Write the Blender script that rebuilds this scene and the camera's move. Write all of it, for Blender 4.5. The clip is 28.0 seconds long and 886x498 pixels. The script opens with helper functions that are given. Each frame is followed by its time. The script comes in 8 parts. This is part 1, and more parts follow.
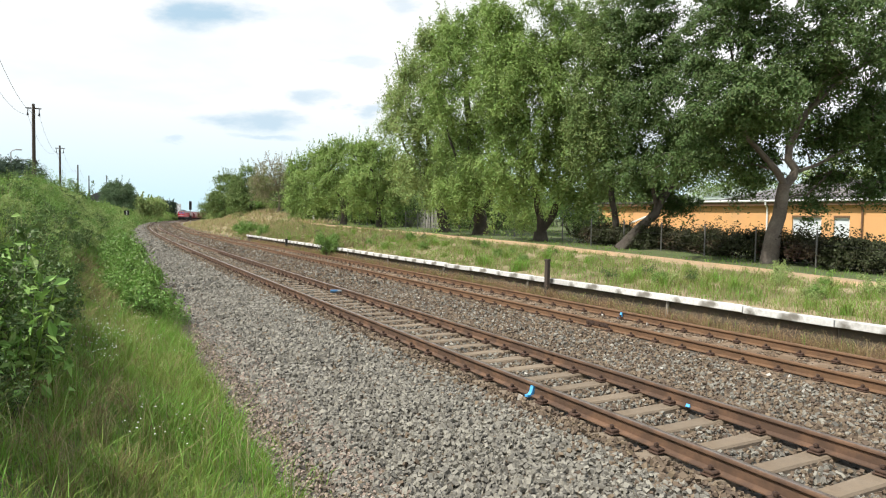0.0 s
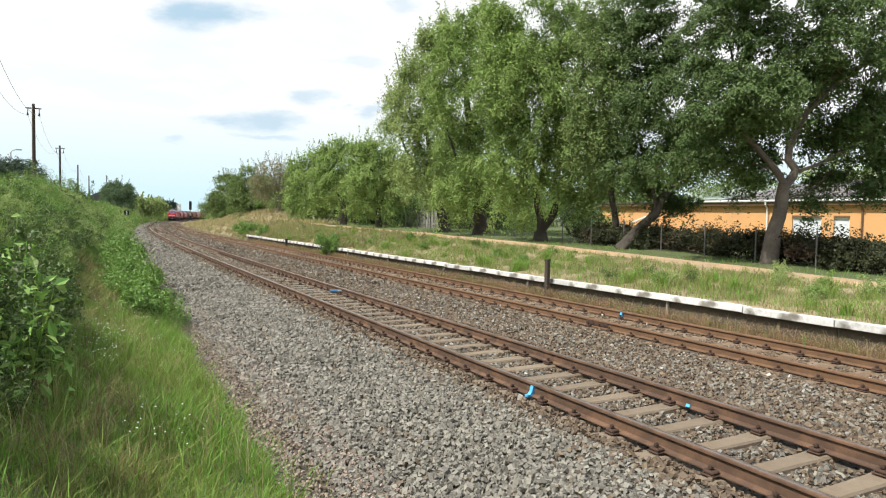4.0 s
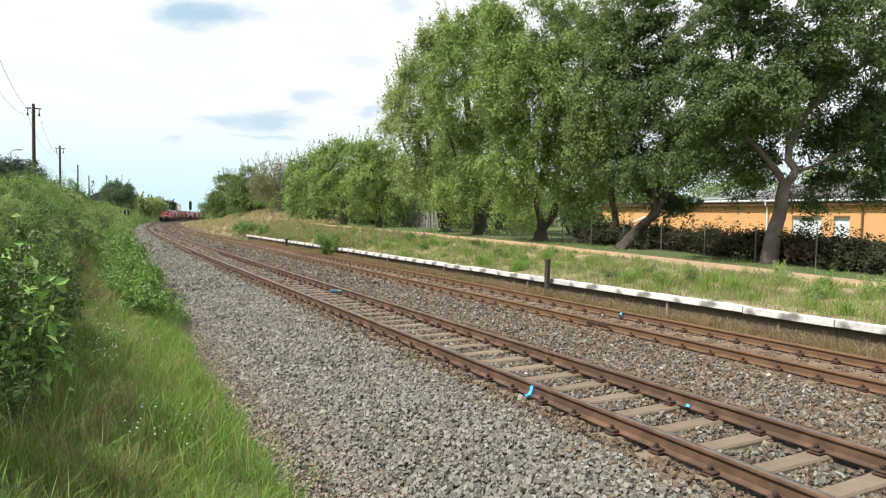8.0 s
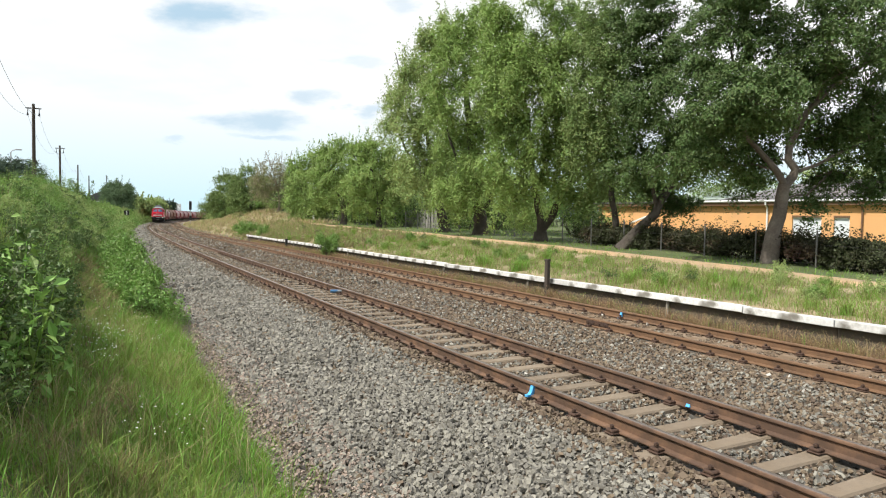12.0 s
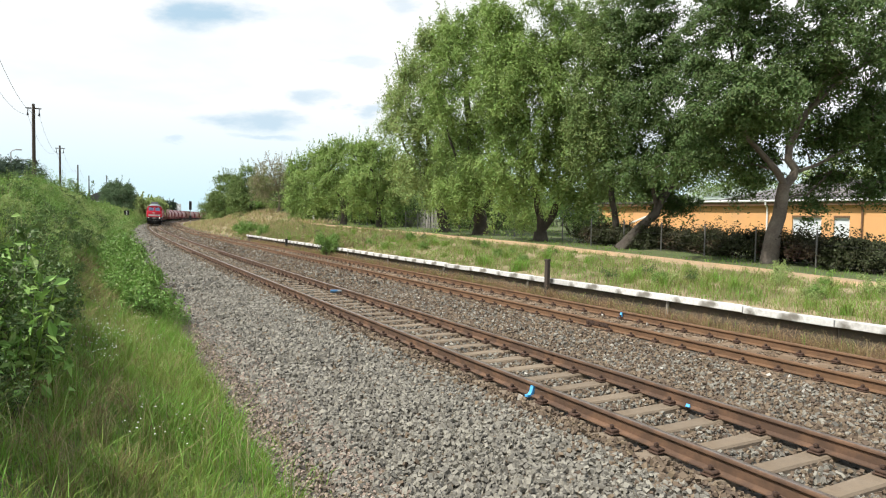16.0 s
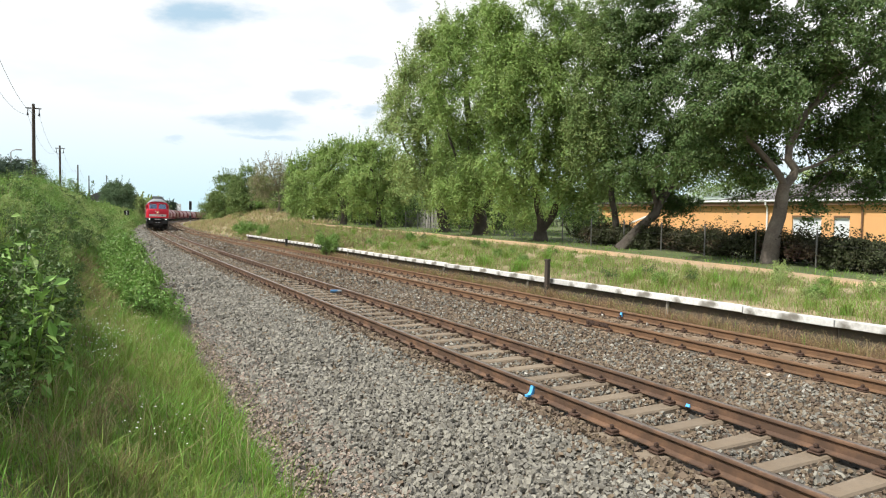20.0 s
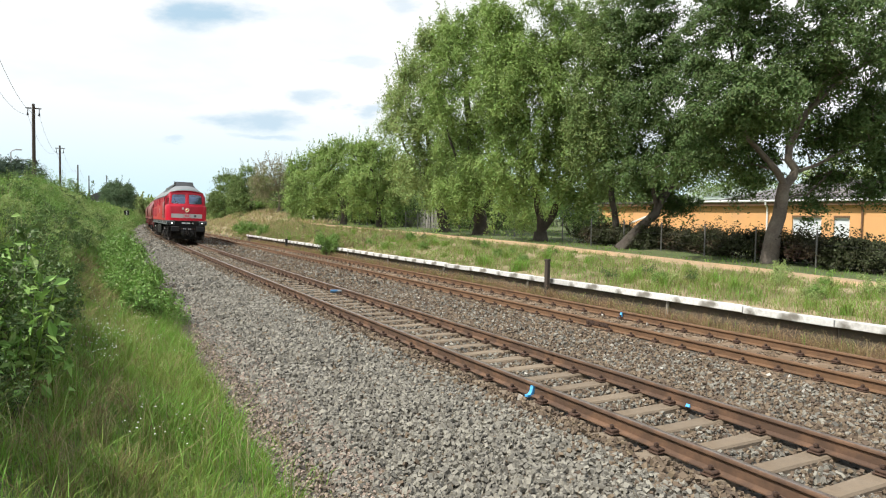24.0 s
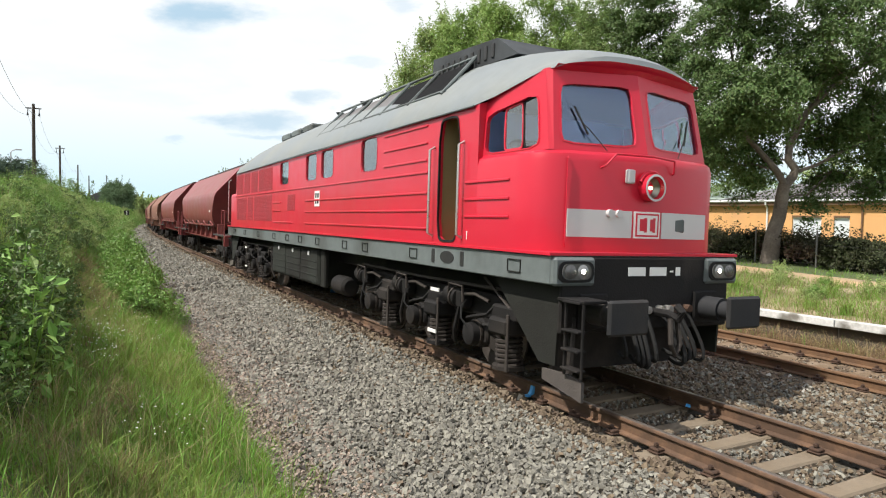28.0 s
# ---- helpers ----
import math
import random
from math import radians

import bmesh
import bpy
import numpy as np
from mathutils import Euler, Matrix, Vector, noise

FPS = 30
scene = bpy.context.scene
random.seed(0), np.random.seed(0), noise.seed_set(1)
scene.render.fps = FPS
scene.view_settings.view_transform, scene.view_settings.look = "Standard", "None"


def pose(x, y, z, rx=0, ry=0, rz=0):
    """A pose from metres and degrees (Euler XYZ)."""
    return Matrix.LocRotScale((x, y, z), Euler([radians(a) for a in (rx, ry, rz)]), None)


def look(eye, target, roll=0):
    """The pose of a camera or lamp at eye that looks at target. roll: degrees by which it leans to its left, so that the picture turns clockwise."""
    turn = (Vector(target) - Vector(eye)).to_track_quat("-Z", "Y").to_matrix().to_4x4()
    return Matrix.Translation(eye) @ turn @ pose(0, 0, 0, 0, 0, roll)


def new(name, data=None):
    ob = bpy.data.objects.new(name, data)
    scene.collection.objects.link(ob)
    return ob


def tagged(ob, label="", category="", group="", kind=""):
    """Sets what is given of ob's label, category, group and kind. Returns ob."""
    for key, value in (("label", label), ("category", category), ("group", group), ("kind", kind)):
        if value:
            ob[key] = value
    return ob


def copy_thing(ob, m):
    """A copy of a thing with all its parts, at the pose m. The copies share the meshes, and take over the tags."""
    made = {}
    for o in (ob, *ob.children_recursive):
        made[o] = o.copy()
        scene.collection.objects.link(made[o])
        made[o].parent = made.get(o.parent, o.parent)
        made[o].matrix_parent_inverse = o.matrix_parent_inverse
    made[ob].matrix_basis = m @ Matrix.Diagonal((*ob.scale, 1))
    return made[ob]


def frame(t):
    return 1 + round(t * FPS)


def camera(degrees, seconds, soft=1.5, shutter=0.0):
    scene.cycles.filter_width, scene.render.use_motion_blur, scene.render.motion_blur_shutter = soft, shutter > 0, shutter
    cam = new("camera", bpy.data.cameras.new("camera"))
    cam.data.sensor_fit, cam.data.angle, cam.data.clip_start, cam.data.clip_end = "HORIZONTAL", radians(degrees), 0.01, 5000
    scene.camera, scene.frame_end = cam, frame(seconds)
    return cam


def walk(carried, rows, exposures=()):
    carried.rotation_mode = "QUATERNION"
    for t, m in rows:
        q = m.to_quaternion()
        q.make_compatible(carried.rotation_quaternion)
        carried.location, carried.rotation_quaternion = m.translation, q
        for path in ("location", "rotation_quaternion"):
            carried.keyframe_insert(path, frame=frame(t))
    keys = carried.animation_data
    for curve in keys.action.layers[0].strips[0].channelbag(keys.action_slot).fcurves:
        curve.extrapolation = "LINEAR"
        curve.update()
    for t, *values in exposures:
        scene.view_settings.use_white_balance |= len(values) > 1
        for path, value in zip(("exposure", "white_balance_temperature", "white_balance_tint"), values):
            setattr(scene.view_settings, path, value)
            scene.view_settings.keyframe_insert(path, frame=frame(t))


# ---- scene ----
cam = camera(67.81, 28.0, soft=1.15)
EYE = (0.0, 0.0, 2.05)
TILT, LEAN = 2.5075, 0.9785
AIM = (0.0, math.cos(radians(TILT)), 2.05 - math.sin(radians(TILT)))
walk(cam, [(0.0, look(EYE, AIM, LEAN)), (28.0, look(EYE, AIM, LEAN))], exposures=[(0.0, 0.26), (28.0, 0.26)])

# ---- the line of the railway: arc length S from the track's zero point, growing away from the camera ----
ARC = np.arange(-80.0, 760.0, 1.0)
KNOT_S = [-14, 5, 25, 50, 80, 120, 180, 260, 520]
KNOT_K = [-0.00076, 0.00045, 0.00044, 0.00065, 0.00067, 0.00059, 0.00063, 0.00090, 0.00104]
BEND = np.interp(ARC, KNOT_S, KNOT_K)
HEAD = np.concatenate([[0.0], np.cumsum((BEND[1:] + BEND[:-1]) / 2)])
HEAD += -0.48331 - HEAD[80]
MID = (HEAD[1:] + HEAD[:-1]) / 2
PX = np.concatenate([[0.0], np.cumsum(np.sin(MID))])
PY = np.concatenate([[0.0], np.cumsum(np.cos(MID))])
PX += -2.1487 - PX[80]
PY += 16.2853 - PY[80]


def on_line(s, o, z=0.0):
    """World point at arc length s, o metres to the right of track A seen going away, height z over the rails."""
    h = np.interp(s, ARC, HEAD)
    over = np.where(s > ARC[-1], s - ARC[-1], np.where(s < ARC[0], s - ARC[0], 0.0))
    x = np.interp(s, ARC, PX) + np.sin(h) * over + o * np.cos(h)
    y = np.interp(s, ARC, PY) + np.cos(h) * over - o * np.sin(h)
    return x, y, z + 0.0 * x


def gap(s):
    """Distance between the centres of tracks A and B."""
    u = np.clip(s, -60, 75) / 50
    return 4.835 + 0.579 * u - 0.6435 * u * u


def place(s, o, z=0.0, turn=0.0):
    """Pose on the line: local Y points away along the line, X to the right."""
    x, y, z = (float(v) for v in on_line(s, o, z))
    return pose(x, y, z, 0, 0, -math.degrees(float(np.interp(s, ARC, HEAD))) + turn)


# ---- world and sun ----
SUN_AZ = math.atan2(-0.905, -0.425)
SUN_EL = radians(55)
CLOUD_X, CLOUD_Y, CLOUD_Z = 2.969, 1.389, -0.056
CLOUD_WHITE = (8.2, 8.3, 8.4, 1)
world = bpy.data.worlds.new("sky")
scene.world = world
world.use_nodes = True
wn, wl = world.node_tree.nodes, world.node_tree.links
wn.clear()


def wnode(kind, **values):
    n = wn.new(kind)
    for key, value in values.items():
        n.inputs[key].default_value = value
    return n


w_out = wn.new("ShaderNodeOutputWorld")
w_bg = wn.new("ShaderNodeBackground")
w_bg.inputs["Strength"].default_value = 0.108
w_sky = wn.new("ShaderNodeTexSky")
w_sky.sky_type, w_sky.sun_disc = "NISHITA", False
w_sky.sun_elevation, w_sky.sun_rotation = SUN_EL, SUN_AZ
w_sky.air_density, w_sky.dust_density, w_sky.ozone_density = 1.0, 1.5, 1.5
w_co = wn.new("ShaderNodeTexCoord")
w_sep = wn.new("ShaderNodeSeparateXYZ")
w_up = wn.new("ShaderNodeMath")
w_up.operation, w_up.inputs[1].default_value = "MAXIMUM", 0.0
w_add = wn.new("ShaderNodeMath")
w_add.operation, w_add.inputs[1].default_value = "ADD", 0.16
w_div = wn.new("ShaderNodeVectorMath")
w_div.operation = "DIVIDE"
w_com = wn.new("ShaderNodeCombineXYZ")
w_map = wn.new("ShaderNodeMapping")
w_map.inputs["Location"].default_value = (CLOUD_X, CLOUD_Y, CLOUD_Z)
w_n1 = wnode("ShaderNodeTexNoise", Scale=1.15, Detail=7.0, Roughness=0.52)
# cloud cover: a closed bank low in the sky, broken higher up
w_low = wn.new("ShaderNodeMapRange")
w_low.inputs["From Min"].default_value, w_low.inputs["From Max"].default_value = 0.28, 0.75
w_low.inputs["To Min"].default_value, w_low.inputs["To Max"].default_value = 0.35, -0.10
w_sum = wn.new("ShaderNodeMath")
w_sum.operation = "ADD"
w_cov = wn.new("ShaderNodeMapRange")
w_cov.inputs["From Min"].default_value, w_cov.inputs["From Max"].default_value = 0.40, 0.58
w_cov.inputs["To Min"].default_value, w_cov.inputs["To Max"].default_value = 0.34, 1.0
w_mix = wn.new("ShaderNodeMix")
w_mix.data_type = "RGBA"
w_mix.inputs["B"].default_value = CLOUD_WHITE
wl.new(w_co.outputs["Generated"], w_sep.inputs[0])
wl.new(w_sep.outputs["Z"], w_up.inputs[0])
wl.new(w_up.outputs[0], w_add.inputs[0])
for k in range(3):
    wl.new(w_add.outputs[0], w_com.inputs[k])
wl.new(w_co.outputs["Generated"], w_div.inputs[0])
wl.new(w_com.outputs[0], w_div.inputs[1])
wl.new(w_div.outputs[0], w_map.inputs["Vector"])
wl.new(w_map.outputs["Vector"], w_n1.inputs["Vector"])
wl.new(w_sep.outputs["Z"], w_low.inputs["Value"])
wl.new(w_n1.outputs["Fac"], w_sum.inputs[0])
wl.new(w_low.outputs["Result"], w_sum.inputs[1])
wl.new(w_sum.outputs[0], w_cov.inputs["Value"])
wl.new(w_cov.outputs["Result"], w_mix.inputs["Factor"])
w_blue = wn.new("ShaderNodeMix")
w_blue.data_type, w_blue.blend_type = "RGBA", "MULTIPLY"
w_blue.inputs["Factor"].default_value = 1.0
w_blue.inputs["B"].default_value = (0.95, 1.15, 1.35, 1)
wl.new(w_sky.outputs["Color"], w_blue.inputs["A"])
wl.new(w_blue.outputs["Result"], w_mix.inputs["A"])
# thin veils of paler blue within the cloud
w_n2 = wnode("ShaderNodeTexNoise", Scale=0.8, Detail=6.0, Roughness=0.55)
w_veil = wn.new("ShaderNodeMapRange")
w_veil.inputs["From Min"].default_value, w_veil.inputs["From Max"].default_value = 0.56, 0.95
w_cloud = wn.new("ShaderNodeMix")
w_cloud.data_type = "RGBA"
w_cloud.inputs["A"].default_value, w_cloud.inputs["B"].default_value = CLOUD_WHITE, (5.3, 7.3, 8.2, 1)
wl.new(w_map.outputs["Vector"], w_n2.inputs["Vector"])
wl.new(w_n2.outputs["Fac"], w_veil.inputs["Value"])
# a paler, bluer band of sky low over the horizon
w_band = wn.new("ShaderNodeMapRange")
w_band.inputs["From Min"].default_value, w_band.inputs["From Max"].default_value = 0.02, 0.17
w_band.inputs["To Min"].default_value, w_band.inputs["To Max"].default_value = 0.95, 0.0
w_max = wn.new("ShaderNodeMath")
w_max.operation = "MAXIMUM"
wl.new(w_sep.outputs["Z"], w_band.inputs["Value"])
wl.new(w_band.outputs["Result"], w_max.inputs[0])
wl.new(w_veil.outputs["Result"], w_max.inputs[1])
wl.new(w_max.outputs[0], w_cloud.inputs["Factor"])
wl.new(w_cloud.outputs["Result"], w_mix.inputs["B"])
# blue rifts in the cloud ahead: slope to the side and upwards, half width and half height, depth
RIFTS = [(-0.377, 0.304, 0.081, 0.026, 1.0), (-0.283, 0.146, 0.069, 0.017, 0.75), (-0.19, 0.178, 0.039, 0.014, 0.6), (-0.113, 0.157, 0.026, 0.012, 0.6), (-0.402, 0.111, 0.029, 0.006, 0.4), (-0.064, 0.321, 0.043, 0.015, 0.45), (-0.127, 0.238, 0.039, 0.007, 0.3), (-0.27, 0.123, 0.043, 0.005, 0.5)]
w_ahead = wn.new("ShaderNodeMath")
w_ahead.operation, w_ahead.inputs[1].default_value = "MAXIMUM", 0.05
wl.new(w_sep.outputs["Y"], w_ahead.inputs[0])
w_slope = wn.new("ShaderNodeVectorMath")
w_slope.operation = "DIVIDE"
w_three = wn.new("ShaderNodeCombineXYZ")
for k in range(3):
    wl.new(w_ahead.outputs[0], w_three.inputs[k])
wl.new(w_co.outputs["Generated"], w_slope.inputs[0])
wl.new(w_three.outputs[0], w_slope.inputs[1])
w_wisp = wnode("ShaderNodeTexNoise", Scale=14.0, Detail=5.0, Roughness=0.6)
w_long = wn.new("ShaderNodeMapping")
w_long.inputs["Scale"].default_value = (0.6, 0.6, 1.6)
wl.new(w_slope.outputs[0], w_long.inputs["Vector"])
wl.new(w_long.outputs["Vector"], w_wisp.inputs["Vector"])
w_warp = wn.new("ShaderNodeVectorMath")
w_warp.operation = "MULTIPLY_ADD"
w_warp.inputs[1].default_value, w_warp.inputs[2].default_value = (0.2, 0.0, 0.05), (-0.1, 0.0, -0.025)
wl.new(w_wisp.outputs["Color"], w_warp.inputs[0])
w_bent = wn.new("ShaderNodeVectorMath")
wl.new(w_slope.outputs[0], w_bent.inputs[0])
wl.new(w_warp.outputs[0], w_bent.inputs[1])
total = None
for u0, v0, half_w, half_h, deep in RIFTS:
    w_at = wn.new("ShaderNodeMapping")
    w_at.inputs["Location"].default_value = (-u0 / half_w, 0.0, -v0 / half_h)
    w_at.inputs["Scale"].default_value = (1 / half_w, 0.0, 1 / half_h)
    wl.new(w_bent.outputs[0], w_at.inputs["Vector"])
    w_far = wn.new("ShaderNodeVectorMath")
    w_far.operation = "LENGTH"
    wl.new(w_at.outputs["Vector"], w_far.inputs[0])
    w_in = wn.new("ShaderNodeMapRange")
    w_in.interpolation_type = "SMOOTHSTEP"
    w_in.inputs["From Min"].default_value, w_in.inputs["From Max"].default_value = 1.35, 0.25
    w_in.inputs["To Max"].default_value = deep
    wl.new(w_far.outputs["Value"], w_in.inputs["Value"])
    if total is not None:
        w_most = wn.new("ShaderNodeMath")
        w_most.operation = "MAXIMUM"
        wl.new(total, w_most.inputs[0])
        wl.new(w_in.outputs["Result"], w_most.inputs[1])
        total = w_most.outputs[0]
    else:
        total = w_in.outputs["Result"]
w_rift = wn.new("ShaderNodeMix")
w_rift.data_type = "RGBA"
w_rift.inputs["B"].default_value = (4.0, 5.5, 6.7, 1)
wl.new(total, w_rift.inputs["Factor"])
wl.new(w_mix.outputs["Result"], w_rift.inputs["A"])
wl.new(w_rift.outputs["Result"], w_bg.inputs["Color"])
wl.new(w_bg.outputs["Background"], w_out.inputs["Surface"])

sun_data = bpy.data.lights.new("sun", "SUN")
sun_data.energy, sun_data.angle, sun_data.color = 5.0, radians(0.9), (1.0, 0.94, 0.84)
sun = new("sun", sun_data)
sun.matrix_world = look((0, 0, 60), (0.905 * math.cos(SUN_EL), 0.425 * math.cos(SUN_EL), 60 - math.sin(SUN_EL)))

# ---- materials ----
def material(name, base, rough=0.8, vary=0.25, scale=6.0, second=None, mix=(0.45, 0.65), bump=0.25, bump_scale=40.0,
             metal=0.0, random_by="", hue=0.0, translucent=0.0, coat=0.0, big=0.7, spec=0.5):
    """Principled material: base colour broken by noise at two scales, an optional second colour in patches, fine relief."""
    m = bpy.data.materials.new(name)
    m.use_nodes = True
    nodes, links = m.node_tree.nodes, m.node_tree.links
    bsdf = nodes["Principled BSDF"]
    bsdf.inputs["Metallic"].default_value = metal
    bsdf.inputs["Coat Weight"].default_value = coat
    bsdf.inputs["Specular IOR Level"].default_value = spec
    co = nodes.new("ShaderNodeTexCoord")

    def noise_node(size, detail=5.0):
        n = nodes.new("ShaderNodeTexNoise")
        n.inputs["Scale"].default_value, n.inputs["Detail"].default_value = size, detail
        links.new(co.outputs["Object"], n.inputs["Vector"])
        return n

    def mixed(kind, fac, a, b):
        n = nodes.new("ShaderNodeMix")
        n.data_type, n.blend_type = "RGBA", kind
        if isinstance(fac, float):
            n.inputs["Factor"].default_value = fac
        else:
            links.new(fac, n.inputs["Factor"])
        for key, value in (("A", a), ("B", b)):
            if isinstance(value, tuple):
                n.inputs[key].default_value = (*value, 1)
            else:
                links.new(value, n.inputs[key])
        return n.outputs["Result"]

    fine, broad = noise_node(scale), noise_node(scale * 0.13, 4.0)
    colour = base
    if second:
        ramp = nodes.new("ShaderNodeMapRange")
        ramp.inputs["From Min"].default_value, ramp.inputs["From Max"].default_value = mix
        links.new(broad.outputs["Fac"], ramp.inputs["Value"])
        colour = mixed("MIX", ramp.outputs["Result"], base, second)
    value = nodes.new("ShaderNodeMath")
    value.operation = "MULTIPLY_ADD"
    links.new(fine.outputs["Fac"], value.inputs[0])
    value.inputs[1].default_value, value.inputs[2].default_value = 2 * vary, 1 - vary
    last = value.outputs["Value"]
    if random_by:
        r = nodes.new("ShaderNodeObjectInfo" if random_by == "object" else "ShaderNodeNewGeometry")
        rnd = r.outputs["Random" if random_by == "object" else "Random Per Island"]
        scaled = nodes.new("ShaderNodeMath")
        scaled.operation = "MULTIPLY_ADD"
        links.new(rnd, scaled.inputs[0])
        scaled.inputs[1].default_value, scaled.inputs[2].default_value = big, 1 - big / 2
        product = nodes.new("ShaderNodeMath")
        product.operation = "MULTIPLY"
        links.new(last, product.inputs[0])
        links.new(scaled.outputs["Value"], product.inputs[1])
        last = product.outputs["Value"]
    hsv = nodes.new("ShaderNodeHueSaturation")
    if isinstance(colour, tuple):
        hsv.inputs["Color"].default_value = (*colour, 1)
    else:
        links.new(colour, hsv.inputs["Color"])
    links.new(last, hsv.inputs["Value"])
    if hue and random_by:
        shift = nodes.new("ShaderNodeMath")
        shift.operation = "MULTIPLY_ADD"
        links.new(rnd, shift.inputs[0])
        shift.inputs[1].default_value, shift.inputs[2].default_value = hue, 0.5 - hue / 2
        links.new(shift.outputs["Value"], hsv.inputs["Hue"])
    links.new(hsv.outputs["Color"], bsdf.inputs["Base Color"])
    rr = nodes.new("ShaderNodeMath")
    rr.operation = "MULTIPLY_ADD"
    links.new(fine.outputs["Fac"], rr.inputs[0])
    rr.inputs[1].default_value, rr.inputs[2].default_value = 0.24, rough - 0.12
    links.new(rr.outputs["Value"], bsdf.inputs["Roughness"])
    if bump:
        b = nodes.new("ShaderNodeBump")
        b.inputs["Strength"].default_value, b.inputs["Distance"].default_value = bump, 0.02
        links.new(noise_node(bump_scale, 6.0).outputs["Fac"], b.inputs["Height"])
        links.new(b.outputs["Normal"], bsdf.inputs["Normal"])
    if translucent:
        t = nodes.new("ShaderNodeBsdfTranslucent")
        links.new(hsv.outputs["Color"], t.inputs["Color"])
        add = nodes.new("ShaderNodeMixShader")
        add.inputs["Fac"].default_value = translucent
        links.new(bsdf.outputs["BSDF"], add.inputs[1])
        links.new(t.outputs["BSDF"], add.inputs[2])
        links.new(add.outputs["Shader"], nodes["Material Output"].inputs["Surface"])
    return m


def glow(name, colour, strength):
    m = bpy.data.materials.new(name)
    m.use_nodes = True
    bsdf = m.node_tree.nodes["Principled BSDF"]
    bsdf.inputs["Base Color"].default_value = (*colour, 1)
    bsdf.inputs["Emission Color"].default_value = (*colour, 1)
    bsdf.inputs["Emission Strength"].default_value = strength
    return m


def glass(name, tint, rough=0.03, ior=1.45, sheen=(1.0, 1.0, 1.0)):
    m = bpy.data.materials.new(name)
    m.use_nodes = True
    bsdf = m.node_tree.nodes["Principled BSDF"]
    bsdf.inputs["Base Color"].default_value = (*tint, 1)
    bsdf.inputs["Transmission Weight"].default_value = 1.0
    bsdf.inputs["Roughness"].default_value = rough
    bsdf.inputs["IOR"].default_value = ior
    bsdf.inputs["Specular Tint"].default_value = (*sheen, 1)
    return m


M_EARTH = material("earth", (0.105, 0.088, 0.06), 0.95, 0.35, 9.0, (0.16, 0.135, 0.09), bump=0.6, bump_scale=25)
M_STONE = material("ballast_stone", (0.205, 0.194, 0.164), 0.9, 0.25, 45.0, bump=0.35, bump_scale=120, random_by="island", big=0.85, hue=0.01)
M_STONE_B = material("ballast_stone_rusty", (0.145, 0.108, 0.074), 0.9, 0.25, 25.0, bump=0, random_by="island", big=0.8, hue=0.02)
# bed colour set dark, so shade in the gaps between stones is painted in
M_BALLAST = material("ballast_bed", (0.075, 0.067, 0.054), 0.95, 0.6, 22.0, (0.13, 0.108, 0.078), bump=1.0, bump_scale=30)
M_GRIT = material("rusty_grit_bed", (0.16, 0.108, 0.064), 0.95, 0.5, 18.0, (0.24, 0.18, 0.125), bump=1.0, bump_scale=30)
M_STONE_W = material("pale_quartz_stone", (0.46, 0.44, 0.39), 0.8, 0.15, 30.0, bump=0)
M_GRIT_EDGE = material("edge_grit", (0.27, 0.215, 0.175), 0.95, 0.3, 20.0, random_by="island", big=0.8, bump=0)
M_RAIL = material("rusty_rail", (0.085, 0.05, 0.032), 0.75, 0.3, 30.0, (0.15, 0.085, 0.05), bump=0.2, bump_scale=80)
M_RAIL_B = material("bright_rust_rail", (0.15, 0.083, 0.043), 0.8, 0.3, 30.0, (0.11, 0.062, 0.034), bump=0.2, bump_scale=80)
M_HEAD = material("running_surface", (0.27, 0.235, 0.21), 0.42, 0.2, 20.0, (0.2, 0.15, 0.12), metal=0.7, bump=0.05)
M_SLEEPER = material("concrete_sleeper", (0.2, 0.16, 0.115), 0.9, 0.25, 14.0, (0.17, 0.13, 0.088), random_by="object", big=0.3, bump=0.3)
M_SLEEPER_B = material("worn_sleeper", (0.17, 0.118, 0.074), 0.9, 0.3, 14.0, (0.28, 0.22, 0.16), random_by="object", big=0.4, bump=0.4)
M_RUST = material("dark_rust", (0.05, 0.029, 0.02), 0.9, 0.35, 40.0, (0.075, 0.04, 0.025), bump=0.4, bump_scale=90)
M_BLUE = material("blue_plastic", (0.1, 0.42, 0.85), 0.45, 0.1, 20.0, bump=0.05)
M_WHITE_EDGE = material("whitewashed_concrete", (0.62, 0.62, 0.6), 0.85, 0.3, 18.0, (0.2, 0.19, 0.165), mix=(0.45, 0.6), random_by="object", big=0.3, bump=0.3)
M_CONCRETE = material("old_concrete", (0.3, 0.29, 0.27), 0.9, 0.3, 8.0, (0.2, 0.19, 0.17), bump=0.4)
M_DARKGAP = material("damp_earth", (0.09, 0.075, 0.055), 0.95, 0.3, 8.0)
M_PATH = material("sandy_path", (0.45, 0.3, 0.17), 0.95, 0.2, 5.0, (0.35, 0.26, 0.16), bump=0.5, bump_scale=40)
M_GROUND_GRASS = material("turf", (0.15, 0.135, 0.06), 0.95, 0.4, 7.0, (0.3, 0.24, 0.145), mix=(0.42, 0.58), bump=0.8, bump_scale=30)
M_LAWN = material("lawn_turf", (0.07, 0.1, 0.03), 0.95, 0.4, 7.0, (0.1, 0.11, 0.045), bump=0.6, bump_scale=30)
M_BARK = material("bark", (0.06, 0.05, 0.041), 0.95, 0.4, 14.0, (0.1, 0.086, 0.07), bump=0.9, bump_scale=22)
M_LEAF = material("leaf_green", (0.25, 0.352, 0.1), 0.6, 0.4, 2.2, random_by="island", big=0.5, hue=0.035, translucent=0.22, bump=0, spec=0.3)
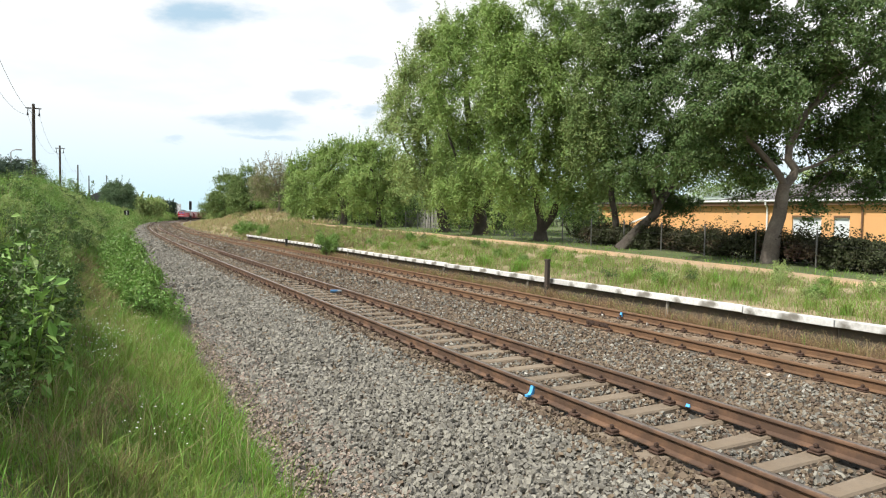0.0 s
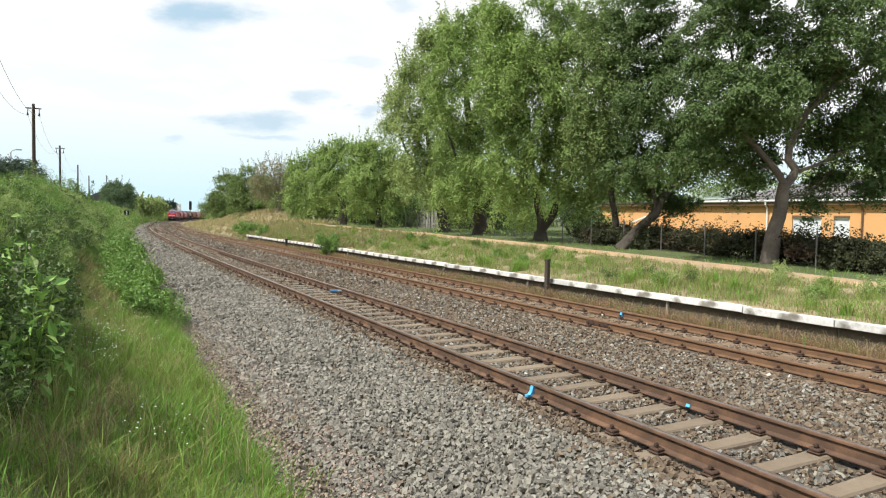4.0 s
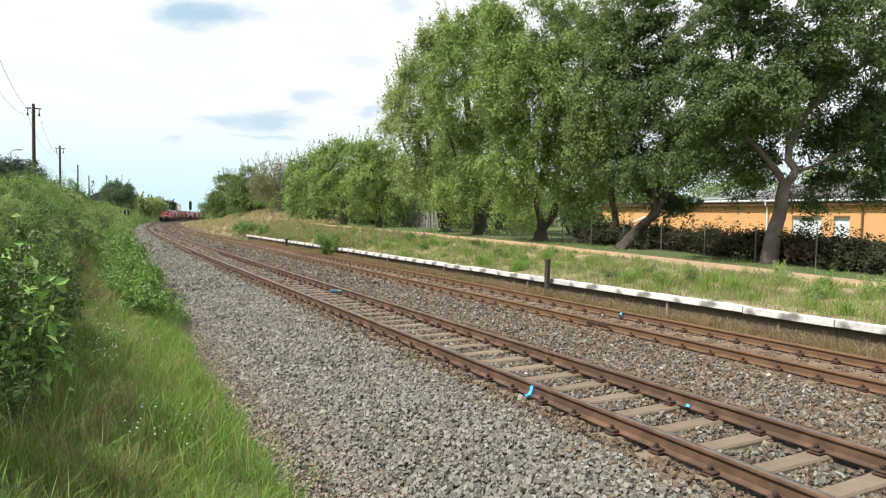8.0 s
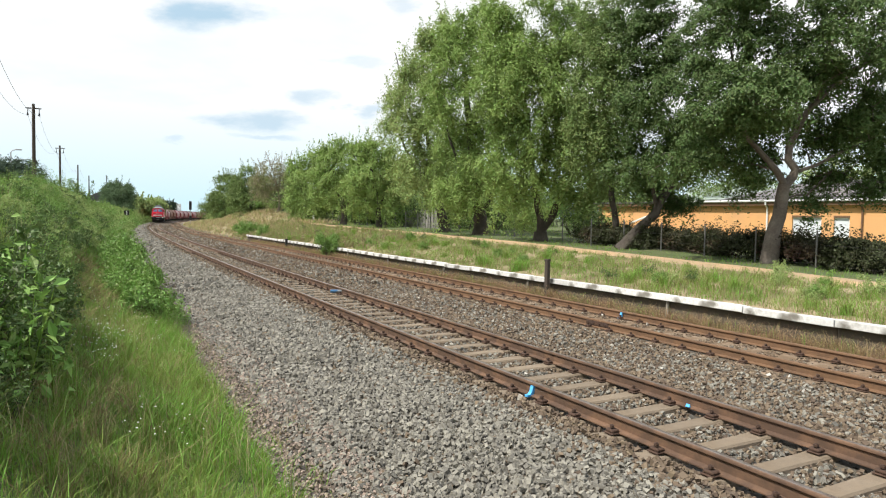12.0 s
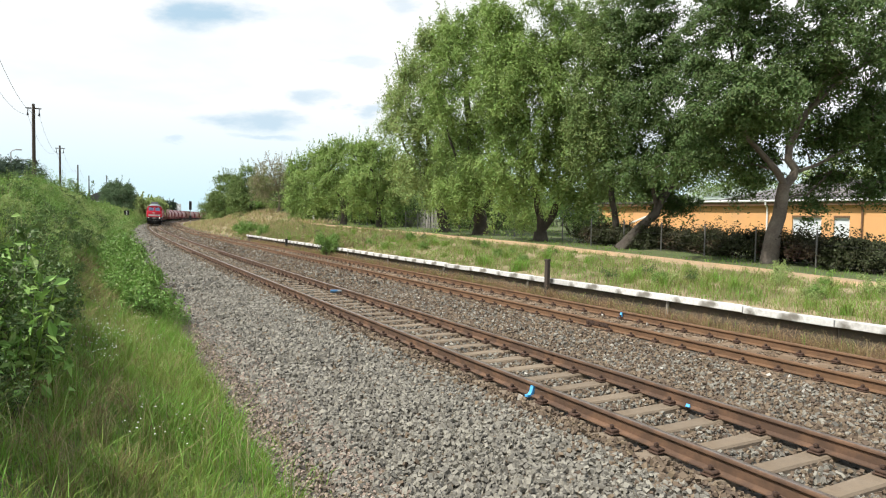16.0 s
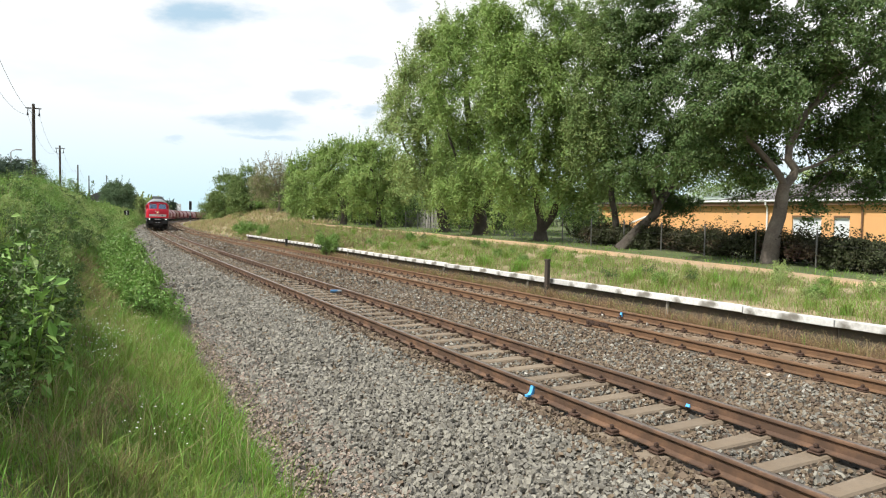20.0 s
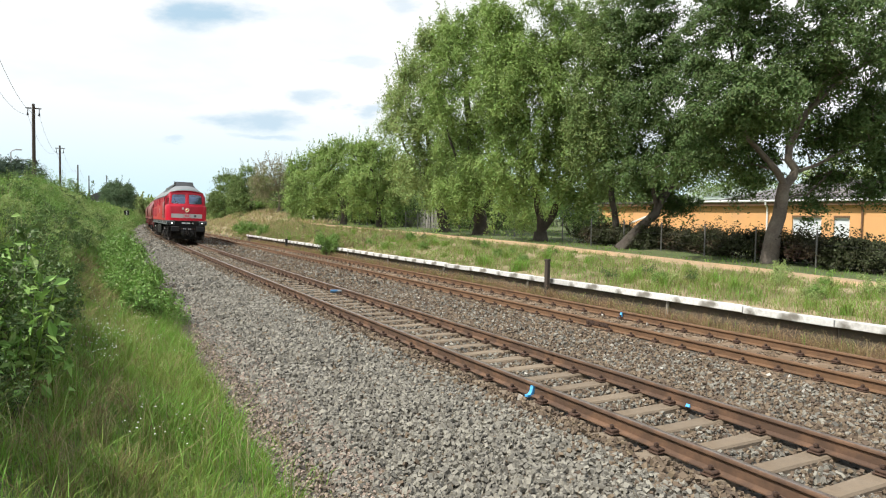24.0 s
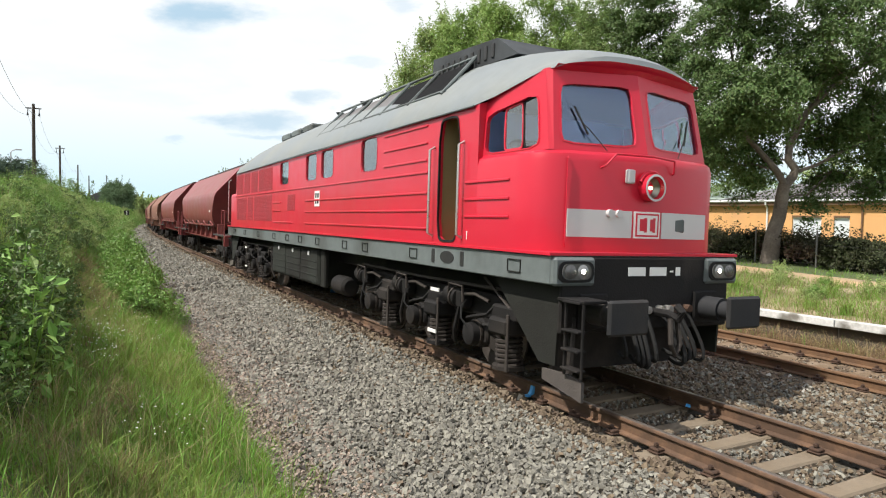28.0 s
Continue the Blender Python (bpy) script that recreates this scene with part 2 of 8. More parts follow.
M_LEAF_DARK = material("leaf_dark", (0.085, 0.138, 0.038), 0.55, 0.4, 2.2, random_by="island", big=0.5, hue=0.04, translucent=0.18, bump=0, spec=0.35)
M_LEAF_OLIVE = material("leaf_olive", (0.3, 0.38, 0.135), 0.65, 0.4, 2.2, random_by="island", big=0.5, hue=0.05, translucent=0.25, bump=0, spec=0.3)
M_LEAF_HEDGE = material("leaf_hedge", (0.042, 0.05, 0.018), 0.6, 0.3, 1.5, (0.075, 0.04, 0.028), random_by="island", big=0.9, hue=0.06, translucent=0.2, bump=0, spec=0.4)
M_LEAF_BUSH = material("leaf_bush", (0.17, 0.29, 0.06), 0.5, 0.2, 1.5, random_by="island", big=0.8, hue=0.04, translucent=0.2, bump=0, spec=0.4)
M_LEAF_MID = material("leaf_mid_green", (0.17, 0.24, 0.076), 0.6, 0.4, 2.2, random_by="island", big=0.5, hue=0.04, translucent=0.22, bump=0, spec=0.3)
M_LEAF_FIR = material("leaf_fir", (0.045, 0.078, 0.045), 0.65, 0.25, 1.2, random_by="island", big=0.6, hue=0.03, translucent=0.1, bump=0, spec=0.3)
# leaf colour with distance haze mixed in, for the far round tree
M_LEAF_HAZE = material("leaf_blue_green", (0.125, 0.19, 0.092), 0.6, 0.3, 1.2, random_by="island", big=0.5, hue=0.03, translucent=0.18, bump=0, spec=0.3)
M_LEAF_HERB = material("leaf_herb", (0.23, 0.34, 0.11), 0.6, 0.25, 1.5, random_by="island", big=0.6, hue=0.04, translucent=0.3, bump=0, spec=0.3)
M_LEAF_BIG = material("leaf_big", (0.2, 0.34, 0.075), 0.6, 0.15, 3.0, random_by="island", big=0.6, hue=0.03, translucent=0.2, bump=0, spec=0.5)
M_LEAF_BROWN = material("leaf_withered", (0.29, 0.275, 0.16), 0.75, 0.2, 1.5, (0.21, 0.25, 0.1), random_by="island", big=0.7, hue=0.04, translucent=0.3, bump=0, spec=0.2)
M_BARK_GREY = material("ridged_grey_bark", (0.12, 0.1, 0.082), 0.95, 0.45, 18.0, (0.17, 0.148, 0.125), bump=1.0, bump_scale=14)
M_BARK_PALE = material("pale_bark", (0.24, 0.2, 0.155), 0.95, 0.35, 12.0, bump=0.7, bump_scale=22)
M_GRASS = material("grass_blades", (0.18, 0.315, 0.05), 0.6, 0.3, 6.0, (0.23, 0.31, 0.07), random_by="island", big=0.8, hue=0.06, translucent=0.3, bump=0, spec=0.3)
M_STRAW = material("pale_straw_grass", (0.43, 0.355, 0.21), 0.8, 0.25, 6.0, (0.36, 0.31, 0.15), random_by="island", big=0.7, hue=0.04, translucent=0.25, bump=0, spec=0.2)
M_GRASS_DRY = material("dry_grass", (0.3, 0.25, 0.145), 0.8, 0.25, 6.0, (0.27, 0.24, 0.11), random_by="island", big=0.7, hue=0.04, translucent=0.25, bump=0, spec=0.2)
M_WEED = material("brown_dry_weed", (0.31, 0.21, 0.125), 0.85, 0.25, 5.0, (0.26, 0.22, 0.1), random_by="island", big=0.7, hue=0.04, translucent=0.2, bump=0, spec=0.2)
M_FLOWER = material("white_petals", (0.75, 0.76, 0.7), 0.7, 0.05, 5.0, translucent=0.2, bump=0)
M_WOOD_POLE = material("tarred_pole", (0.055, 0.042, 0.033), 0.9, 0.3, 10.0, bump=0.4)
M_WIRE = material("wire", (0.25, 0.27, 0.28), 0.6, 0.1, 5.0, bump=0)
M_ORANGE = material("orange_plaster", (0.68, 0.37, 0.155), 0.9, 0.07, 3.0, (0.62, 0.35, 0.16), bump=0.25, bump_scale=60)
M_ROOF = material("bitumen_roof", (0.13, 0.125, 0.125), 0.85, 0.25, 6.0, (0.18, 0.17, 0.16), bump=0.4, random_by="object", big=0.3)
M_ROOF_G = material("pale_green_roof", (0.3, 0.36, 0.32), 0.8, 0.15, 4.0)
M_WHITE = material("white_paint", (0.72, 0.73, 0.73), 0.6, 0.06, 5.0, bump=0.05)
M_BLIND = material("roller_blind", (0.62, 0.66, 0.7), 0.5, 0.05, 5.0, bump=0)
M_BROWN = material("brown_fascia", (0.16, 0.09, 0.05), 0.8, 0.2, 8.0)
M_STEEL = material("galvanised_steel", (0.33, 0.34, 0.34), 0.55, 0.15, 12.0, metal=0.4, bump=0.1)
M_GREYWOOD = material("weathered_wood", (0.25, 0.24, 0.22), 0.9, 0.3, 9.0, random_by="object", big=0.5, bump=0.4)
M_BLACK = material("black_paint", (0.018, 0.018, 0.018), 0.6, 0.3, 20.0, bump=0.1)


# ---- mesh helpers ----
class Shape:
    """Collects vertices and faces for one mesh."""

    def __init__(self):
        self.v, self.f, self.m = [], [], []

    def add(self, verts, faces, mat=0, at=None):
        base = len(self.v)
        if at is not None:
            verts = [at @ Vector(p) for p in verts]
        self.v.extend(tuple(p) for p in verts)
        self.f.extend(tuple(i + base for i in f) for f in faces)
        self.m.extend([mat] * len(faces))
        return self

    def box(self, lo, hi, b=0.0, at=None, mat=0):
        """A box from corner lo to corner hi with edges chamfered by b."""
        lo, hi = Vector(lo), Vector(hi)
        c, e = (lo + hi) / 2, (hi - lo) / 2
        if b <= 0:
            v = [(c.x + x * e.x, c.y + y * e.y, c.z + z * e.z) for x in (-1, 1) for y in (-1, 1) for z in (-1, 1)]
            return self.add(v, [(0, 1, 3, 2), (4, 6, 7, 5), (0, 4, 5, 1), (2, 3, 7, 6), (0, 2, 6, 4), (1, 5, 7, 3)], mat, at)
        b = min(b, e.x * 0.9, e.y * 0.9, e.z * 0.9)
        bm = bmesh.new()
        pts = []
        for x in (-1, 1):
            for y in (-1, 1):
                for z in (-1, 1):
                    for k in range(3):
                        d = [b, b, b]
                        d[k] = 0
                        pts.append((c.x + x * (e.x - d[0]), c.y + y * (e.y - d[1]), c.z + z * (e.z - d[2])))
        for p in pts:
            bm.verts.new(p)
        bmesh.ops.convex_hull(bm, input=list(bm.verts))
        bm.verts.index_update()
        v = [tuple(p.co) for p in bm.verts]
        f = [tuple(p.index for p in q.verts) for q in bm.faces]
        bm.free()
        return self.add(v, f, mat, at)

    def tube(self, points, radii, sides=8, caps=True, at=None, mat=0):
        """A round tube along points; radii is one number or one a point."""
        pts = [Vector(p) for p in points]
        n = len(pts)
        radii = [radii] * n if isinstance(radii, (int, float)) else list(radii)
        verts, faces = [], []
        u = None
        for i, p in enumerate(pts):
            d = (pts[min(i + 1, n - 1)] - pts[max(i - 1, 0)]).normalized()
            if u is None:
                u = d.orthogonal().normalized()
            else:
                u = (u - d * u.dot(d))
                u = u.normalized() if u.length > 1e-6 else d.orthogonal().normalized()
            w = d.cross(u)
            for k in range(sides):
                a = 2 * math.pi * k / sides
                verts.append(p + (u * math.cos(a) + w * math.sin(a)) * radii[i])
        for i in range(n - 1):
            for k in range(sides):
                j = (k + 1) % sides
                faces.append((i * sides + k, i * sides + j, (i + 1) * sides + j, (i + 1) * sides + k))
        if caps:
            faces.append(tuple(range(sides - 1, -1, -1)))
            faces.append(tuple((n - 1) * sides + k for k in range(sides)))
        return self.add(verts, faces, mat, at)

    def prism(self, outline, a, b, axis="x", at=None, mat=0):
        """A closed outline of (u, v) pairs drawn out from a to b along the axis."""
        n = len(outline)
        put = {"x": lambda u, v, w: (w, u, v), "y": lambda u, v, w: (u, w, v), "z": lambda u, v, w: (u, v, w)}[axis]
        verts = [put(u, v, a) for u, v in outline] + [put(u, v, b) for u, v in outline]
        faces = [(i, (i + 1) % n, n + (i + 1) % n, n + i) for i in range(n)]
        faces += [tuple(range(n - 1, -1, -1)), tuple(range(n, 2 * n))]
        return self.add(verts, faces, mat, at)

    def loft(self, rings, closed=True, caps=True, mat=0, at=None):
        """Joins rings of points, each with the same count."""
        n = len(rings[0])
        verts = [p for r in rings for p in r]
        faces = []
        for i in range(len(rings) - 1):
            for k in range(n if closed else n - 1):
                j = (k + 1) % n
                faces.append((i * n + k, i * n + j, (i + 1) * n + j, (i + 1) * n + k))
        if caps and closed:
            faces.append(tuple(range(n - 1, -1, -1)))
            faces.append(tuple((len(rings) - 1) * n + k for k in range(n)))
        return self.add(verts, faces, mat, at)

    def mesh(self, name, *mats, smooth=0.0):
        me = bpy.data.meshes.new(name)
        me.from_pydata(self.v, [], self.f)
        for m in mats:
            me.materials.append(m)
        if len(mats) > 1:
            me.polygons.foreach_set("material_index", self.m)
        bm = bmesh.new()
        bm.from_mesh(me)
        if smooth:
            bmesh.ops.remove_doubles(bm, verts=bm.verts, dist=0.0005)
        bmesh.ops.recalc_face_normals(bm, faces=bm.faces)
        bm.to_mesh(me)
        bm.free()
        if smooth:
            me.shade_smooth()
            me.set_sharp_from_angle(angle=radians(smooth))
        return me


def part(name, shape, mats, parent=None, label="", smooth=0.0, at=None):
    """One mesh object, under a thing or a part when parent is given."""
    mats = mats if isinstance(mats, (tuple, list)) else (mats,)
    me = shape.mesh(name, *mats, smooth=smooth) if isinstance(shape, Shape) else shape
    ob = new(name, me)
    if parent is not None:
        ob.parent = parent
    if at is not None:
        ob.matrix_basis = at
    if label:
        ob["label"] = label
    return ob


def bulk(name, verts, faces, mats, smooth=False, index=None):
    """A large mesh straight from arrays: verts (n, 3), faces (m, k)."""
    verts, faces = np.asarray(verts, dtype=np.float32), np.asarray(faces, dtype=np.int32)
    k = faces.shape[1]
    me = bpy.data.meshes.new(name)
    me.vertices.add(len(verts))
    me.vertices.foreach_set("co", verts.ravel())
    me.loops.add(faces.size)
    me.loops.foreach_set("vertex_index", faces.ravel())
    me.polygons.add(len(faces))
    me.polygons.foreach_set("loop_start", np.arange(0, faces.size, k, dtype=np.int32))
    for m in (mats if isinstance(mats, (tuple, list)) else (mats,)):
        me.materials.append(m)
    if index is not None:
        me.polygons.foreach_set("material_index", np.asarray(index, dtype=np.int32))
    me.polygons.foreach_set("use_smooth", np.full(len(faces), bool(smooth)))
    me.update(calc_edges=True)
    return me

# ---- ground: one sheet in line coordinates ----
LEFT_O = [-3000, -900, -300, -120, -60, -40, -28, -20, -16, -13, -11, -9.5, -8.0, -6.8, -5.9, -5.2, -4.4, -4.0, -2.2, -1.5]
LEFT_Z = [0.5, 1.0, 2.0, 2.6, 2.9, 3.1, 3.2, 3.3, 3.3, 3.3, 3.2, 2.8, 1.95, 0.95, 0.35, 0.0, -0.30, -0.40, -0.22, -0.185]
PATH_S = [-60, -6, -1, 4, 11, 25, 38, 49, 75, 100, 120, 150, 200, 400]
PATH_Z = [0.25, 0.45, 0.62, 0.76, 0.92, 1.18, 1.30, 1.45, 1.9, 1.95, 1.45, 0.9, 0.5, 0.2]
KERB_END = 50.0


def path_z(s):
    return np.interp(s, PATH_S, PATH_Z)


def ground_z(s, o):
    """Height of the ground at line coordinates."""
    s, o = np.broadcast_arrays(np.asarray(s, float), np.asarray(o, float))
    g = gap(s)
    p = path_z(s)
    lip = np.interp(s, [KERB_END - 2, KERB_END + 3], [0.29, -0.12])
    shift = np.interp(s, [-2, 22], [0.0, 1.1]) * np.clip((-4.1 - o) / 1.0, 0, 1)
    z = np.interp(o - shift, LEFT_O, LEFT_Z)
    mid = -0.21 - 0.05 * np.clip((o - 1.2) / 1.2, 0, 1) - 0.05 * np.clip((0.95 - np.abs(o)) / 0.15, 0, 1) + 0.045 * np.clip(1 - np.abs(np.abs(o) - 1.2) / 0.35, 0, 1)
    z = np.where(o > -1.5, mid, z)
    z = np.where(o > g + 1.4, -0.27 - 0.04 * np.clip((o - g - 1.4) / 0.5, 0, 1), z)
    bank = lip + (p - lip) * np.clip((o - g - 2.03) / (12 - g - 2.03), 0, 1) ** np.interp(s, [40, 80], [1.0, 0.7])
    z = np.where(o > g + 2.03, bank, z)
    z = np.where(o >= 12, p + 0.02 * np.clip(o - 14.5, 0, 3) + 0.012 * np.clip(o - 17, 0, 43), z)
    # the bank climbs behind the end of the path to the edge of the wood
    z = z + 1.5 * np.interp(s, [58, 72, 98, 120], [0.0, 1.0, 1.0, 0.0]) * np.interp(o, [11.0, 15.5, 40, 60], [0.0, 1.0, 1.0, 0.0])
    far = np.clip((o - 60) / 900, 0, 1)
    return z * (1 - far) + 0.5 * far


def unround(x, y):
    """A broad unevenness of the ground."""
    return 0.05 * np.sin(x * 0.9 + 1.3 * np.sin(y * 0.7)) * np.sin(y * 1.1 + x * 0.3) + 0.03 * np.sin(x * 2.7 + y * 1.9)


def build_ground():
    cols = [(0, v) for v in LEFT_O] + [(0, v) for v in (-1.2, -0.95, -0.8, 0.0, 0.8, 0.95, 1.2, 1.5, 2.0, 2.6)]
    cols += [(1, v) for v in (-1.5, -0.75, 0.0, 0.75, 1.4, 1.75, 2.02, 2.04, 2.6, 3.4, 4.4, 5.4, 6.4)]
    cols += [(0, v) for v in (12.0, 12.5, 13.2, 14.0, 14.5, 15.3, 17.0, 19, 22, 26, 32, 40, 60, 120, 300, 900, 3000)]
    rows = np.concatenate([[-3000, -900, -300, -120, -70], np.arange(-50, 60, 1.0), np.arange(60, 200, 4.0), np.arange(200, 740, 20.0), [900, 1400, 3000]])
    mult = np.array([c[0] for c in cols], float)
    offs = np.array([c[1] for c in cols], float)
    S = np.repeat(rows[:, None], len(cols), 1)
    O = mult[None, :] * gap(S) + offs[None, :]
    Z = ground_z(S, O)
    x, y, _ = on_line(S, O)
    soft = np.where((O < -4.2) | (O > gap(S) + 2.5), 1.0, 0.0) * np.where((O > 11.9) & (O < 14.6), 0.3, 1.0)
    soft *= np.where((np.abs(S) < 400) & (np.abs(O) < 60), 1, 0)
    Z = Z + unround(x, y) * soft
    nr, nc = S.shape
    idx = np.arange(nr * nc).reshape(nr, nc)
    faces = np.stack([idx[:-1, :-1], idx[:-1, 1:], idx[1:, 1:], idx[1:, :-1]], -1).reshape(-1, 4)
    om = ((O[:-1, :-1] + O[1:, 1:]) / 2).ravel()
    sm = ((S[:-1, :-1] + S[1:, 1:]) / 2).ravel()
    gm = gap(sm)
    kind = np.full(len(om), 2)
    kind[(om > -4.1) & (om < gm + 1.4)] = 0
    kind[(om > gm - 1.1) & (om < gm + 1.4)] = 4
    kind[(om >= gm + 1.4) & (om < gm + 2.035)] = 1
    kind[(om <= -4.1) & (om > -40) & (sm > -60) & (sm < 300)] = 5
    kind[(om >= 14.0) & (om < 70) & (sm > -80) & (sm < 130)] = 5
    kind[(om >= 12.0) & (om < 14.0) & (sm < 56)] = 3
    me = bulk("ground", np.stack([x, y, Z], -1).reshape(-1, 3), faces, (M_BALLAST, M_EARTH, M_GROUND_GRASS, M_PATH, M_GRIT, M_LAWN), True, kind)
    return tagged(new("ground", me), "uneven turf and ballast ground with a sandy footpath", "ground", kind="structure")


build_ground()


# ---- tracks ----
RAIL_PROFILE = [(-0.07, -0.172), (0.07, -0.172), (0.07, -0.16), (0.012, -0.142), (0.009, -0.05), (0.034, -0.036), (0.036, -0.008), (0.028, 0.0),
                (-0.028, 0.0), (-0.036, -0.008), (-0.034, -0.036), (-0.009, -0.05), (-0.012, -0.142), (-0.07, -0.16)]
GAUGE = 0.7525
B_DROP = -0.065


def rail(parent, offset, z, s0, s1, side_mat):
    steps = np.concatenate([np.arange(s0, min(s1, 100), 2.0), np.arange(100, s1, 8.0) if s1 > 100 else [], [s1]])
    rings = []
    for s in steps:
        rings.append([tuple(float(v) for v in on_line(s, offset(s) + u, z + w)) for u, w in RAIL_PROFILE])
    sh = Shape().loft(rings)
    n = len(RAIL_PROFILE)
    for i in range(len(steps) - 1):
        sh.m[i * n + 7] = 1
    return part("rail", sh, (side_mat, M_HEAD if side_mat == M_RAIL else M_RAIL_B), parent, smooth=50)


def sleeper_mesh(name, mat, half, width, top):
    """A concrete sleeper, thinner at its middle."""
    sh = Shape()
    rings = []
    for x, w, t in ((-half, width * 0.9, -0.03), (-half + 0.06, width, 0.0), (-0.95, width, 0.0), (-0.55, width * 0.86, -0.03), (0, width * 0.8, -0.035),
                    (0.55, width * 0.86, -0.03), (0.95, width, 0.0), (half - 0.06, width, 0.0), (half, width * 0.9, -0.03)):
        a = w / 2
        rings.append([(x, -a - 0.02, top - 0.2), (x, -a, top + t - 0.02), (x, -a + 0.02, top + t), (x, a - 0.02, top + t), (x, a, top + t - 0.02), (x, a + 0.02, top - 0.2)])
    return sh.loft(rings).mesh(name, mat)


def fastener_mesh(name):
    """Base plate, clamp and bolt at one side of a rail foot, rail along Y, outward along +X."""
    sh = Shape()
    sh.box((0.02, -0.07, -0.178), (0.17, 0.07, -0.163), 0.006)
    sh.box((0.05, -0.06, -0.165), (0.15, 0.06, -0.128), 0.012)
    sh.tube([(0.11, 0, -0.14), (0.11, 0, -0.085)], 0.016, 6)
    sh.tube([(0.11, 0, -0.115), (0.11, 0, -0.092)], 0.027, 6)
    return sh.mesh(name, M_RUST)


def build_track(label, offset, z, s0, s1, near, far, pitch, phase, mesh, mat_far):
    track = tagged(new("railway_track"), label, "railway track", group="railway tracks")
    for side in (-1, 1):
        cant = -side * 0.0125 if z == 0 else 0.0
        rail(track, lambda s, side=side: offset(s) + side * GAUGE, z + cant, s0, s1, M_RAIL if z == 0 else M_RAIL_B)
    fast = fastener_mesh("rail_fastener")
    joined_v, joined_f, fv, ff = [], [], [], []
    tv = np.array([v.co for v in mesh.vertices])
    tf = [tuple(p.vertices) for p in mesh.polygons]
    xv = np.array([v.co for v in fast.vertices])
    xf = [tuple(p.vertices) for p in fast.polygons]
    rng = random.Random(5)
    s = phase
    while s > s0:
        s -= pitch
    while s < min(s1, far[1]):
        s += pitch
        m = place(s + rng.uniform(-0.012, 0.012), float(offset(s)), z, rng.uniform(-0.6, 0.6))
        if s < near:
            ob = new("sleeper", mesh)
            ob.parent, ob.matrix_basis = track, m
        else:
            base = len(joined_v)
            joined_v.extend(tuple(m @ Vector(p)) for p in tv)
            joined_f.extend(tuple(i + base for i in f) for f in tf)
        if s < far[0]:
            for side in (-1, 1):
                for out in (-1, 1):
                    k = m @ pose(side * GAUGE, 0, -side * 0.0125 if z == 0 else 0, 0, 0, 0 if out > 0 else 180)
                    if s < -2:
                        ob = new("rail_fastener", fast)
                        ob.parent, ob.matrix_basis = track, k
                    else:
                        base = len(fv)
                        fv.extend(tuple(k @ Vector(p)) for p in xv)
                        ff.extend(tuple(i + base for i in f) for f in xf)
    for name, v, f, mat in (("sleeper_remainder", joined_v, joined_f, mat_far), ("fastening_remainder", fv, ff, M_RUST)):
        if v:
            me = bpy.data.meshes.new(name)
            me.from_pydata(v, [], f)
            me.materials.append(mat)
            ob = new(name, me)
            ob.parent = track
            ob["kind"] = "stuff"
    return track


build_track("rusty-sided rails on grey concrete sleepers in grey ballast", lambda s: 0.0 * s, 0.0, -34, 640, 45, (26, 330), 0.63, -9.55,
                      sleeper_mesh("sleeper", M_SLEEPER, 1.3, 0.27, -0.176), M_SLEEPER)
track_b = build_track("brown rusty siding rails on worn half-buried sleepers", gap, B_DROP, -34, 300, 45, (26, 150), 0.66, -9.4,
                      sleeper_mesh("sleeper", M_SLEEPER_B, 1.25, 0.25, -0.18), M_SLEEPER_B)


def rail_joint():
    """Two bolted fishplates at a joint in the siding's rail."""
    sh = Shape()
    for side in (-1, 1):
        sh.box((side * 0.02 - 0.016, -0.36, -0.135), (side * 0.02 + 0.016, 0.36, -0.04), 0.008)
        for y in (-0.27, -0.09, 0.09, 0.27):
            sh.tube([(side * 0.03, y, -0.09), (side * 0.062, y, -0.09)], 0.017, 6)
    part("fishplate_joint", sh, M_RUST, track_b, "bolted rust-brown fishplates", at=place(-4.3, float(gap(-4.3)) - GAUGE, B_DROP))


rail_joint()


def rail_clip(s, o, z, turn, small=False):
    """A bright blue marker pushed onto a rail foot."""
    sh = Shape()
    k = 0.22 if small else 0.85
    sh.prism([(-0.11 * k, 0.0), (0.02 * k, 0.0), (0.02 * k, 0.15 * k), (-0.005 * k, 0.16 * k), (-0.03 * k, 0.07 * k), (-0.06 * k, 0.035 * k), (-0.11 * k, 0.03 * k)], -0.03, 0.03, "y")
    return tagged(part("rail_marker", sh, M_BLUE, at=place(s, o, z, turn)), "bright blue plastic marker clipped to a rusty rail", "marker", "rail markers")


rail_clip(-8.62, -0.78, -0.165, 0)
rail_clip(-3.45, float(gap(-3.45)) + 0.70, B_DROP - 0.165, 0)
rail_clip(-9.8, 0.69, -0.165, 0, True)
can = Shape()
can.tube([(0, -0.17, 0), (0, -0.165, 0), (0, 0.165, 0), (0, 0.17, 0)], [0.04, 0.05, 0.05, 0.04], 14)
can.tube([(0, -0.18, 0), (0, -0.17, 0)], 0.02, 8)
M_CAN = material("blue_can_paint", (0.06, 0.16, 0.3), 0.35, 0.3, 12.0, (0.25, 0.27, 0.28), mix=(0.5, 0.55), metal=0.3, bump=0.03)
tagged(part("spray_can", can, (M_CAN,), at=place(3.3, 0.6, -0.11, 70), smooth=40), "blue metal spray can lying against a rail", "can")


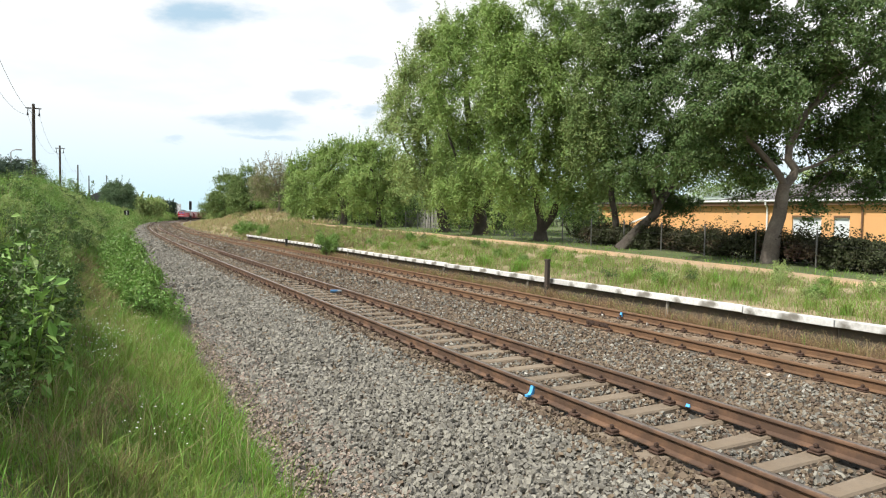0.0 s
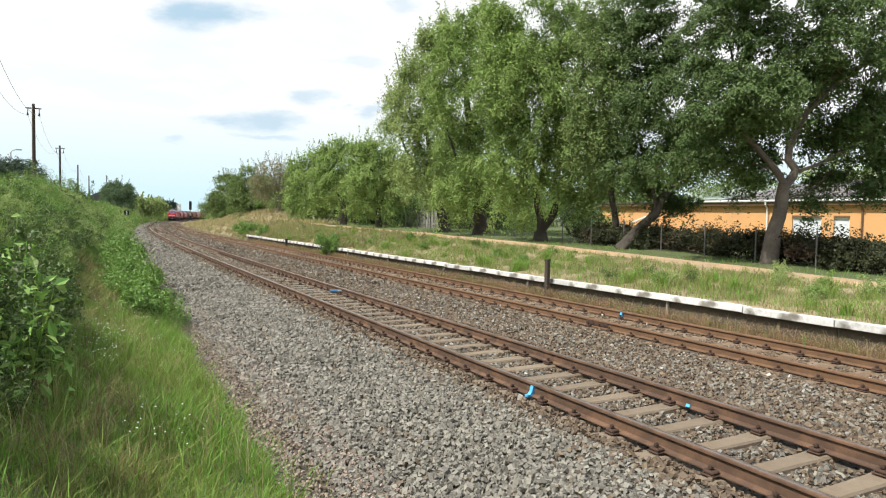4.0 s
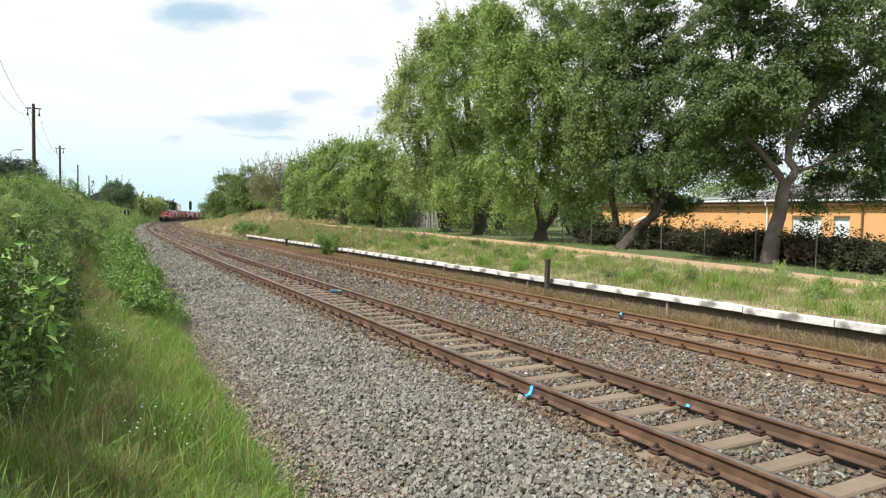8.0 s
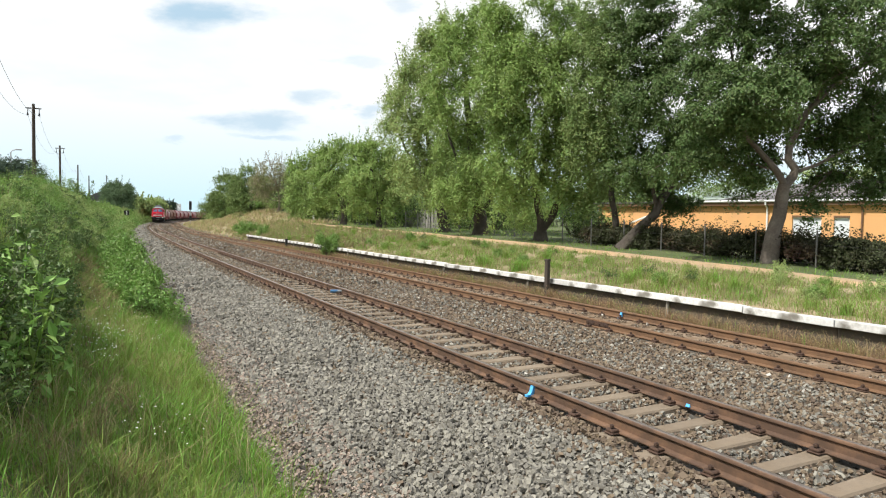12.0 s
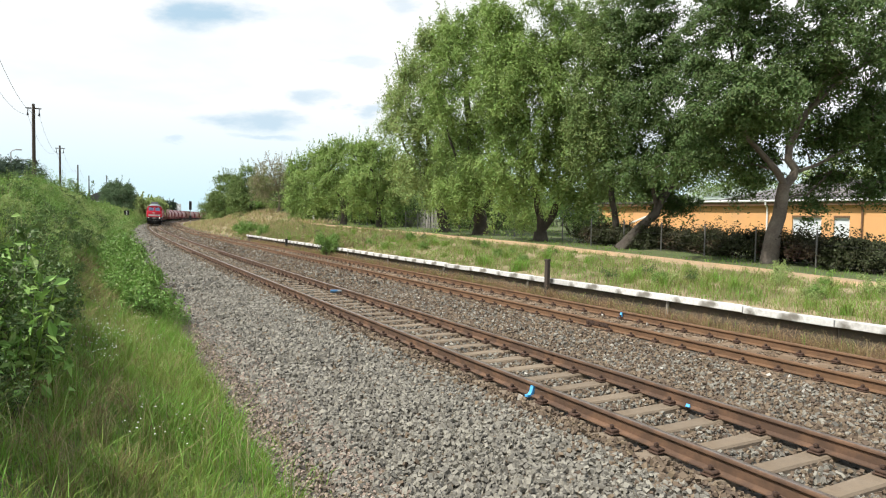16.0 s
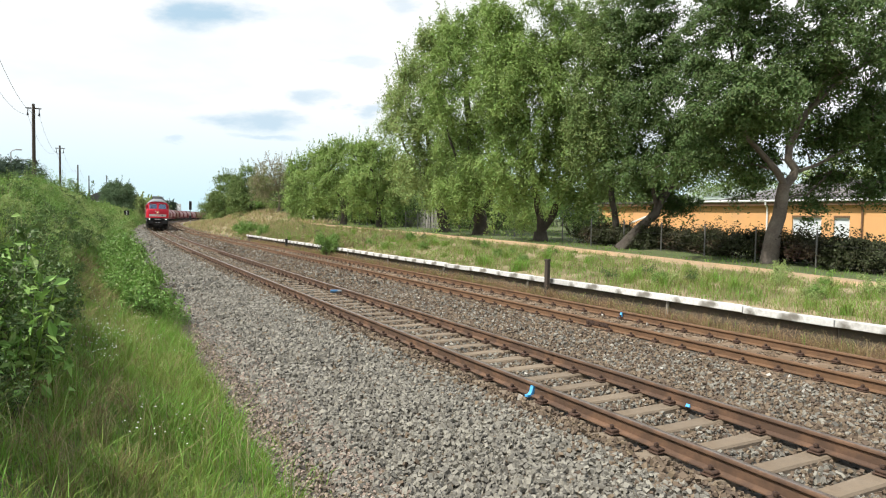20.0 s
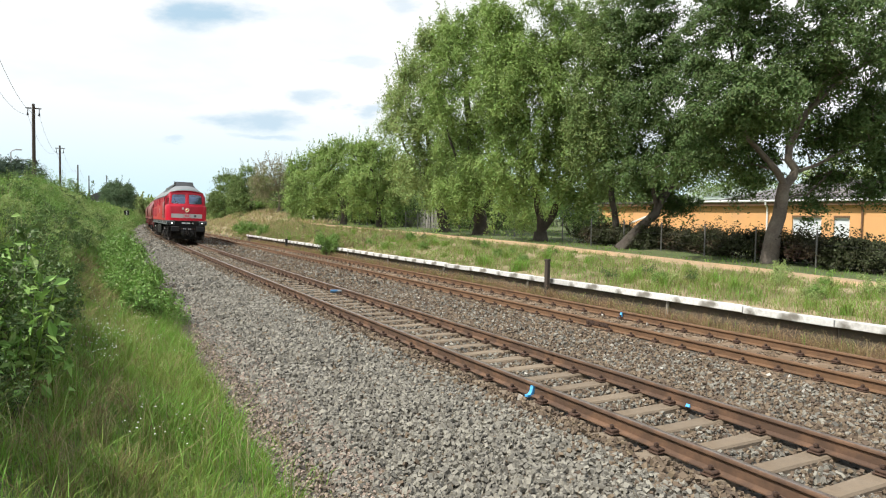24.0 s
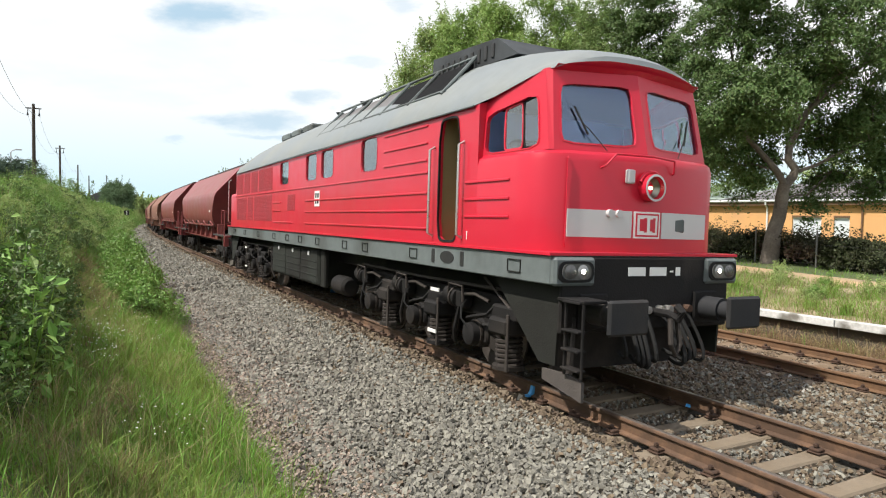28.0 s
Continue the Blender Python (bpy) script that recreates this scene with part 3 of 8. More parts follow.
# ---- platform edge ----
def platform_edge():
    kerb = tagged(new("platform_edge"), "low whitewashed concrete platform edge on short posts", "platform edge", kind="structure")
    sh = Shape()
    sh.box((-0.12, -0.985, -0.15), (0.06, 0.985, 0.0), 0.012)
    slab = sh.mesh("edge_slab", M_WHITE_EDGE)
    leg = Shape().box((-0.06, -0.03, -0.66), (0.0, 0.03, -0.151), 0.006).mesh("edge_support", M_WHITE_EDGE)
    # dark sheet that paints the shadow in the gap under the slabs
    wall = Shape().box((0.02, -0.985, -0.62), (0.05, 0.985, -0.153)).mesh("edge_backing", M_DARKGAP)
    rng = random.Random(3)
    s, count = -31.0, 0
    while s < KERB_END:
        m = place(s, float(gap(s)) + 1.87, 0.325 + rng.uniform(-0.012, 0.012), rng.uniform(-0.5, 0.5))
        count += 1
        for name, me, k in (("edge_slab", slab, m), ("edge_backing", wall, m), ("edge_support", leg, m @ pose(0, -0.8, 0))):
            if name == "edge_support" and count % 3:
                continue
            ob = new(name, me)
            ob.parent, ob.matrix_basis = kerb, k
        s += 2.0


platform_edge()


# ---- ballast stones ----
def stones(name, label, count, s_range, o_of, size, mats, weights, seed, lift=0.0, skip=None):
    """Loose angular stones strewn over the bed, joined into one object."""
    rng = np.random.default_rng(seed)
    s = rng.uniform(*s_range, count)
    o = o_of(rng.uniform(0, 1, count), s)
    if skip is not None:
        keep = ~skip(s, o)
        s, o = s[keep], o[keep]
    n = len(s)
    x, y, _ = on_line(s, o)
    z = ground_z(s, o) + lift
    cube = np.array([(a, b, c) for a in (-1, 1) for b in (-1, 1) for c in (-1, 1)], float) * 0.5
    quads = np.array([(0, 1, 3, 2), (4, 6, 7, 5), (0, 4, 5, 1), (2, 3, 7, 6), (0, 2, 6, 4), (1, 5, 7, 3)])
    # wedge-like shards: the upper face shrunk and pushed aside
    v = np.repeat(cube[None], n, 0) * (1 + rng.uniform(-0.16, 0.16, (n, 8, 3)))
    upper = cube[:, 2] > 0
    v[:, upper, :2] *= rng.uniform(0.35, 0.9, (n, 1, 2))
    v[:, upper, :2] += rng.uniform(-0.22, 0.22, (n, 1, 2))
    v *= rng.uniform(0.7, 1.3, (n, 1, 3)) * np.array((1.2, 0.95, 0.8)) * (size * rng.uniform(0.6, 1.4, n))[:, None, None]
    q = rng.normal(size=(n, 4))
    q /= np.linalg.norm(q, axis=1, keepdims=True)
    w, a, b, c = q.T
    R = np.stack([1 - 2 * (b * b + c * c), 2 * (a * b - w * c), 2 * (a * c + w * b), 2 * (a * b + w * c), 1 - 2 * (a * a + c * c), 2 * (b * c - w * a),
                  2 * (a * c - w * b), 2 * (b * c + w * a), 1 - 2 * (a * a + b * b)], -1).reshape(n, 3, 3)
    v = np.einsum("nij,nkj->nki", R, v)
    v += np.stack([x, y, z + np.where(rng.uniform(size=n) < 0.5, rng.uniform(-0.7, -0.2, n), rng.uniform(0.35, 1.0, n)) * size], -1)[:, None, :]
    f = (quads[None] + (np.arange(n) * 8)[:, None, None]).reshape(-1, 4)
    g = gap(s)
    rusty = np.minimum(np.abs(np.abs(o) - 0.9), np.abs(np.abs(o - g) - 0.8))
    pick = np.repeat((rng.uniform(size=n) < weights[1] + 0.8 * np.exp(-(rusty / np.where(o < -0.9, 0.5, 0.33)) ** 2)).astype(int), 6)
    return tagged(new(name, bulk(name, v.reshape(-1, 3), f, mats, False, pick)), label, "ballast", kind="stuff")


def on_sleeper(pitch, phase, half, centre):
    def test(s, o):
        k = np.abs(((s - phase) / pitch + 0.5) % 1 - 0.5) * pitch
        away = np.abs(o - centre(s))
        return ((away < half) & (k < 0.15)) | ((away < half + 0.36) & (k < 0.1) & (np.sin(s * 7.3) > -0.5))
    return test


skip_a, skip_b = on_sleeper(0.63, -9.55, 0.74, lambda s: 0.0 * s), on_sleeper(0.66, -9.4, 0.75, gap)


def skip_rails(s, o):
    g = gap(s)
    near = lambda c: np.abs(o - c) < 0.1
    return skip_a(s, o) | skip_b(s, o) | near(-GAUGE) | near(GAUGE) | near(g - GAUGE) | near(g + GAUGE)


STONES = (M_STONE, M_STONE_B)
for i, (s_range, size, per) in enumerate((((-15, -6), 0.036, 1150), ((-6, 6), 0.043, 700), ((6, 28), 0.062, 190), ((28, 70), 0.095, 44), ((70, 200), 0.15, 12))):
    long = s_range[1] - s_range[0]
    stones("ballast_shoulder", "loose grey angular track ballast stones", int(per * long * 2.9), s_range, lambda u, s: -3.8 + 2.55 * u ** 0.95, size, STONES, (0.97, 0.03), 10 + i, skip=skip_rails)
    stones("ballast_bed", "brownish ballast stones between the sleepers", int(per * long * 2.5 * 0.62), s_range, lambda u, s: -1.25 + 2.5 * u, size * 0.9, STONES, (0.45, 0.55), 30 + i, 0.012, skip_rails)
    stones("ballast_between", "grey and brown ballast stones between two tracks", int(per * long * 1.35), s_range, lambda u, s: 1.2 + (gap(s) - 2.3) * u, size, STONES, (0.32, 0.68), 50 + i, skip=skip_rails)
    stones("ballast_siding", "rust-stained ballast and grit in the siding", int(per * long * 2.3 * 0.55), s_range, lambda u, s: gap(s) - 1.1 + 2.3 * u, size * 0.8, STONES, (0.2, 0.8), 70 + i, -0.012, skip_rails)
stones("ballast_shoulder", "loose grey angular track ballast stones", 15000, (-24, -14.6), lambda u, s: -3.8 + (gap(s) + 5.0) * u, 0.07, STONES, (0.8, 0.2), 96, skip=skip_rails)
stones("ballast_grit", "pale brown grit trodden along the ballast edge", 20000, (-15, 3), lambda u, s: -4.4 + 1.1 * u ** 1.2, 0.022, (M_GRIT_EDGE, M_STONE), (0.8, 0.2), 95, 0.022)
stones("pale_pebbles", "scattered whitish pebbles in the ballast", 150, (-13, 3), lambda u, s: -1.2 + (gap(s) + 2.2) * u, 0.035, (M_STONE_W, M_STONE_W), (1.0, 0.0), 97, 0.03, skip_rails)

# ---- plants ----
LEAF_SHAPE = np.array([(-0.5, 0.0, 0.0), (0.0, -0.28, 0.06), (0.5, 0.0, -0.08), (0.0, 0.28, 0.06)])


def leaves(points, size, rng, up=0.5, droop=0.0, facing=None, slim=1.0):
    """Small bent leaf faces at the points, each turned its own way, or about the ways given; returns verts and quads."""
    n = len(points)
    nrm = rng.normal(size=(n, 3))
    if facing is None:
        nrm[:, 2] = np.abs(nrm[:, 2]) + up
    else:
        nrm = nrm * 0.45 + facing + np.array((0, 0, up))
    nrm /= np.linalg.norm(nrm, axis=1, keepdims=True)
    d = rng.normal(size=(n, 3))
    d[:, 2] -= droop
    d -= nrm * (d * nrm).sum(1, keepdims=True)
    d /= np.linalg.norm(d, axis=1, keepdims=True) + 1e-9
    w = np.cross(nrm, d) * slim
    k = size * rng.uniform(0.6, 1.4, n)
    v = (LEAF_SHAPE[None, :, 0:1] * d[:, None] + LEAF_SHAPE[None, :, 1:2] * w[:, None] + LEAF_SHAPE[None, :, 2:3] * nrm[:, None]) * k[:, None, None] + points[:, None]
    return v.reshape(-1, 3), np.arange(n * 4).reshape(n, 4)


def skeleton_tubes(nodes, parent, radius, sides=6, runs=()):
    """Tapered limbs: an unbroken tube for each stem, then one frustum for each further node and its parent."""
    sh_v, sh_f = [], []
    whole = 0
    for a, b, near in runs:
        ids = ([near] if near >= 0 else []) + list(range(a, b))
        sh = Shape()
        radii = [radius[i] for i in ids]
        if near >= 0:
            radii[0] = min(radii[0], radii[1] * 1.15)
        pts = [Vector(nodes[i]) for i in ids]
        if near >= 0 and (pts[1] - pts[0]).length < 0.12:
            pts, radii = pts[1:], radii[1:]
        sh.tube(pts, radii, 12, caps=False)
        n = len(pts)
        for k, q in enumerate(sh.v):
            c = pts[k // 12]
            w = 1 + 0.10 * math.sin(3 * (k % 12) / 12 * 6.283 + k // 12 * 0.35) + 0.05 * math.sin(k * 1.7)
            sh.v[k] = tuple(c + (Vector(q) - c) * w)
        base = len(sh_v)
        sh_v.extend(sh.v)
        sh_f.extend(tuple(i + base for i in f) for f in sh.f)
        whole = max(whole, b)
    for i, p in enumerate(parent):
        if p < 0 or i < whole:
            continue
        a, b = Vector(nodes[p]), Vector(nodes[i])
        d = b - a
        if d.length < 1e-4:
            continue
        d.normalize()
        u = d.orthogonal().normalized()
        w = d.cross(u)
        base = len(sh_v)
        ra, rb = min(radius[p], radius[i] * (1.5 if radius[p] < 0.1 or radius[i] < 0.05 else 2.0)), radius[i]
        k = sides if rb > 0.03 else 4
        for q, r in ((a, ra), (b, rb)):
            for j in range(k):
                t = 2 * math.pi * j / k
                sh_v.append(tuple(q + (u * math.cos(t) + w * math.sin(t)) * r))
        for j in range(k):
            sh_f.append((base + j, base + (j + 1) % k, base + k + (j + 1) % k, base + k + j))
    return sh_v, sh_f


def grow(stems, lobes, clusters, rng, tip=0.011):
    """Limbs from the stems out to points in the lobes. Returns nodes, parents, radii and the leaf points' centres."""
    nodes, parent, least, runs = [], [], [], []
    for path, r0, r1 in stems:
        near = -1
        if nodes:
            near = int(np.argmin([(Vector(n) - Vector(path[0])).length for n in nodes]))
        fine = []
        for a, b in zip(path[:-1], path[1:]):
            steps = max(1, int((Vector(b) - Vector(a)).length / 0.5))
            fine += [tuple(Vector(a).lerp(Vector(b), i / steps)) for i in range(steps)]
        fine.append(path[-1])
        for i, p in enumerate(fine):
            wob = 0.035 if 0 < i < len(fine) - 1 else 0.0
            nodes.append((p[0] + rng.normal() * wob, p[1] + rng.normal() * wob, p[2]))
            parent.append(near if i == 0 else len(nodes) - 2)
            least.append(r0 + (r1 - r0) * i / (len(fine) - 1) + (0.22 * r0 * max(0, 1 - i / 2.5) ** 2 if near < 0 else 0))
        runs.append((len(nodes) - len(fine), len(nodes), near))
    fixed = len(nodes)
    first = 2
    centres = []
    for cx, cy, cz, rx, ry, rz, share in lobes:
        n = max(3, int(clusters * share))
        d = rng.normal(size=(n, 3))
        d /= np.linalg.norm(d, axis=1, keepdims=True)
        d *= rng.uniform(0.25, 1.0, (n, 1)) ** 0.5
        centres.append(np.array([cx, cy, cz]) + d * np.array([rx, ry, rz]))
    centres = np.concatenate(centres)
    root = np.array(nodes[min(fixed - 1, 4)])
    centres = centres[np.argsort(np.linalg.norm(centres - root, axis=1))]
    for c in centres:
        arr = np.array(nodes[first:])
        diff = c - arr
        dist = np.linalg.norm(diff, axis=1)
        cost = dist + 0.8 * np.clip(arr[:, 2] - c[2], 0, None) + 0.12 * np.linalg.norm(arr - root, axis=1)
        j = first + int(np.argmin(cost))
        a = np.array(nodes[j])
        steps = max(1, int(np.linalg.norm(c - a) / 0.7))
        last = j
        for i in range(1, steps + 1):
            t = i / steps
            p = a + (c - a) * t + rng.normal(size=3) * 0.06 * (1 if i < steps else 0)
            p[2] += 0.25 * math.sin(math.pi * t) * min(1.0, np.linalg.norm(c - a) / 3)
            nodes.append(tuple(p))
            parent.append(last)
            least.append(tip)
            last = len(nodes) - 1
    power = np.zeros(len(nodes))
    kids = np.zeros(len(nodes), int)
    for i in range(len(nodes) - 1, -1, -1):
        if kids[i] == 0:
            power[i] = tip ** 2.3
        if parent[i] >= 0:
            power[parent[i]] += power[i]
            kids[parent[i]] += 1
    radius = np.maximum(power ** (1 / 2.3), 0)
    for i in range(len(nodes)):
        radius[i] = max(least[i], min(radius[i], 0.16))
    return nodes, parent, radius, centres, runs


def boughs(centres, per, size, dome, rng, droop, shoots, plume, airy=1, tuft=16):
    """Leaves hung over domed boughs at the limb ends, with loose sprays between them and leafy shoots that stand out of the crown."""
    middle = centres.mean(0)
    n = len(centres)
    out = centres - middle
    out /= np.linalg.norm(out, axis=1, keepdims=True) + 1e-6
    reach = dome * rng.uniform(0.45, 1.45, n)
    mass = (reach / dome) ** 1.6
    count = np.maximum(2, per / tuft * mass / mass.mean()).astype(int)
    which = np.repeat(np.arange(n), count)
    # a few twigs from each limb end, rising and then drooping under their leaves
    twigs = 6
    way = rng.normal(size=(n, twigs, 3)) * 0.75 + out[:, None] * 0.5 + np.array((0, 0, 0.6 if plume else 0.3))
    way /= np.linalg.norm(way, axis=2, keepdims=True)
    span = reach[:, None] * rng.uniform(0.8, 1.9, (n, twigs))
    one = rng.integers(0, twigs, len(which))
    d = way[which, one]
    along = rng.uniform(0.12, 1, len(which)) ** 0.75 * span[which, one]
    p = centres[which] + d * along[:, None] * np.array((1, 1, 1.15 if plume else 0.75))
    p[:, 2] -= (0.42 if plume else 0.25) * along ** 2 / dome
    # tufts of leaves at the twig ends, each hanging over its own twig
    many = rng.integers(int(tuft * 0.5), int(tuft * 1.5) + 1, len(which))
    bunch = np.repeat(np.arange(len(which)), many)
    wide = (size * rng.uniform(0.9, 2.1, len(which)))[bunch]
    e = rng.normal(size=(len(bunch), 3)) * np.array((1.0, 1.0, 1.2 if plume else 0.6)) * wide[:, None] * 0.8
    p = p[bunch] + e
    p[:, 2] -= (e[:, 0] ** 2 + e[:, 1] ** 2) / wide * 0.3
    face = d[bunch] * 0.7 + e / wide[:, None] * 0.3
    # loose sprays
    m = n * airy
    pick = rng.integers(0, n, m)
    way = rng.normal(size=(m, 3)) + out[pick] * 1.2 + np.array((0, 0, 0.2))
    way /= np.linalg.norm(way, axis=1, keepdims=True)
    long = dome * rng.uniform(0.9, 2.1 + 0.35 * (airy - 1), m)
    lots = max(4, int(per * 0.08))
    w2 = np.repeat(np.arange(m), lots)
    t = rng.uniform(0.2, 1, len(w2))
    q = centres[pick][w2] + way[w2] * (long[w2] * t)[:, None] + rng.normal(size=(len(w2), 3)) * 0.09
    q[:, 2] -= (long[w2] * t) ** 2 * 0.2
    # upright shoots from the outermost boughs
    pts, faces = [p, q], [face, way[w2] * 0.3]
    if shoots:
        rank = np.argsort(-(centres[:, 2] - middle[2] + 0.5 * np.linalg.norm((centres - middle)[:, :2], axis=1)))[:shoots * 3]
        chosen = rng.choice(rank, min(shoots, len(rank)), replace=False)
        for c in chosen:
            k = rng.integers(26, 50)
            aim = Vector(out[c]) * 0.5 + Vector((rng.normal() * 0.25, rng.normal() * 0.25, 1.0))
            aim.normalize()
            tall = dome * rng.uniform(1.7, 3.0)
            u = rng.uniform(0.1, 1, k)[:, None]
            pts.append(centres[c] + np.array(aim) * u * tall + rng.normal(size=(k, 3)) * 0.13 * (1.25 - u))
            faces.append(np.zeros((k, 3)))
    return np.concatenate(pts), np.concatenate(faces)


def tree(label, base, stems, lobes, clusters, per, leaf, size, seed, dome=0.65, droop=0.5, bark=None, group="trees beside the footpath", name="tree", shoots=8, plume=False, airy=1):
    """A tree: one mesh of trunk and limbs, one crown of many small leaves."""
    rng = np.random.default_rng(seed)
    nodes, parent, radius, centres, runs = grow(stems, lobes, clusters, rng)
    thing = tagged(new(name), label, "tree", group)
    thing.matrix_basis = pose(*base)
    v, f = skeleton_tubes(nodes, parent, radius, 6, runs)
    part("trunk", bulk("trunk", v, f, bark or M_BARK, True), None, thing)
    pts, facing = boughs(centres, per, size, dome, rng, droop, shoots, plume, airy)
    v, f = leaves(pts, size, rng, 0.25, droop, facing, 0.85)
    part("crown", bulk("crown", v, f, leaf), None, thing)
    return thing


def shrub_parts(height, width, per, leaf, size, seed, stems=7, clusters=60, droop=0.2):
    """Meshes of a shrub: stems and foliage that reaches the ground."""
    rng = np.random.default_rng(seed)
    lobes = []
    for i in range(5):
        a = rng.uniform(0, 6.28)
        r = width * rng.uniform(0.05, 0.45)
        h = height * rng.uniform(0.35, 0.75)
        lobes.append((r * math.cos(a), r * math.sin(a), h, width * 0.33, width * 0.33, height * 0.35, 0.2))
    paths = []
    for i in range(stems):
        a = i * 2.4
        paths.append(([(0.12 * math.cos(a), 0.12 * math.sin(a), -0.1), (0.3 * width * math.cos(a), 0.3 * width * math.sin(a), height * 0.5)], 0.025, 0.012))
    nodes, parent, radius, centres, runs = grow(paths, lobes, clusters, rng, 0.006)
    v, f = skeleton_tubes(nodes, parent, np.minimum(radius, 0.04), 4)
    stem = bulk("stem", v, f, M_BARK, True)
    pts, facing = boughs(centres, per, size, width * 0.15, rng, droop, 5, False)
    pts[:, 2] = np.abs(pts[:, 2])
    v, f = leaves(pts, size, rng, 0.3, droop, facing)
    return stem, bulk("foliage", v, f, leaf)


def herb_parts(height, width, stalks, per, leaf, size, seed, slim=0.5, low=0.12):
    """Meshes of a stand of tall herbs: upright stalks, each set with narrow leaves from foot to tip."""
    rng = np.random.default_rng(seed)
    sh = Shape()
    pts, facing = [], []
    for i in range(stalks):
        a, r = rng.uniform(0, 6.283), width * 0.5 * math.sqrt(rng.uniform())
        h = height * rng.uniform(0.55, 1.1) * (1 - 0.35 * (2 * r / width) ** 2)
        foot = np.array((r * math.cos(a), r * math.sin(a), -0.05))
        tip = foot + np.array((math.cos(a) * r * 0.35 + rng.normal() * 0.07, math.sin(a) * r * 0.35 + rng.normal() * 0.07, h))
        sh.tube([tuple(foot), tuple((foot + tip) / 2 + rng.normal(size=3) * 0.02), tuple(tip)], [0.006, 0.005, 0.003], 4, caps=False)
        t = rng.uniform(low, 1.03, per)[:, None]
        way = rng.normal(size=(per, 3))
        way[:, 2] *= 0.3
        way /= np.linalg.norm(way, axis=1, keepdims=True)
        pts.append(foot + (tip - foot) * t + way * size * (1.15 - 0.75 * t))
        facing.append(way * 0.35 + np.array((0, 0, 0.5)))
    v, f = leaves(np.concatenate(pts), size, rng, 0.2, 0.3, np.concatenate(facing), slim)
    return sh.mesh("stem", M_GRASS), bulk("foliage", v, f, leaf)


def shrub(meshes, m, label, group="shrubs on the bank", name="shrub"):
    thing = tagged(new(name), label, "shrub", group)
    thing.matrix_basis = m
    part("stem", meshes[0], None, thing)
    part("foliage", meshes[1], None, thing)
    return thing


def grass(name, label, count, s_range, o_of, height, width, mats, weights, seed, lean=0.35, clump=0.0):
    """Single bent blades standing on the ground, joined."""
    rng = np.random.default_rng(seed)
    s = rng.uniform(*s_range, count)
    u = rng.uniform(0, 1, count)
    if clump:
        k = max(8, int(count / clump))
        cs, cu = rng.uniform(*s_range, k), rng.uniform(0, 1, k)
        pick = rng.integers(0, k, count)
        s = cs[pick] + rng.normal(size=count) * 0.09
        u = np.clip(cu[pick] + rng.normal(size=count) * 0.02, 0, 1)
    o = o_of(u, s)
    x, y, _ = on_line(s, o)
    z = ground_z(s, o) - 0.03
    h = height * rng.uniform(0.35, 1.25, count)
    if clump:
        h *= rng.uniform(0.6, 1.3, k)[pick]
    a = rng.uniform(0, 6.283, count)
    b = rng.uniform(0, 6.283, count)
    ln = h * lean * rng.uniform(0.1, 1.6, count)
    w = width * rng.uniform(0.6, 1.4, count)
    dx, dy = np.cos(a) * w / 2, np.sin(a) * w / 2
    lx, ly = np.cos(b) * ln, np.sin(b) * ln
    P = np.stack([np.stack([x - dx, y - dy, z], -1), np.stack([x + dx, y + dy, z], -1),
                  np.stack([x - dx * 0.8 + lx * 0.3, y - dy * 0.8 + ly * 0.3, z + h * 0.55], -1), np.stack([x + dx * 0.8 + lx * 0.3, y + dy * 0.8 + ly * 0.3, z + h * 0.55], -1),
                  np.stack([x + lx, y + ly, z + h * (1 - 0.25 * lean)], -1)], 1)
    f = (np.array([(0, 1, 3), (0, 3, 2), (2, 3, 4)])[None] + (np.arange(count) * 5)[:, None, None]).reshape(-1, 3)
    pick = np.repeat(rng.choice(len(mats), count, p=weights), 3)
    return tagged(new(name, bulk(name, P.reshape(-1, 3), f, mats, False, pick)), label, "grass", kind="stuff")


GRASSES = (M_GRASS, M_GRASS_DRY)
grass("verge_grass", "tall fresh green grass on the verge beside the ballast", 50000, (-14.5, 2), lambda u, s: -6.6 + 2.3 * u ** 0.8, 0.2, 0.006, GRASSES, (0.9, 0.1), 1, 0.7)
grass("verge_tussocks", "uneven tussocks of long green grass on the verge", 44000, (-14.5, 2), lambda u, s: -6.5 + 2.25 * u ** 0.8, 0.36, 0.0065, GRASSES, (0.9, 0.1), 28, 0.6, 55)
grass("seeding_grass", "tall straw-coloured seeding grass among the green", 6500, (-14, 8), lambda u, s: -6.6 + 2.1 * u, 0.44, 0.0042, (M_STRAW, M_WEED), (0.7, 0.3), 21, 0.5, 12)
grass("withered_stalks", "matted withered stalks at the foot of the bank", 1300, (-13, 0), lambda u, s: -7.3 + 1.5 * u, 0.36, 0.006, (M_WEED, M_GRASS_DRY), (0.75, 0.25), 23, 0.75, 40)
grass("withered_grass", "patch of withered brown grass on the verge", 7500, (-1.8, 5.5), lambda u, s: -6.25 + 0.95 * u, 0.34, 0.01, (M_WEED, M_GRASS_DRY), (0.8, 0.2), 22, 0.7)
grass("withered_grass", "withered brown grass among the shaded green", 5000, (-13, -3.5), lambda u, s: -6.5 + 1.35 * u, 0.34, 0.005, (M_WEED, M_GRASS_DRY), (0.6, 0.4), 24, 0.8, 90)
grass("verge_grass", "tall fresh green grass on the verge beside the ballast", 14000, (2, 22), lambda u, s: -6.6 + 2.6 * u, 0.4, 0.014, GRASSES, (0.8, 0.2), 2, 0.5)
grass("verge_grass", "long meadow grass at the foot of the bank", 16000, (22, 200), lambda u, s: -7.2 + 3.6 * u, 0.5, 0.03, GRASSES, (0.75, 0.25), 3, 0.5)
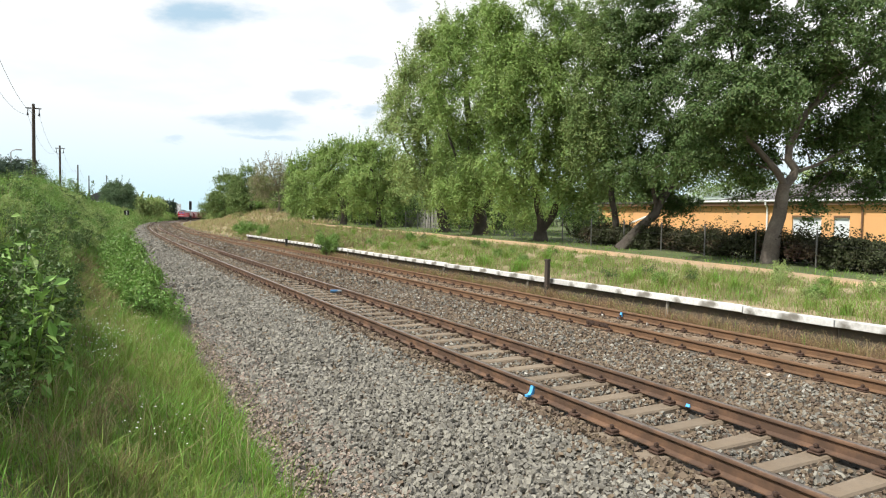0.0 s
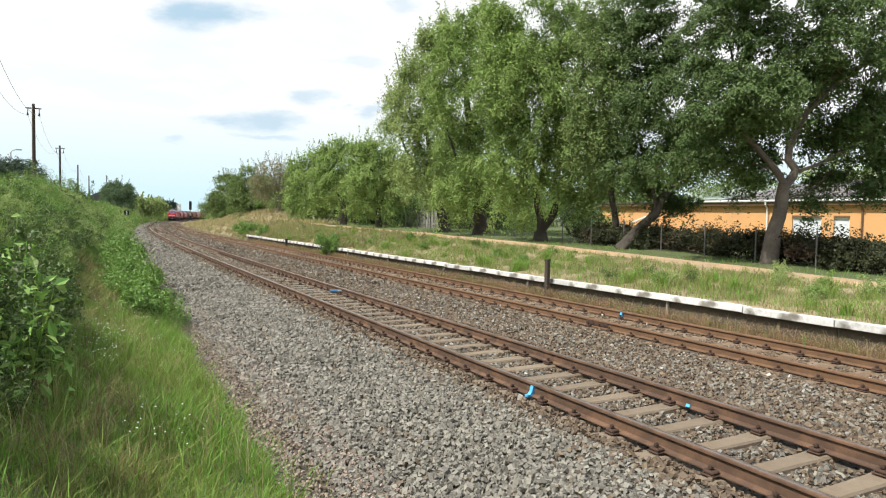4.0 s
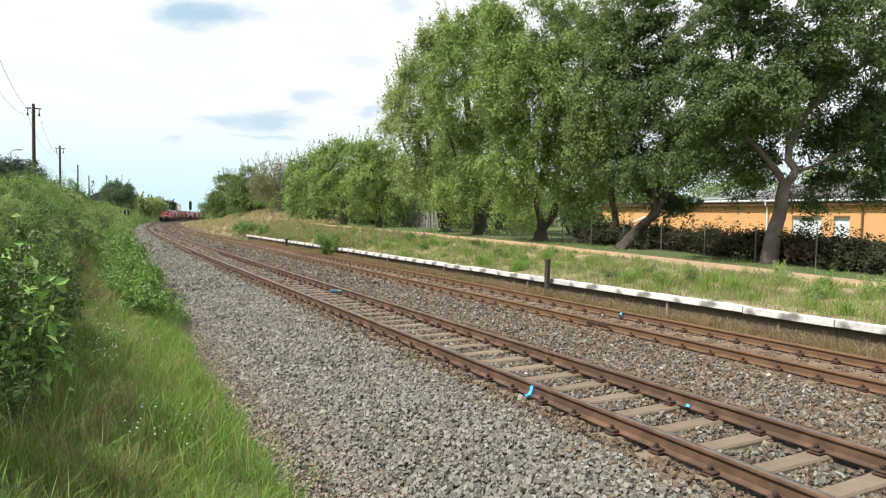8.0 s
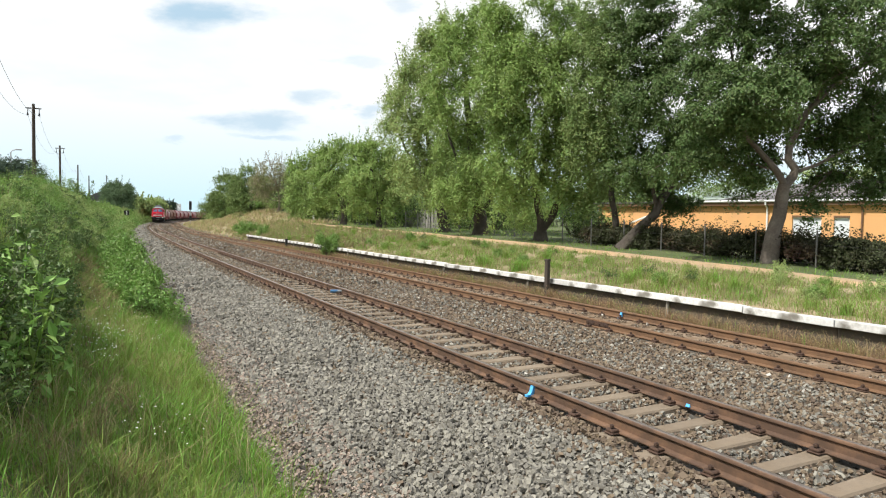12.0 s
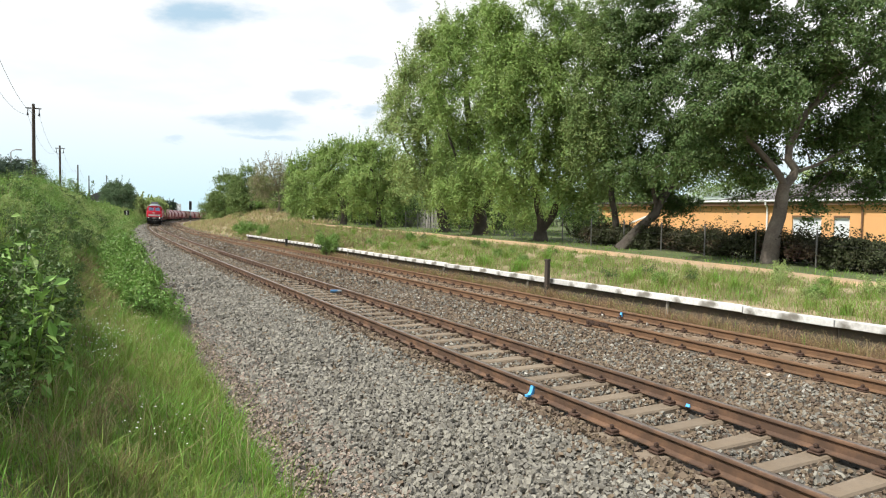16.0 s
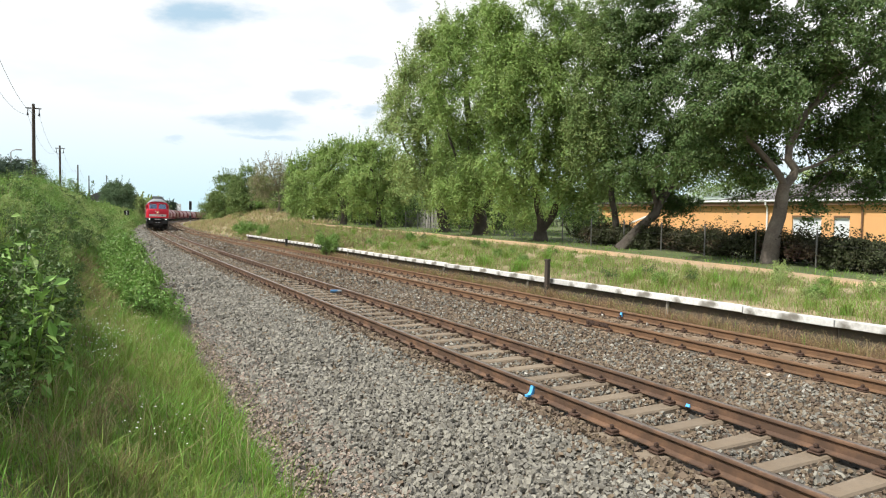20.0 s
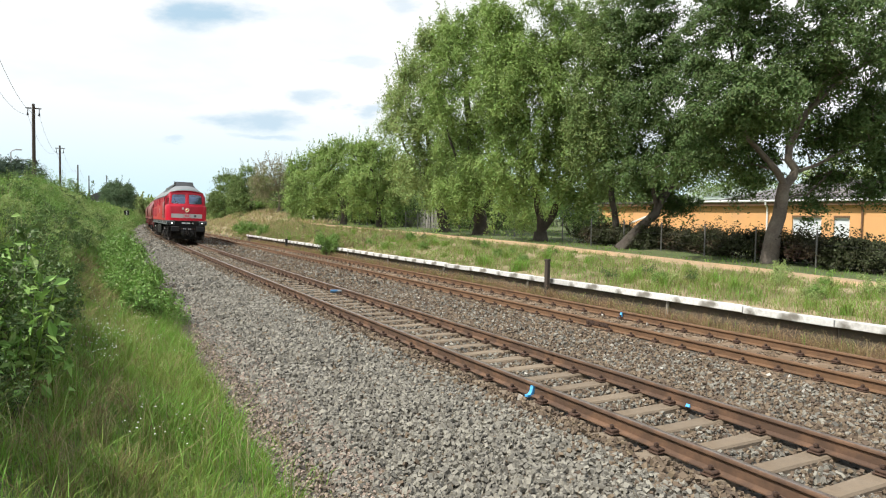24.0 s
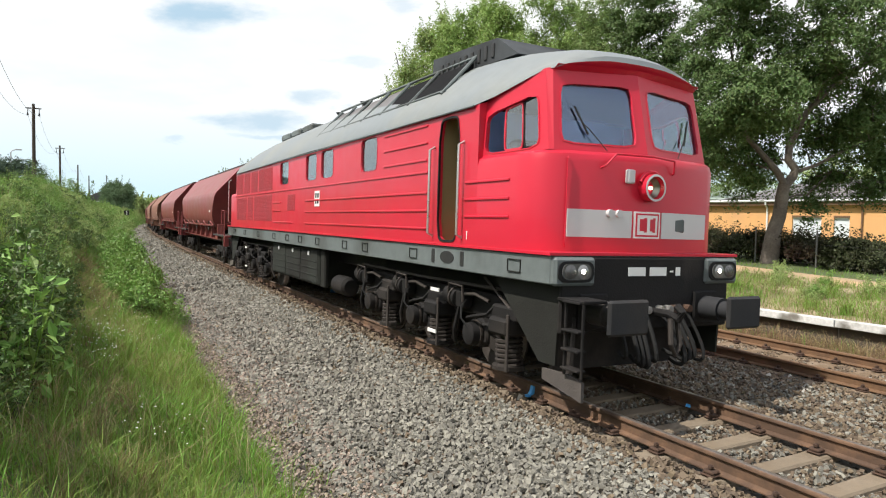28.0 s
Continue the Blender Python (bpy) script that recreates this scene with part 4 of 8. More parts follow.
grass("bank_grass", "long grass and weeds on the overgrown bank", 13000, (-9.5, 60), lambda u, s: -11.5 + 5.2 * u, 0.8, 0.018, GRASSES, (0.88, 0.12), 4, 0.4)
grass("bank_grass", "tall thin weeds rising through the shrubs of the bank", 4000, (-8.5, 14), lambda u, s: -8.2 + 2.0 * u, 0.9, 0.012, (M_GRASS, M_GRASS_DRY), (0.9, 0.1), 27, 0.35, 9)
grass("platform_grass", "rough green and dry grass on the old platform", 60000, (-14, 20), lambda u, s: gap(s) + 1.92 + (9.9 - gap(s)) * u, 0.27, 0.009, GRASSES, (0.56, 0.44), 5, 0.5, 22)
grass("platform_grass", "rough green and dry grass on the old platform", 36000, (20, 60), lambda u, s: gap(s) + 1.92 + (9.9 - gap(s)) * u, 0.38, 0.02, GRASSES, (0.3, 0.7), 6, 0.5, 22)
grass("bank_grass", "dry straw-coloured grass on the far bank", 32000, (50, 165), lambda u, s: gap(s) + 1.9 + (14.6 - gap(s)) * u, 0.5, 0.05, (M_GRASS, M_STRAW), (0.12, 0.88), 7, 0.5, 14)
grass("green_tufts", "fresh green grass tufts on the old platform", 10500, (-14, 40), lambda u, s: gap(s) + 2.1 + (8.6 - gap(s)) * u, 0.4, 0.014, GRASSES, (0.95, 0.05), 25, 0.5, 150)
grass("kerb_weeds", "dry weeds growing along the platform edge", 52000, (-14, 45), lambda u, s: gap(s) + 0.95 + 0.8 * u ** 0.4, 0.38, 0.007, (M_GRASS, M_WEED), (0.07, 0.93), 8, 0.55, 9)
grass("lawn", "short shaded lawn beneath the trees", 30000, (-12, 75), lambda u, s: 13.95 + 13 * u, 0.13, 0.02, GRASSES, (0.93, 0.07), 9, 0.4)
grass("path_fringe", "short grass fringing the sandy path", 5000, (-10, 60), lambda u, s: 11.6 + 0.7 * u, 0.12, 0.02, GRASSES, (0.6, 0.4), 11, 0.5, 20)
grass("ballast_fringe", "thin dry grass straying over the ballast edge", 5200, (-14.5, 30), lambda u, s: -4.4 + 0.75 * u * u, 0.2, 0.007, GRASSES, (0.25, 0.75), 12, 0.8, 9)

grass("verge_grass", "rough grass on the verge by the line", 9000, (-26, -13.5), lambda u, s: -9 + 4.7 * u, 0.28, 0.012, GRASSES, (0.7, 0.3), 41, 0.6)
grass("platform_grass", "rough green and dry grass on the old platform", 9000, (-27, -13.5), lambda u, s: gap(s) + 1.92 + (9.9 - gap(s)) * u, 0.3, 0.014, GRASSES, (0.45, 0.55), 42, 0.5, 22)


def flowers(count, seed):
    """Small white flower heads on thin stalks, scattered over the verge."""
    rng = np.random.default_rng(seed)
    group = rng.integers(0, 22, count)
    gs = np.concatenate([rng.uniform(-10.5, -1, 12), rng.uniform(-7.6, -5.0, 10)])
    go = np.concatenate([rng.uniform(-6.3, -4.8, 12), rng.uniform(-5.95, -5.3, 10)])
    verts, faces, pick = [], [], []
    for s, o in zip(gs[group] + rng.normal(size=count) * 0.22, go[group] + rng.normal(size=count) * 0.12):
        h = rng.uniform(0.22, 0.42)
        x, y, _ = on_line(np.array([s]), np.array([o]))
        c = Vector((float(x[0]), float(y[0]), float(ground_z(s, o))))
        r = rng.uniform(0.005, 0.011)
        head = c + Vector((rng.normal() * 0.04, rng.normal() * 0.04, h))
        sh = Shape().tube([tuple(c), tuple(head)], 0.002, 3, caps=False).tube([tuple(head - Vector((0, 0, r * 0.4))), tuple(head), tuple(head + Vector((0, 0, r * 0.4)))], [r * 0.4, r, r * 0.5], 6)
        base = len(verts)
        verts.extend(sh.v)
        for n, face in enumerate(sh.f):
            for k in range(1, len(face) - 1):
                faces.append((face[0] + base, face[k] + base, face[k + 1] + base))
                pick.append(0 if n < 3 else 1)
    tagged(new("verge_flowers", bulk("verge_flowers", verts, faces, (M_GRASS, M_FLOWER), False, np.array(pick))), "small white wild flowers in the verge grass", "flowers", kind="stuff")


flowers(230, 31)


# ---- trees beside the path, from the near one on ----
tree("broad-crowned tree with a forked pale grey trunk beside the path", (11.86, 24, 0.67),
     [([(0.01, 0, -0.19), (0.1, 0, 0.72), (0.3, 0, 1.75), (0.5, 0, 2.88)], 0.27, 0.2),
      ([(0.51, 0, 2.82), (0.19, 0.02, 3.37), (-0.38, 0.05, 4.06), (-0.88, 0.07, 4.52), (-1.58, 0.1, 5.55)], 0.13, 0.05),
      ([(0.51, 0, 2.82), (0.81, 0.02, 3.18), (0.83, 0.03, 3.46), (0.64, 0.05, 3.77), (0.69, 0.07, 4.3), (1.11, 0.08, 5.15), (1.29, 0.1, 5.6), (1.79, 0.12, 6.12), (2.59, 0.13, 6.74), (3.35, 0.15, 7.33)], 0.165, 0.06),
      ([(0.81, 0, 3.32), (1.52, -0.1, 3.59), (2.36, -0.2, 4.08), (3.03, -0.3, 4.42)], 0.07, 0.035),
      ([(-0.91, 0, 4.47), (-1.41, 0.1, 6.67), (-1.63, 0.2, 8.31), (-1.86, 0.3, 9.95)], 0.055, 0.03),
      ([(1.01, 0, 4.97), (0.65, 0.12, 6.51), (0.07, 0.25, 8.15), (-0.24, 0.38, 9.49), (-0.68, 0.5, 11.05)], 0.08, 0.03),
      ([(1.59, 0, 5.93), (1.97, 0.1, 7.84), (2.6, 0.2, 8.92), (2.93, 0.3, 10.63)], 0.07, 0.03)],
     [(-2.07, -1, 5.94, 1.34, 1.14, 1.34, 0.15), (0.25, 0, 7.28, 1.64, 1.4, 1.64, 0.16), (-1.28, -2.2, 5.72, 1.13, 1, 0.92, 0.1), (0.67, 1.3, 5.36, 0.82, 1, 0.51, 0.04), (-3.22, 0.5, 3.62, 1.03, 1, 0.62, 0.05), (1.46, -1.8, 7.89, 1.34, 1.14, 1.54, 0.15), (3.39, -0.3, 5.37, 0.92, 1, 1.13, 0.1), (3.64, -0.4, 7.24, 1.13, 1, 1.64, 0.1), (0.17, -0.5, 10.29, 3.08, 2.62, 1.64, 0.153), (2.59, -0.7, 10.83, 2.06, 1.75, 1.64, 0.068), (-2.19, -0.2, 7.69, 1.13, 1, 1.44, 0.1), (-1.75, 0, 9.15, 1.44, 1.22, 1.03, 0.085), (-1.13, 0.5, 3.76, 0.72, 1, 0.45, 0.035), (-2.44, 0.5, 4.21, 0.62, 1, 0.58, 0.03), (2.91, 1.3, 3.32, 0.82, 1, 0.25, 0.03), (4.08, 0.5, 3.16, 0.78, 1, 0.41, 0.045), (2.17, 1.3, 5.45, 0.62, 1, 0.37, 0.03), (-0.01, 1.3, 3.42, 0.58, 1, 0.29, 0.02), (3.09, 0.5, 5.07, 0.82, 1, 0.58, 0.05), (2.16, 1.4, 7, 1.03, 1, 0.82, 0.07), (-1.8, 0.5, 4.78, 0.82, 1, 0.72, 0.05), (-0.18, 1.3, 5.13, 0.72, 1, 0.62, 0.04), (0.18, 1.3, 4.07, 0.62, 1, 0.62, 0.03), (2.42, 1.3, 4.64, 0.62, 1, 0.51, 0.035), (4.07, 0.5, 4.16, 0.72, 1, 0.58, 0.05), (1.86, 1.3, 2.48, 0.29, 1, 0.21, 0.008)],
     265, 288, M_LEAF_DARK, 0.121, 101, dome=0.52, bark=M_BARK_GREY, shoots=10)

tree("leaning tree with a dark trunk and drooping branches", (8.21, 30.5, 0.88),
     [([(-0.05, 0, -0.11), (0.38, 0, 0.43), (0.91, 0, 0.98), (1.6, 0, 1.62), (1.87, 0, 2.17), (2.21, 0, 2.98), (2.49, 0, 3.74), (2.9, 0, 4.99), (3.13, 0, 6.67)], 0.24, 0.09),
      ([(1.65, 0, 1.7), (1.28, 0.07, 3.41), (0.78, 0.13, 4.97), (0.44, 0.2, 6.66)], 0.1, 0.04),
      ([(2.3, 0, 3.22), (3.36, 0.1, 3.97), (4.37, 0.2, 4.57)], 0.065, 0.03)],
     [(1.1, -1, 6.46, 1.62, 1.38, 1.36, 0.18), (2.64, -0.4, 8.24, 1.7, 1.44, 1.62, 0.18), (0.89, -0.6, 9.04, 1.44, 1.22, 1.62, 0.14), (2.13, -0.5, 10.96, 2.09, 1.78, 1.44, 0.084), (0.45, -0.2, 10.78, 1.44, 1.22, 1.18, 0.06), (3.12, 0.8, 4.77, 1.18, 1, 0.78, 0.07), (1.61, 0.95, 3.27, 1.1, 1, 0.68, 0.07), (2.73, 1, 2.38, 0.94, 1, 0.42, 0.05), (-0.03, -0.7, 3.47, 0.84, 1, 0.73, 0.04), (0.56, -0.5, 12.68, 2.35, 2, 1.31, 0.036), (3.63, 0.2, 6.32, 1.04, 1, 1.1, 0.07), (0.45, 0.8, 4.73, 0.78, 1, 0.57, 0.04), (2.71, 0.25, 5.41, 1.04, 1, 0.57, 0.05), (1.4, -0.65, 4.38, 0.78, 1, 0.52, 0.03)],
     235, 296, M_LEAF_DARK, 0.127, 102, dome=0.55, bark=M_BARK, shoots=8)

tree("slender upright tree behind a leaning trunk", (8.66, 33, 0.95),
     [([(0, 0, -0.11), (-0.14, 0, 1.86), (-0.33, 0, 3.49), (-0.67, 0, 5.72), (-0.95, 0, 8.78)], 0.17, 0.06)],
     [(-0.99, -1, 6.53, 1.47, 1.25, 2.12, 0.4), (-1.73, -1.5, 7.63, 0.99, 1, 1.98, 0.15), (-1.47, -0.25, 5.26, 0.9, 1, 1.41, 0.12), (-0.96, -0.7, 9.83, 1.64, 1.39, 2.03, 0.35), (-0.78, -0.6, 12.42, 1.84, 1.56, 1.27, 0.072), (-0.45, 0.85, 3.11, 0.9, 1, 0.79, 0.08)],
     110, 333, M_LEAF_MID, 0.132, 103, dome=0.68, bark=M_BARK, shoots=8, plume=True)

tree("tall tree with a trunk forked low into two", (5.41, 36.5, 1.01),
     [([(0, 0, -0.06), (-0.01, 0, 0.5)], 0.36, 0.32),
      ([(-0.01, 0, 0.5), (-0.12, 0, 1.28), (-0.31, 0, 2.37), (-0.63, 0, 4.23), (-0.94, 0, 7), (-1.25, 0, 9.76)], 0.2, 0.06),
      ([(-0.01, 0, 0.5), (0.38, 0, 1.01), (0.86, 0, 1.92), (1.37, 0, 2.86), (1.85, 0, 4.89), (2.1, 0, 8.13)], 0.22, 0.07),
      ([(1.37, 0, 2.86), (2.66, 0.07, 4.1), (4.56, 0.13, 4.98), (5.46, 0.2, 5.65)], 0.09, 0.03)],
     [(-0.32, -1, 11.02, 2.25, 1.91, 2.25, 0.13), (-2.15, -1.8, 8.73, 1.72, 1.46, 2.25, 0.15), (1.09, -1.8, 8.79, 1.94, 1.65, 2.44, 0.15), (-0.19, -0.8, 6.89, 2.03, 1.73, 1.88, 0.15), (1.62, -1.05, 5.38, 1.41, 1.2, 1.5, 0.09), (-1.23, -1.1, 4.27, 1.56, 1.33, 1.5, 0.12), (0.65, -0.8, 3.51, 1.25, 1.06, 0.88, 0.05), (2.47, -0.55, 2.76, 1, 1, 0.63, 0.04), (-0.33, -0.7, 13.64, 3.44, 2.92, 1.41, 0.06), (-2.34, -1.2, 10.64, 1.25, 1.06, 1.56, 0.07), (-2.26, -0.2, 6.79, 1.09, 1, 1.56, 0.06), (2.4, -0.8, 12.02, 1.63, 1.38, 2.03, 0.042), (-1.82, 0.85, 2.63, 0.94, 1, 0.81, 0.05)],
     250, 416, M_LEAF, 0.138, 104, dome=0.7, bark=M_BARK, shoots=12, plume=True)

tree("stout old willow with a thick twisted trunk", (2.4, 42, 1.15),
     [([(-0.03, 0, -0.14), (-0.06, 0, 1.11), (-0.23, 0, 2.37), (-0.55, 0, 4.15), (-0.97, 0, 7.7), (-1.25, 0, 10.87)], 0.46, 0.1),
      ([(-0.14, 0, 1.51), (0.46, 0.03, 2.09), (0.97, 0.07, 3.82), (1.25, 0.1, 7.58)], 0.18, 0.06),
      ([(-0.23, 0, 2.37), (-1.37, 0.05, 4.14), (-2.31, 0.1, 6.8)], 0.18, 0.06)],
     [(-0.3, -1, 10.65, 2.16, 1.83, 2.7, 0.16), (-2.01, -1.6, 8.78, 1.8, 1.53, 2.45, 0.18), (0.49, -0.7, 7.26, 1.62, 1.38, 2.09, 0.15), (-1.36, 1.4, 5.72, 1.62, 1.38, 1.87, 0.15), (-0.02, 1.4, 3.34, 1.44, 1.22, 1.22, 0.12), (-0.36, -1.2, 4.23, 1.01, 1, 1.37, 0.1), (-1.82, -0.8, 2.73, 1.15, 1, 1.08, 0.08), (0.44, -0.7, 12.98, 2.09, 1.77, 1.44, 0.1), (-1.37, -0.8, 12.23, 1.51, 1.28, 1.29, 0.1)],
     220, 309, M_LEAF, 0.146, 105, dome=0.76, bark=M_BARK, shoots=14, plume=True)

tree("pale green willow with long branches leaning over the path", (0.18, 47, 1.25),
     [([(0, 0, -0.12), (-0.43, 0, 1.48), (-0.9, 0, 3.2)], 0.38, 0.26),
      ([(-0.9, 0, 3.2), (-1.99, 0, 6.17), (-2.83, 0, 8.94), (-3.42, 0, 11.1), (-3.76, 0, 12.48)], 0.15, 0.03),
      ([(-0.9, 0, 3.2), (-1.44, 0, 7.18), (-1.83, 0, 11.13), (-1.71, 0, 13.89)], 0.17, 0.04),
      ([(-0.9, 0, 3.2), (-2.25, 0.07, 4.38), (-3.62, 0.13, 7.36), (-4.54, 0.2, 9.74)], 0.12, 0.03)],
     [(-1.25, -1, 10.92, 1.37, 1.16, 2.5, 0.2), (-2.25, -1.4, 8.51, 1.37, 1.16, 1.93, 0.17), (-0.7, -1, 13.24, 1.45, 1.23, 1.53, 0.14), (-2.81, -1, 11.36, 0.64, 1, 1.45, 0.06), (-3.63, 0.1, 8.15, 0.89, 1, 1.61, 0.07), (-0.87, -0.4, 6.74, 1.69, 1.44, 2.09, 0.18), (-1.81, -0.8, 4.32, 1.69, 1.44, 1.53, 0.17), (0.06, 1.2, 3.89, 1.45, 1.23, 1.61, 0.15), (-0.82, 1, 2.35, 1.13, 1, 0.56, 0.04)],
     200, 180, M_LEAF_OLIVE, 0.168, 106, dome=0.64, bark=M_BARK, shoots=26, plume=True, airy=3)

tree("light green tree with thin branches beside the willow", (-5.5, 57, 1.32),
     [([(0, 0, -0.15), (-0.12, 0, 1.61), (-0.44, 0, 3.55), (-0.9, 0, 5.96)], 0.24, 0.08),
      ([(-0.12, 0, 1.61), (0.57, 0.15, 3.57), (1.12, 0.3, 6.03)], 0.12, 0.04),
      ([(-0.23, 0, 2.58), (-1.39, 0.15, 4.27), (-2.41, 0.3, 6.21)], 0.1, 0.04)],
     [(-0.65, 0, 5, 1.76, 1.49, 1.76, 0.3), (1.05, 0, 5.51, 1.27, 1.08, 2.05, 0.22), (-1.6, 0, 3.53, 1.56, 1.33, 1.56, 0.2), (0.84, 0, 2.84, 1.56, 1.33, 1.27, 0.18), (-1.16, 0, 6.83, 1.27, 1.08, 0.68, 0.08), (-0.37, 0, 1.85, 1.95, 1.66, 0.78, 0.1)],
     210, 116, M_LEAF, 0.18, 112, dome=0.7, bark=M_BARK, shoots=22)

tree("spreading light green tree with a dark short trunk", (-9.74, 64, 1.44),
     [([(0.06, 0, -0.16), (0.15, 0, 1.26), (-0.19, 0, 2.9), (-0.98, 0, 5.33)], 0.3, 0.1),
      ([(0.15, 0, 1.26), (0.94, 0.1, 2.92), (1.73, 0.2, 4.85)], 0.14, 0.05),
      ([(-0.08, 0, 2.35), (-1.26, 0.1, 3.7), (-2, 0.2, 5.06)], 0.12, 0.05)],
     [(-0.17, 0, 5.35, 2.08, 1.77, 1.97, 0.24), (-1.8, 0, 4.34, 1.43, 1.21, 1.75, 0.16), (1.86, 0, 4.95, 1.53, 1.3, 1.97, 0.18), (0.24, 0, 2.9, 2.08, 1.77, 1.21, 0.14), (-0.46, 0, 7.41, 1.32, 1.12, 0.66, 0.07), (1.73, 0, 7.12, 1.1, 1, 0.88, 0.08), (-2.05, 0, 2.59, 1.21, 1.02, 0.77, 0.06), (-1.27, 0, 6.69, 0.99, 1, 0.88, 0.07)],
     300, 109, M_LEAF, 0.174, 107, dome=0.68, bark=M_BARK, shoots=34)

tree("rounded green tree at the edge of the wood", (-15.41, 75, 1.72),
     [([(0, 0, -0.19), (-0.14, 0, 1.67), (-0.35, 0, 3.9)], 0.22, 0.1)],
     [(-0.04, 0, 5.18, 1.93, 1.64, 2.06, 0.3), (-0.79, 0, 2.93, 1.67, 1.42, 1.54, 0.2), (0.9, 0, 7.24, 1.16, 1, 0.9, 0.1), (-1.33, 0, 5.67, 0.9, 1, 1.41, 0.1), (1.32, 0, 3.29, 1.54, 1.31, 1.67, 0.2), (-0.01, 0, 1.09, 1.8, 1.53, 1.03, 0.14)],
     260, 96, M_LEAF, 0.192, 108, dome=0.7, bark=M_BARK, shoots=26)

tree("half-bare tree with brown thinning branches", (-21.58, 86, 2.71),
     [([(0.07, 0, -0.22), (0.21, 0, 1.91), (-0.32, 0, 4.1), (-1.07, 0, 6.43), (-1.66, 0, 7.88)], 0.15, 0.03),
      ([(0.21, 0, 1.91), (0.93, 0, 4.49), (1.43, 0, 6.69), (1.78, 0, 8.09)], 0.1, 0.03),
      ([(0.13, 0, 3.01), (0.31, 0.1, 5.59), (0.42, 0.2, 7.94)], 0.08, 0.025),
      ([(-0.17, 0, 3.74), (-1.97, 0.1, 5.55), (-2.81, 0.2, 7)], 0.07, 0.025),
      ([(-0.09, 0, 3.38), (-1.03, -0.1, 4.82), (-0.36, -0.2, 7.37)], 0.06, 0.025)],
     [(-0.91, 0, 4.83, 2.21, 1.88, 1.92, 0.4), (1, 0, 4.27, 1.62, 1.38, 1.92, 0.3), (-2.23, 0, 3.34, 1.47, 1.25, 1.62, 0.2), (-0.53, 0, 2.27, 1.92, 1.63, 1.33, 0.15)],
     420, 26, M_LEAF_BROWN, 0.14, 109, dome=0.55, bark=M_BARK_PALE, shoots=14)

tree("dense green tree on the far bank", (-29.12, 100, 2.66),
     [([(0, 0, -0.26), (-0.09, 0, 1.45), (-0.36, 0, 3.15)], 0.25, 0.1)],
     [(-0.44, 0, 3.58, 2.06, 1.75, 1.88, 0.3), (-1.81, 0, 2.62, 1.71, 1.46, 1.88, 0.2), (1.44, 0, 3.87, 1.54, 1.31, 2.06, 0.2), (-0.45, 0, 5.88, 1.28, 1.09, 0.94, 0.08), (2.13, 0, 2.17, 1.54, 1.31, 1.37, 0.14), (-0, 0, 1.11, 2.06, 1.75, 1.03, 0.12), (-2.16, 0, 4.66, 1.03, 1, 1.03, 0.08)],
     260, 96, M_LEAF_MID, 0.216, 110, dome=0.75, bark=M_BARK, shoots=22)

tree("dense green tree closing the wood", (-39.77, 120, 1.77),
     [([(0, 0, -0.31), (-0.11, 0, 2.15), (-0.22, 0, 4.2)], 0.25, 0.1)],
     [(0.19, 0, 4.21, 2.26, 1.92, 2.67, 0.3), (-1.34, 0, 3.05, 1.64, 1.4, 2.06, 0.2), (1.01, 0, 6.78, 1.44, 1.22, 1.23, 0.1), (-2.57, 0, 2.01, 0.92, 1, 1.23, 0.08), (2.25, 0, 3.73, 1.64, 1.4, 2.26, 0.2), (0, 0, 1.23, 2.26, 1.92, 1.13, 0.12), (-0.33, 0, 7.27, 0.82, 1, 0.72, 0.04)],
     250, 96, M_LEAF_MID, 0.24, 111, dome=0.8, bark=M_BARK, shoots=22)

# ---- shrubs ----
SHRUB_A = shrub_parts(1.9, 2.2, 48, M_LEAF_BUSH, 0.115, 201, 7, 42)
SHRUB_B = shrub_parts(1.6, 1.9, 48, M_LEAF, 0.1, 202, 7, 42)
SHRUB_C = shrub_parts(2.3, 2.4, 38, M_LEAF_DARK, 0.14, 203, 7, 42)
SHRUB_D = shrub_parts(1.0, 1.3, 80, M_LEAF_BUSH, 0.085, 204, 6, 36)
SHRUB_E = shrub_parts(2.0, 2.4, 38, M_LEAF_OLIVE, 0.14, 205, 7, 40)
SAPLING = herb_parts(1.3, 0.9, 16, 26, M_LEAF_BIG, 0.13, 206, 0.8)
SAPLING_BIG = herb_parts(1.45, 0.75, 11, 15, M_LEAF_BIG, 0.145, 207, 0.85, 0.45)
BRAMBLE = shrub_parts(1.0, 1.3, 84, M_LEAF_BUSH, 0.098, 209, 6, 36)
KERB_BUSH = shrub_parts(1.45, 1.25, 130, M_LEAF_BUSH, 0.085, 208, 8, 64)
FINE_A = shrub_parts(1.7, 1.9, 130, M_LEAF_BUSH, 0.062, 221, 7, 46)
FINE_B = shrub_parts(1.6, 1.9, 120, M_LEAF_OLIVE, 0.055, 222, 7, 46)
FINE_C = shrub_parts(2.0, 2.1, 130, M_LEAF_DARK, 0.068, 223, 7, 46)
HERB_A = herb_parts(1.35, 1.3, 46, 34, M_LEAF_HERB, 0.11, 231)
HERB_B = herb_parts(1.1, 1.2, 46, 34, M_LEAF_BUSH, 0.09, 232)
BANK = [(SHRUB_A, "bright green leafy shrub on the overgrown bank"), (SHRUB_B, "mid-green bush on the overgrown bank"), (SHRUB_C, "dark green tall shrub on the overgrown bank"),
        (FINE_A, "bright green small-leaved shrub on the overgrown bank"), (FINE_B, "grey-green small-leaved bush on the overgrown bank"), (FINE_C, "dark green small-leaved shrub on the overgrown bank")]
rng_b = random.Random(21)


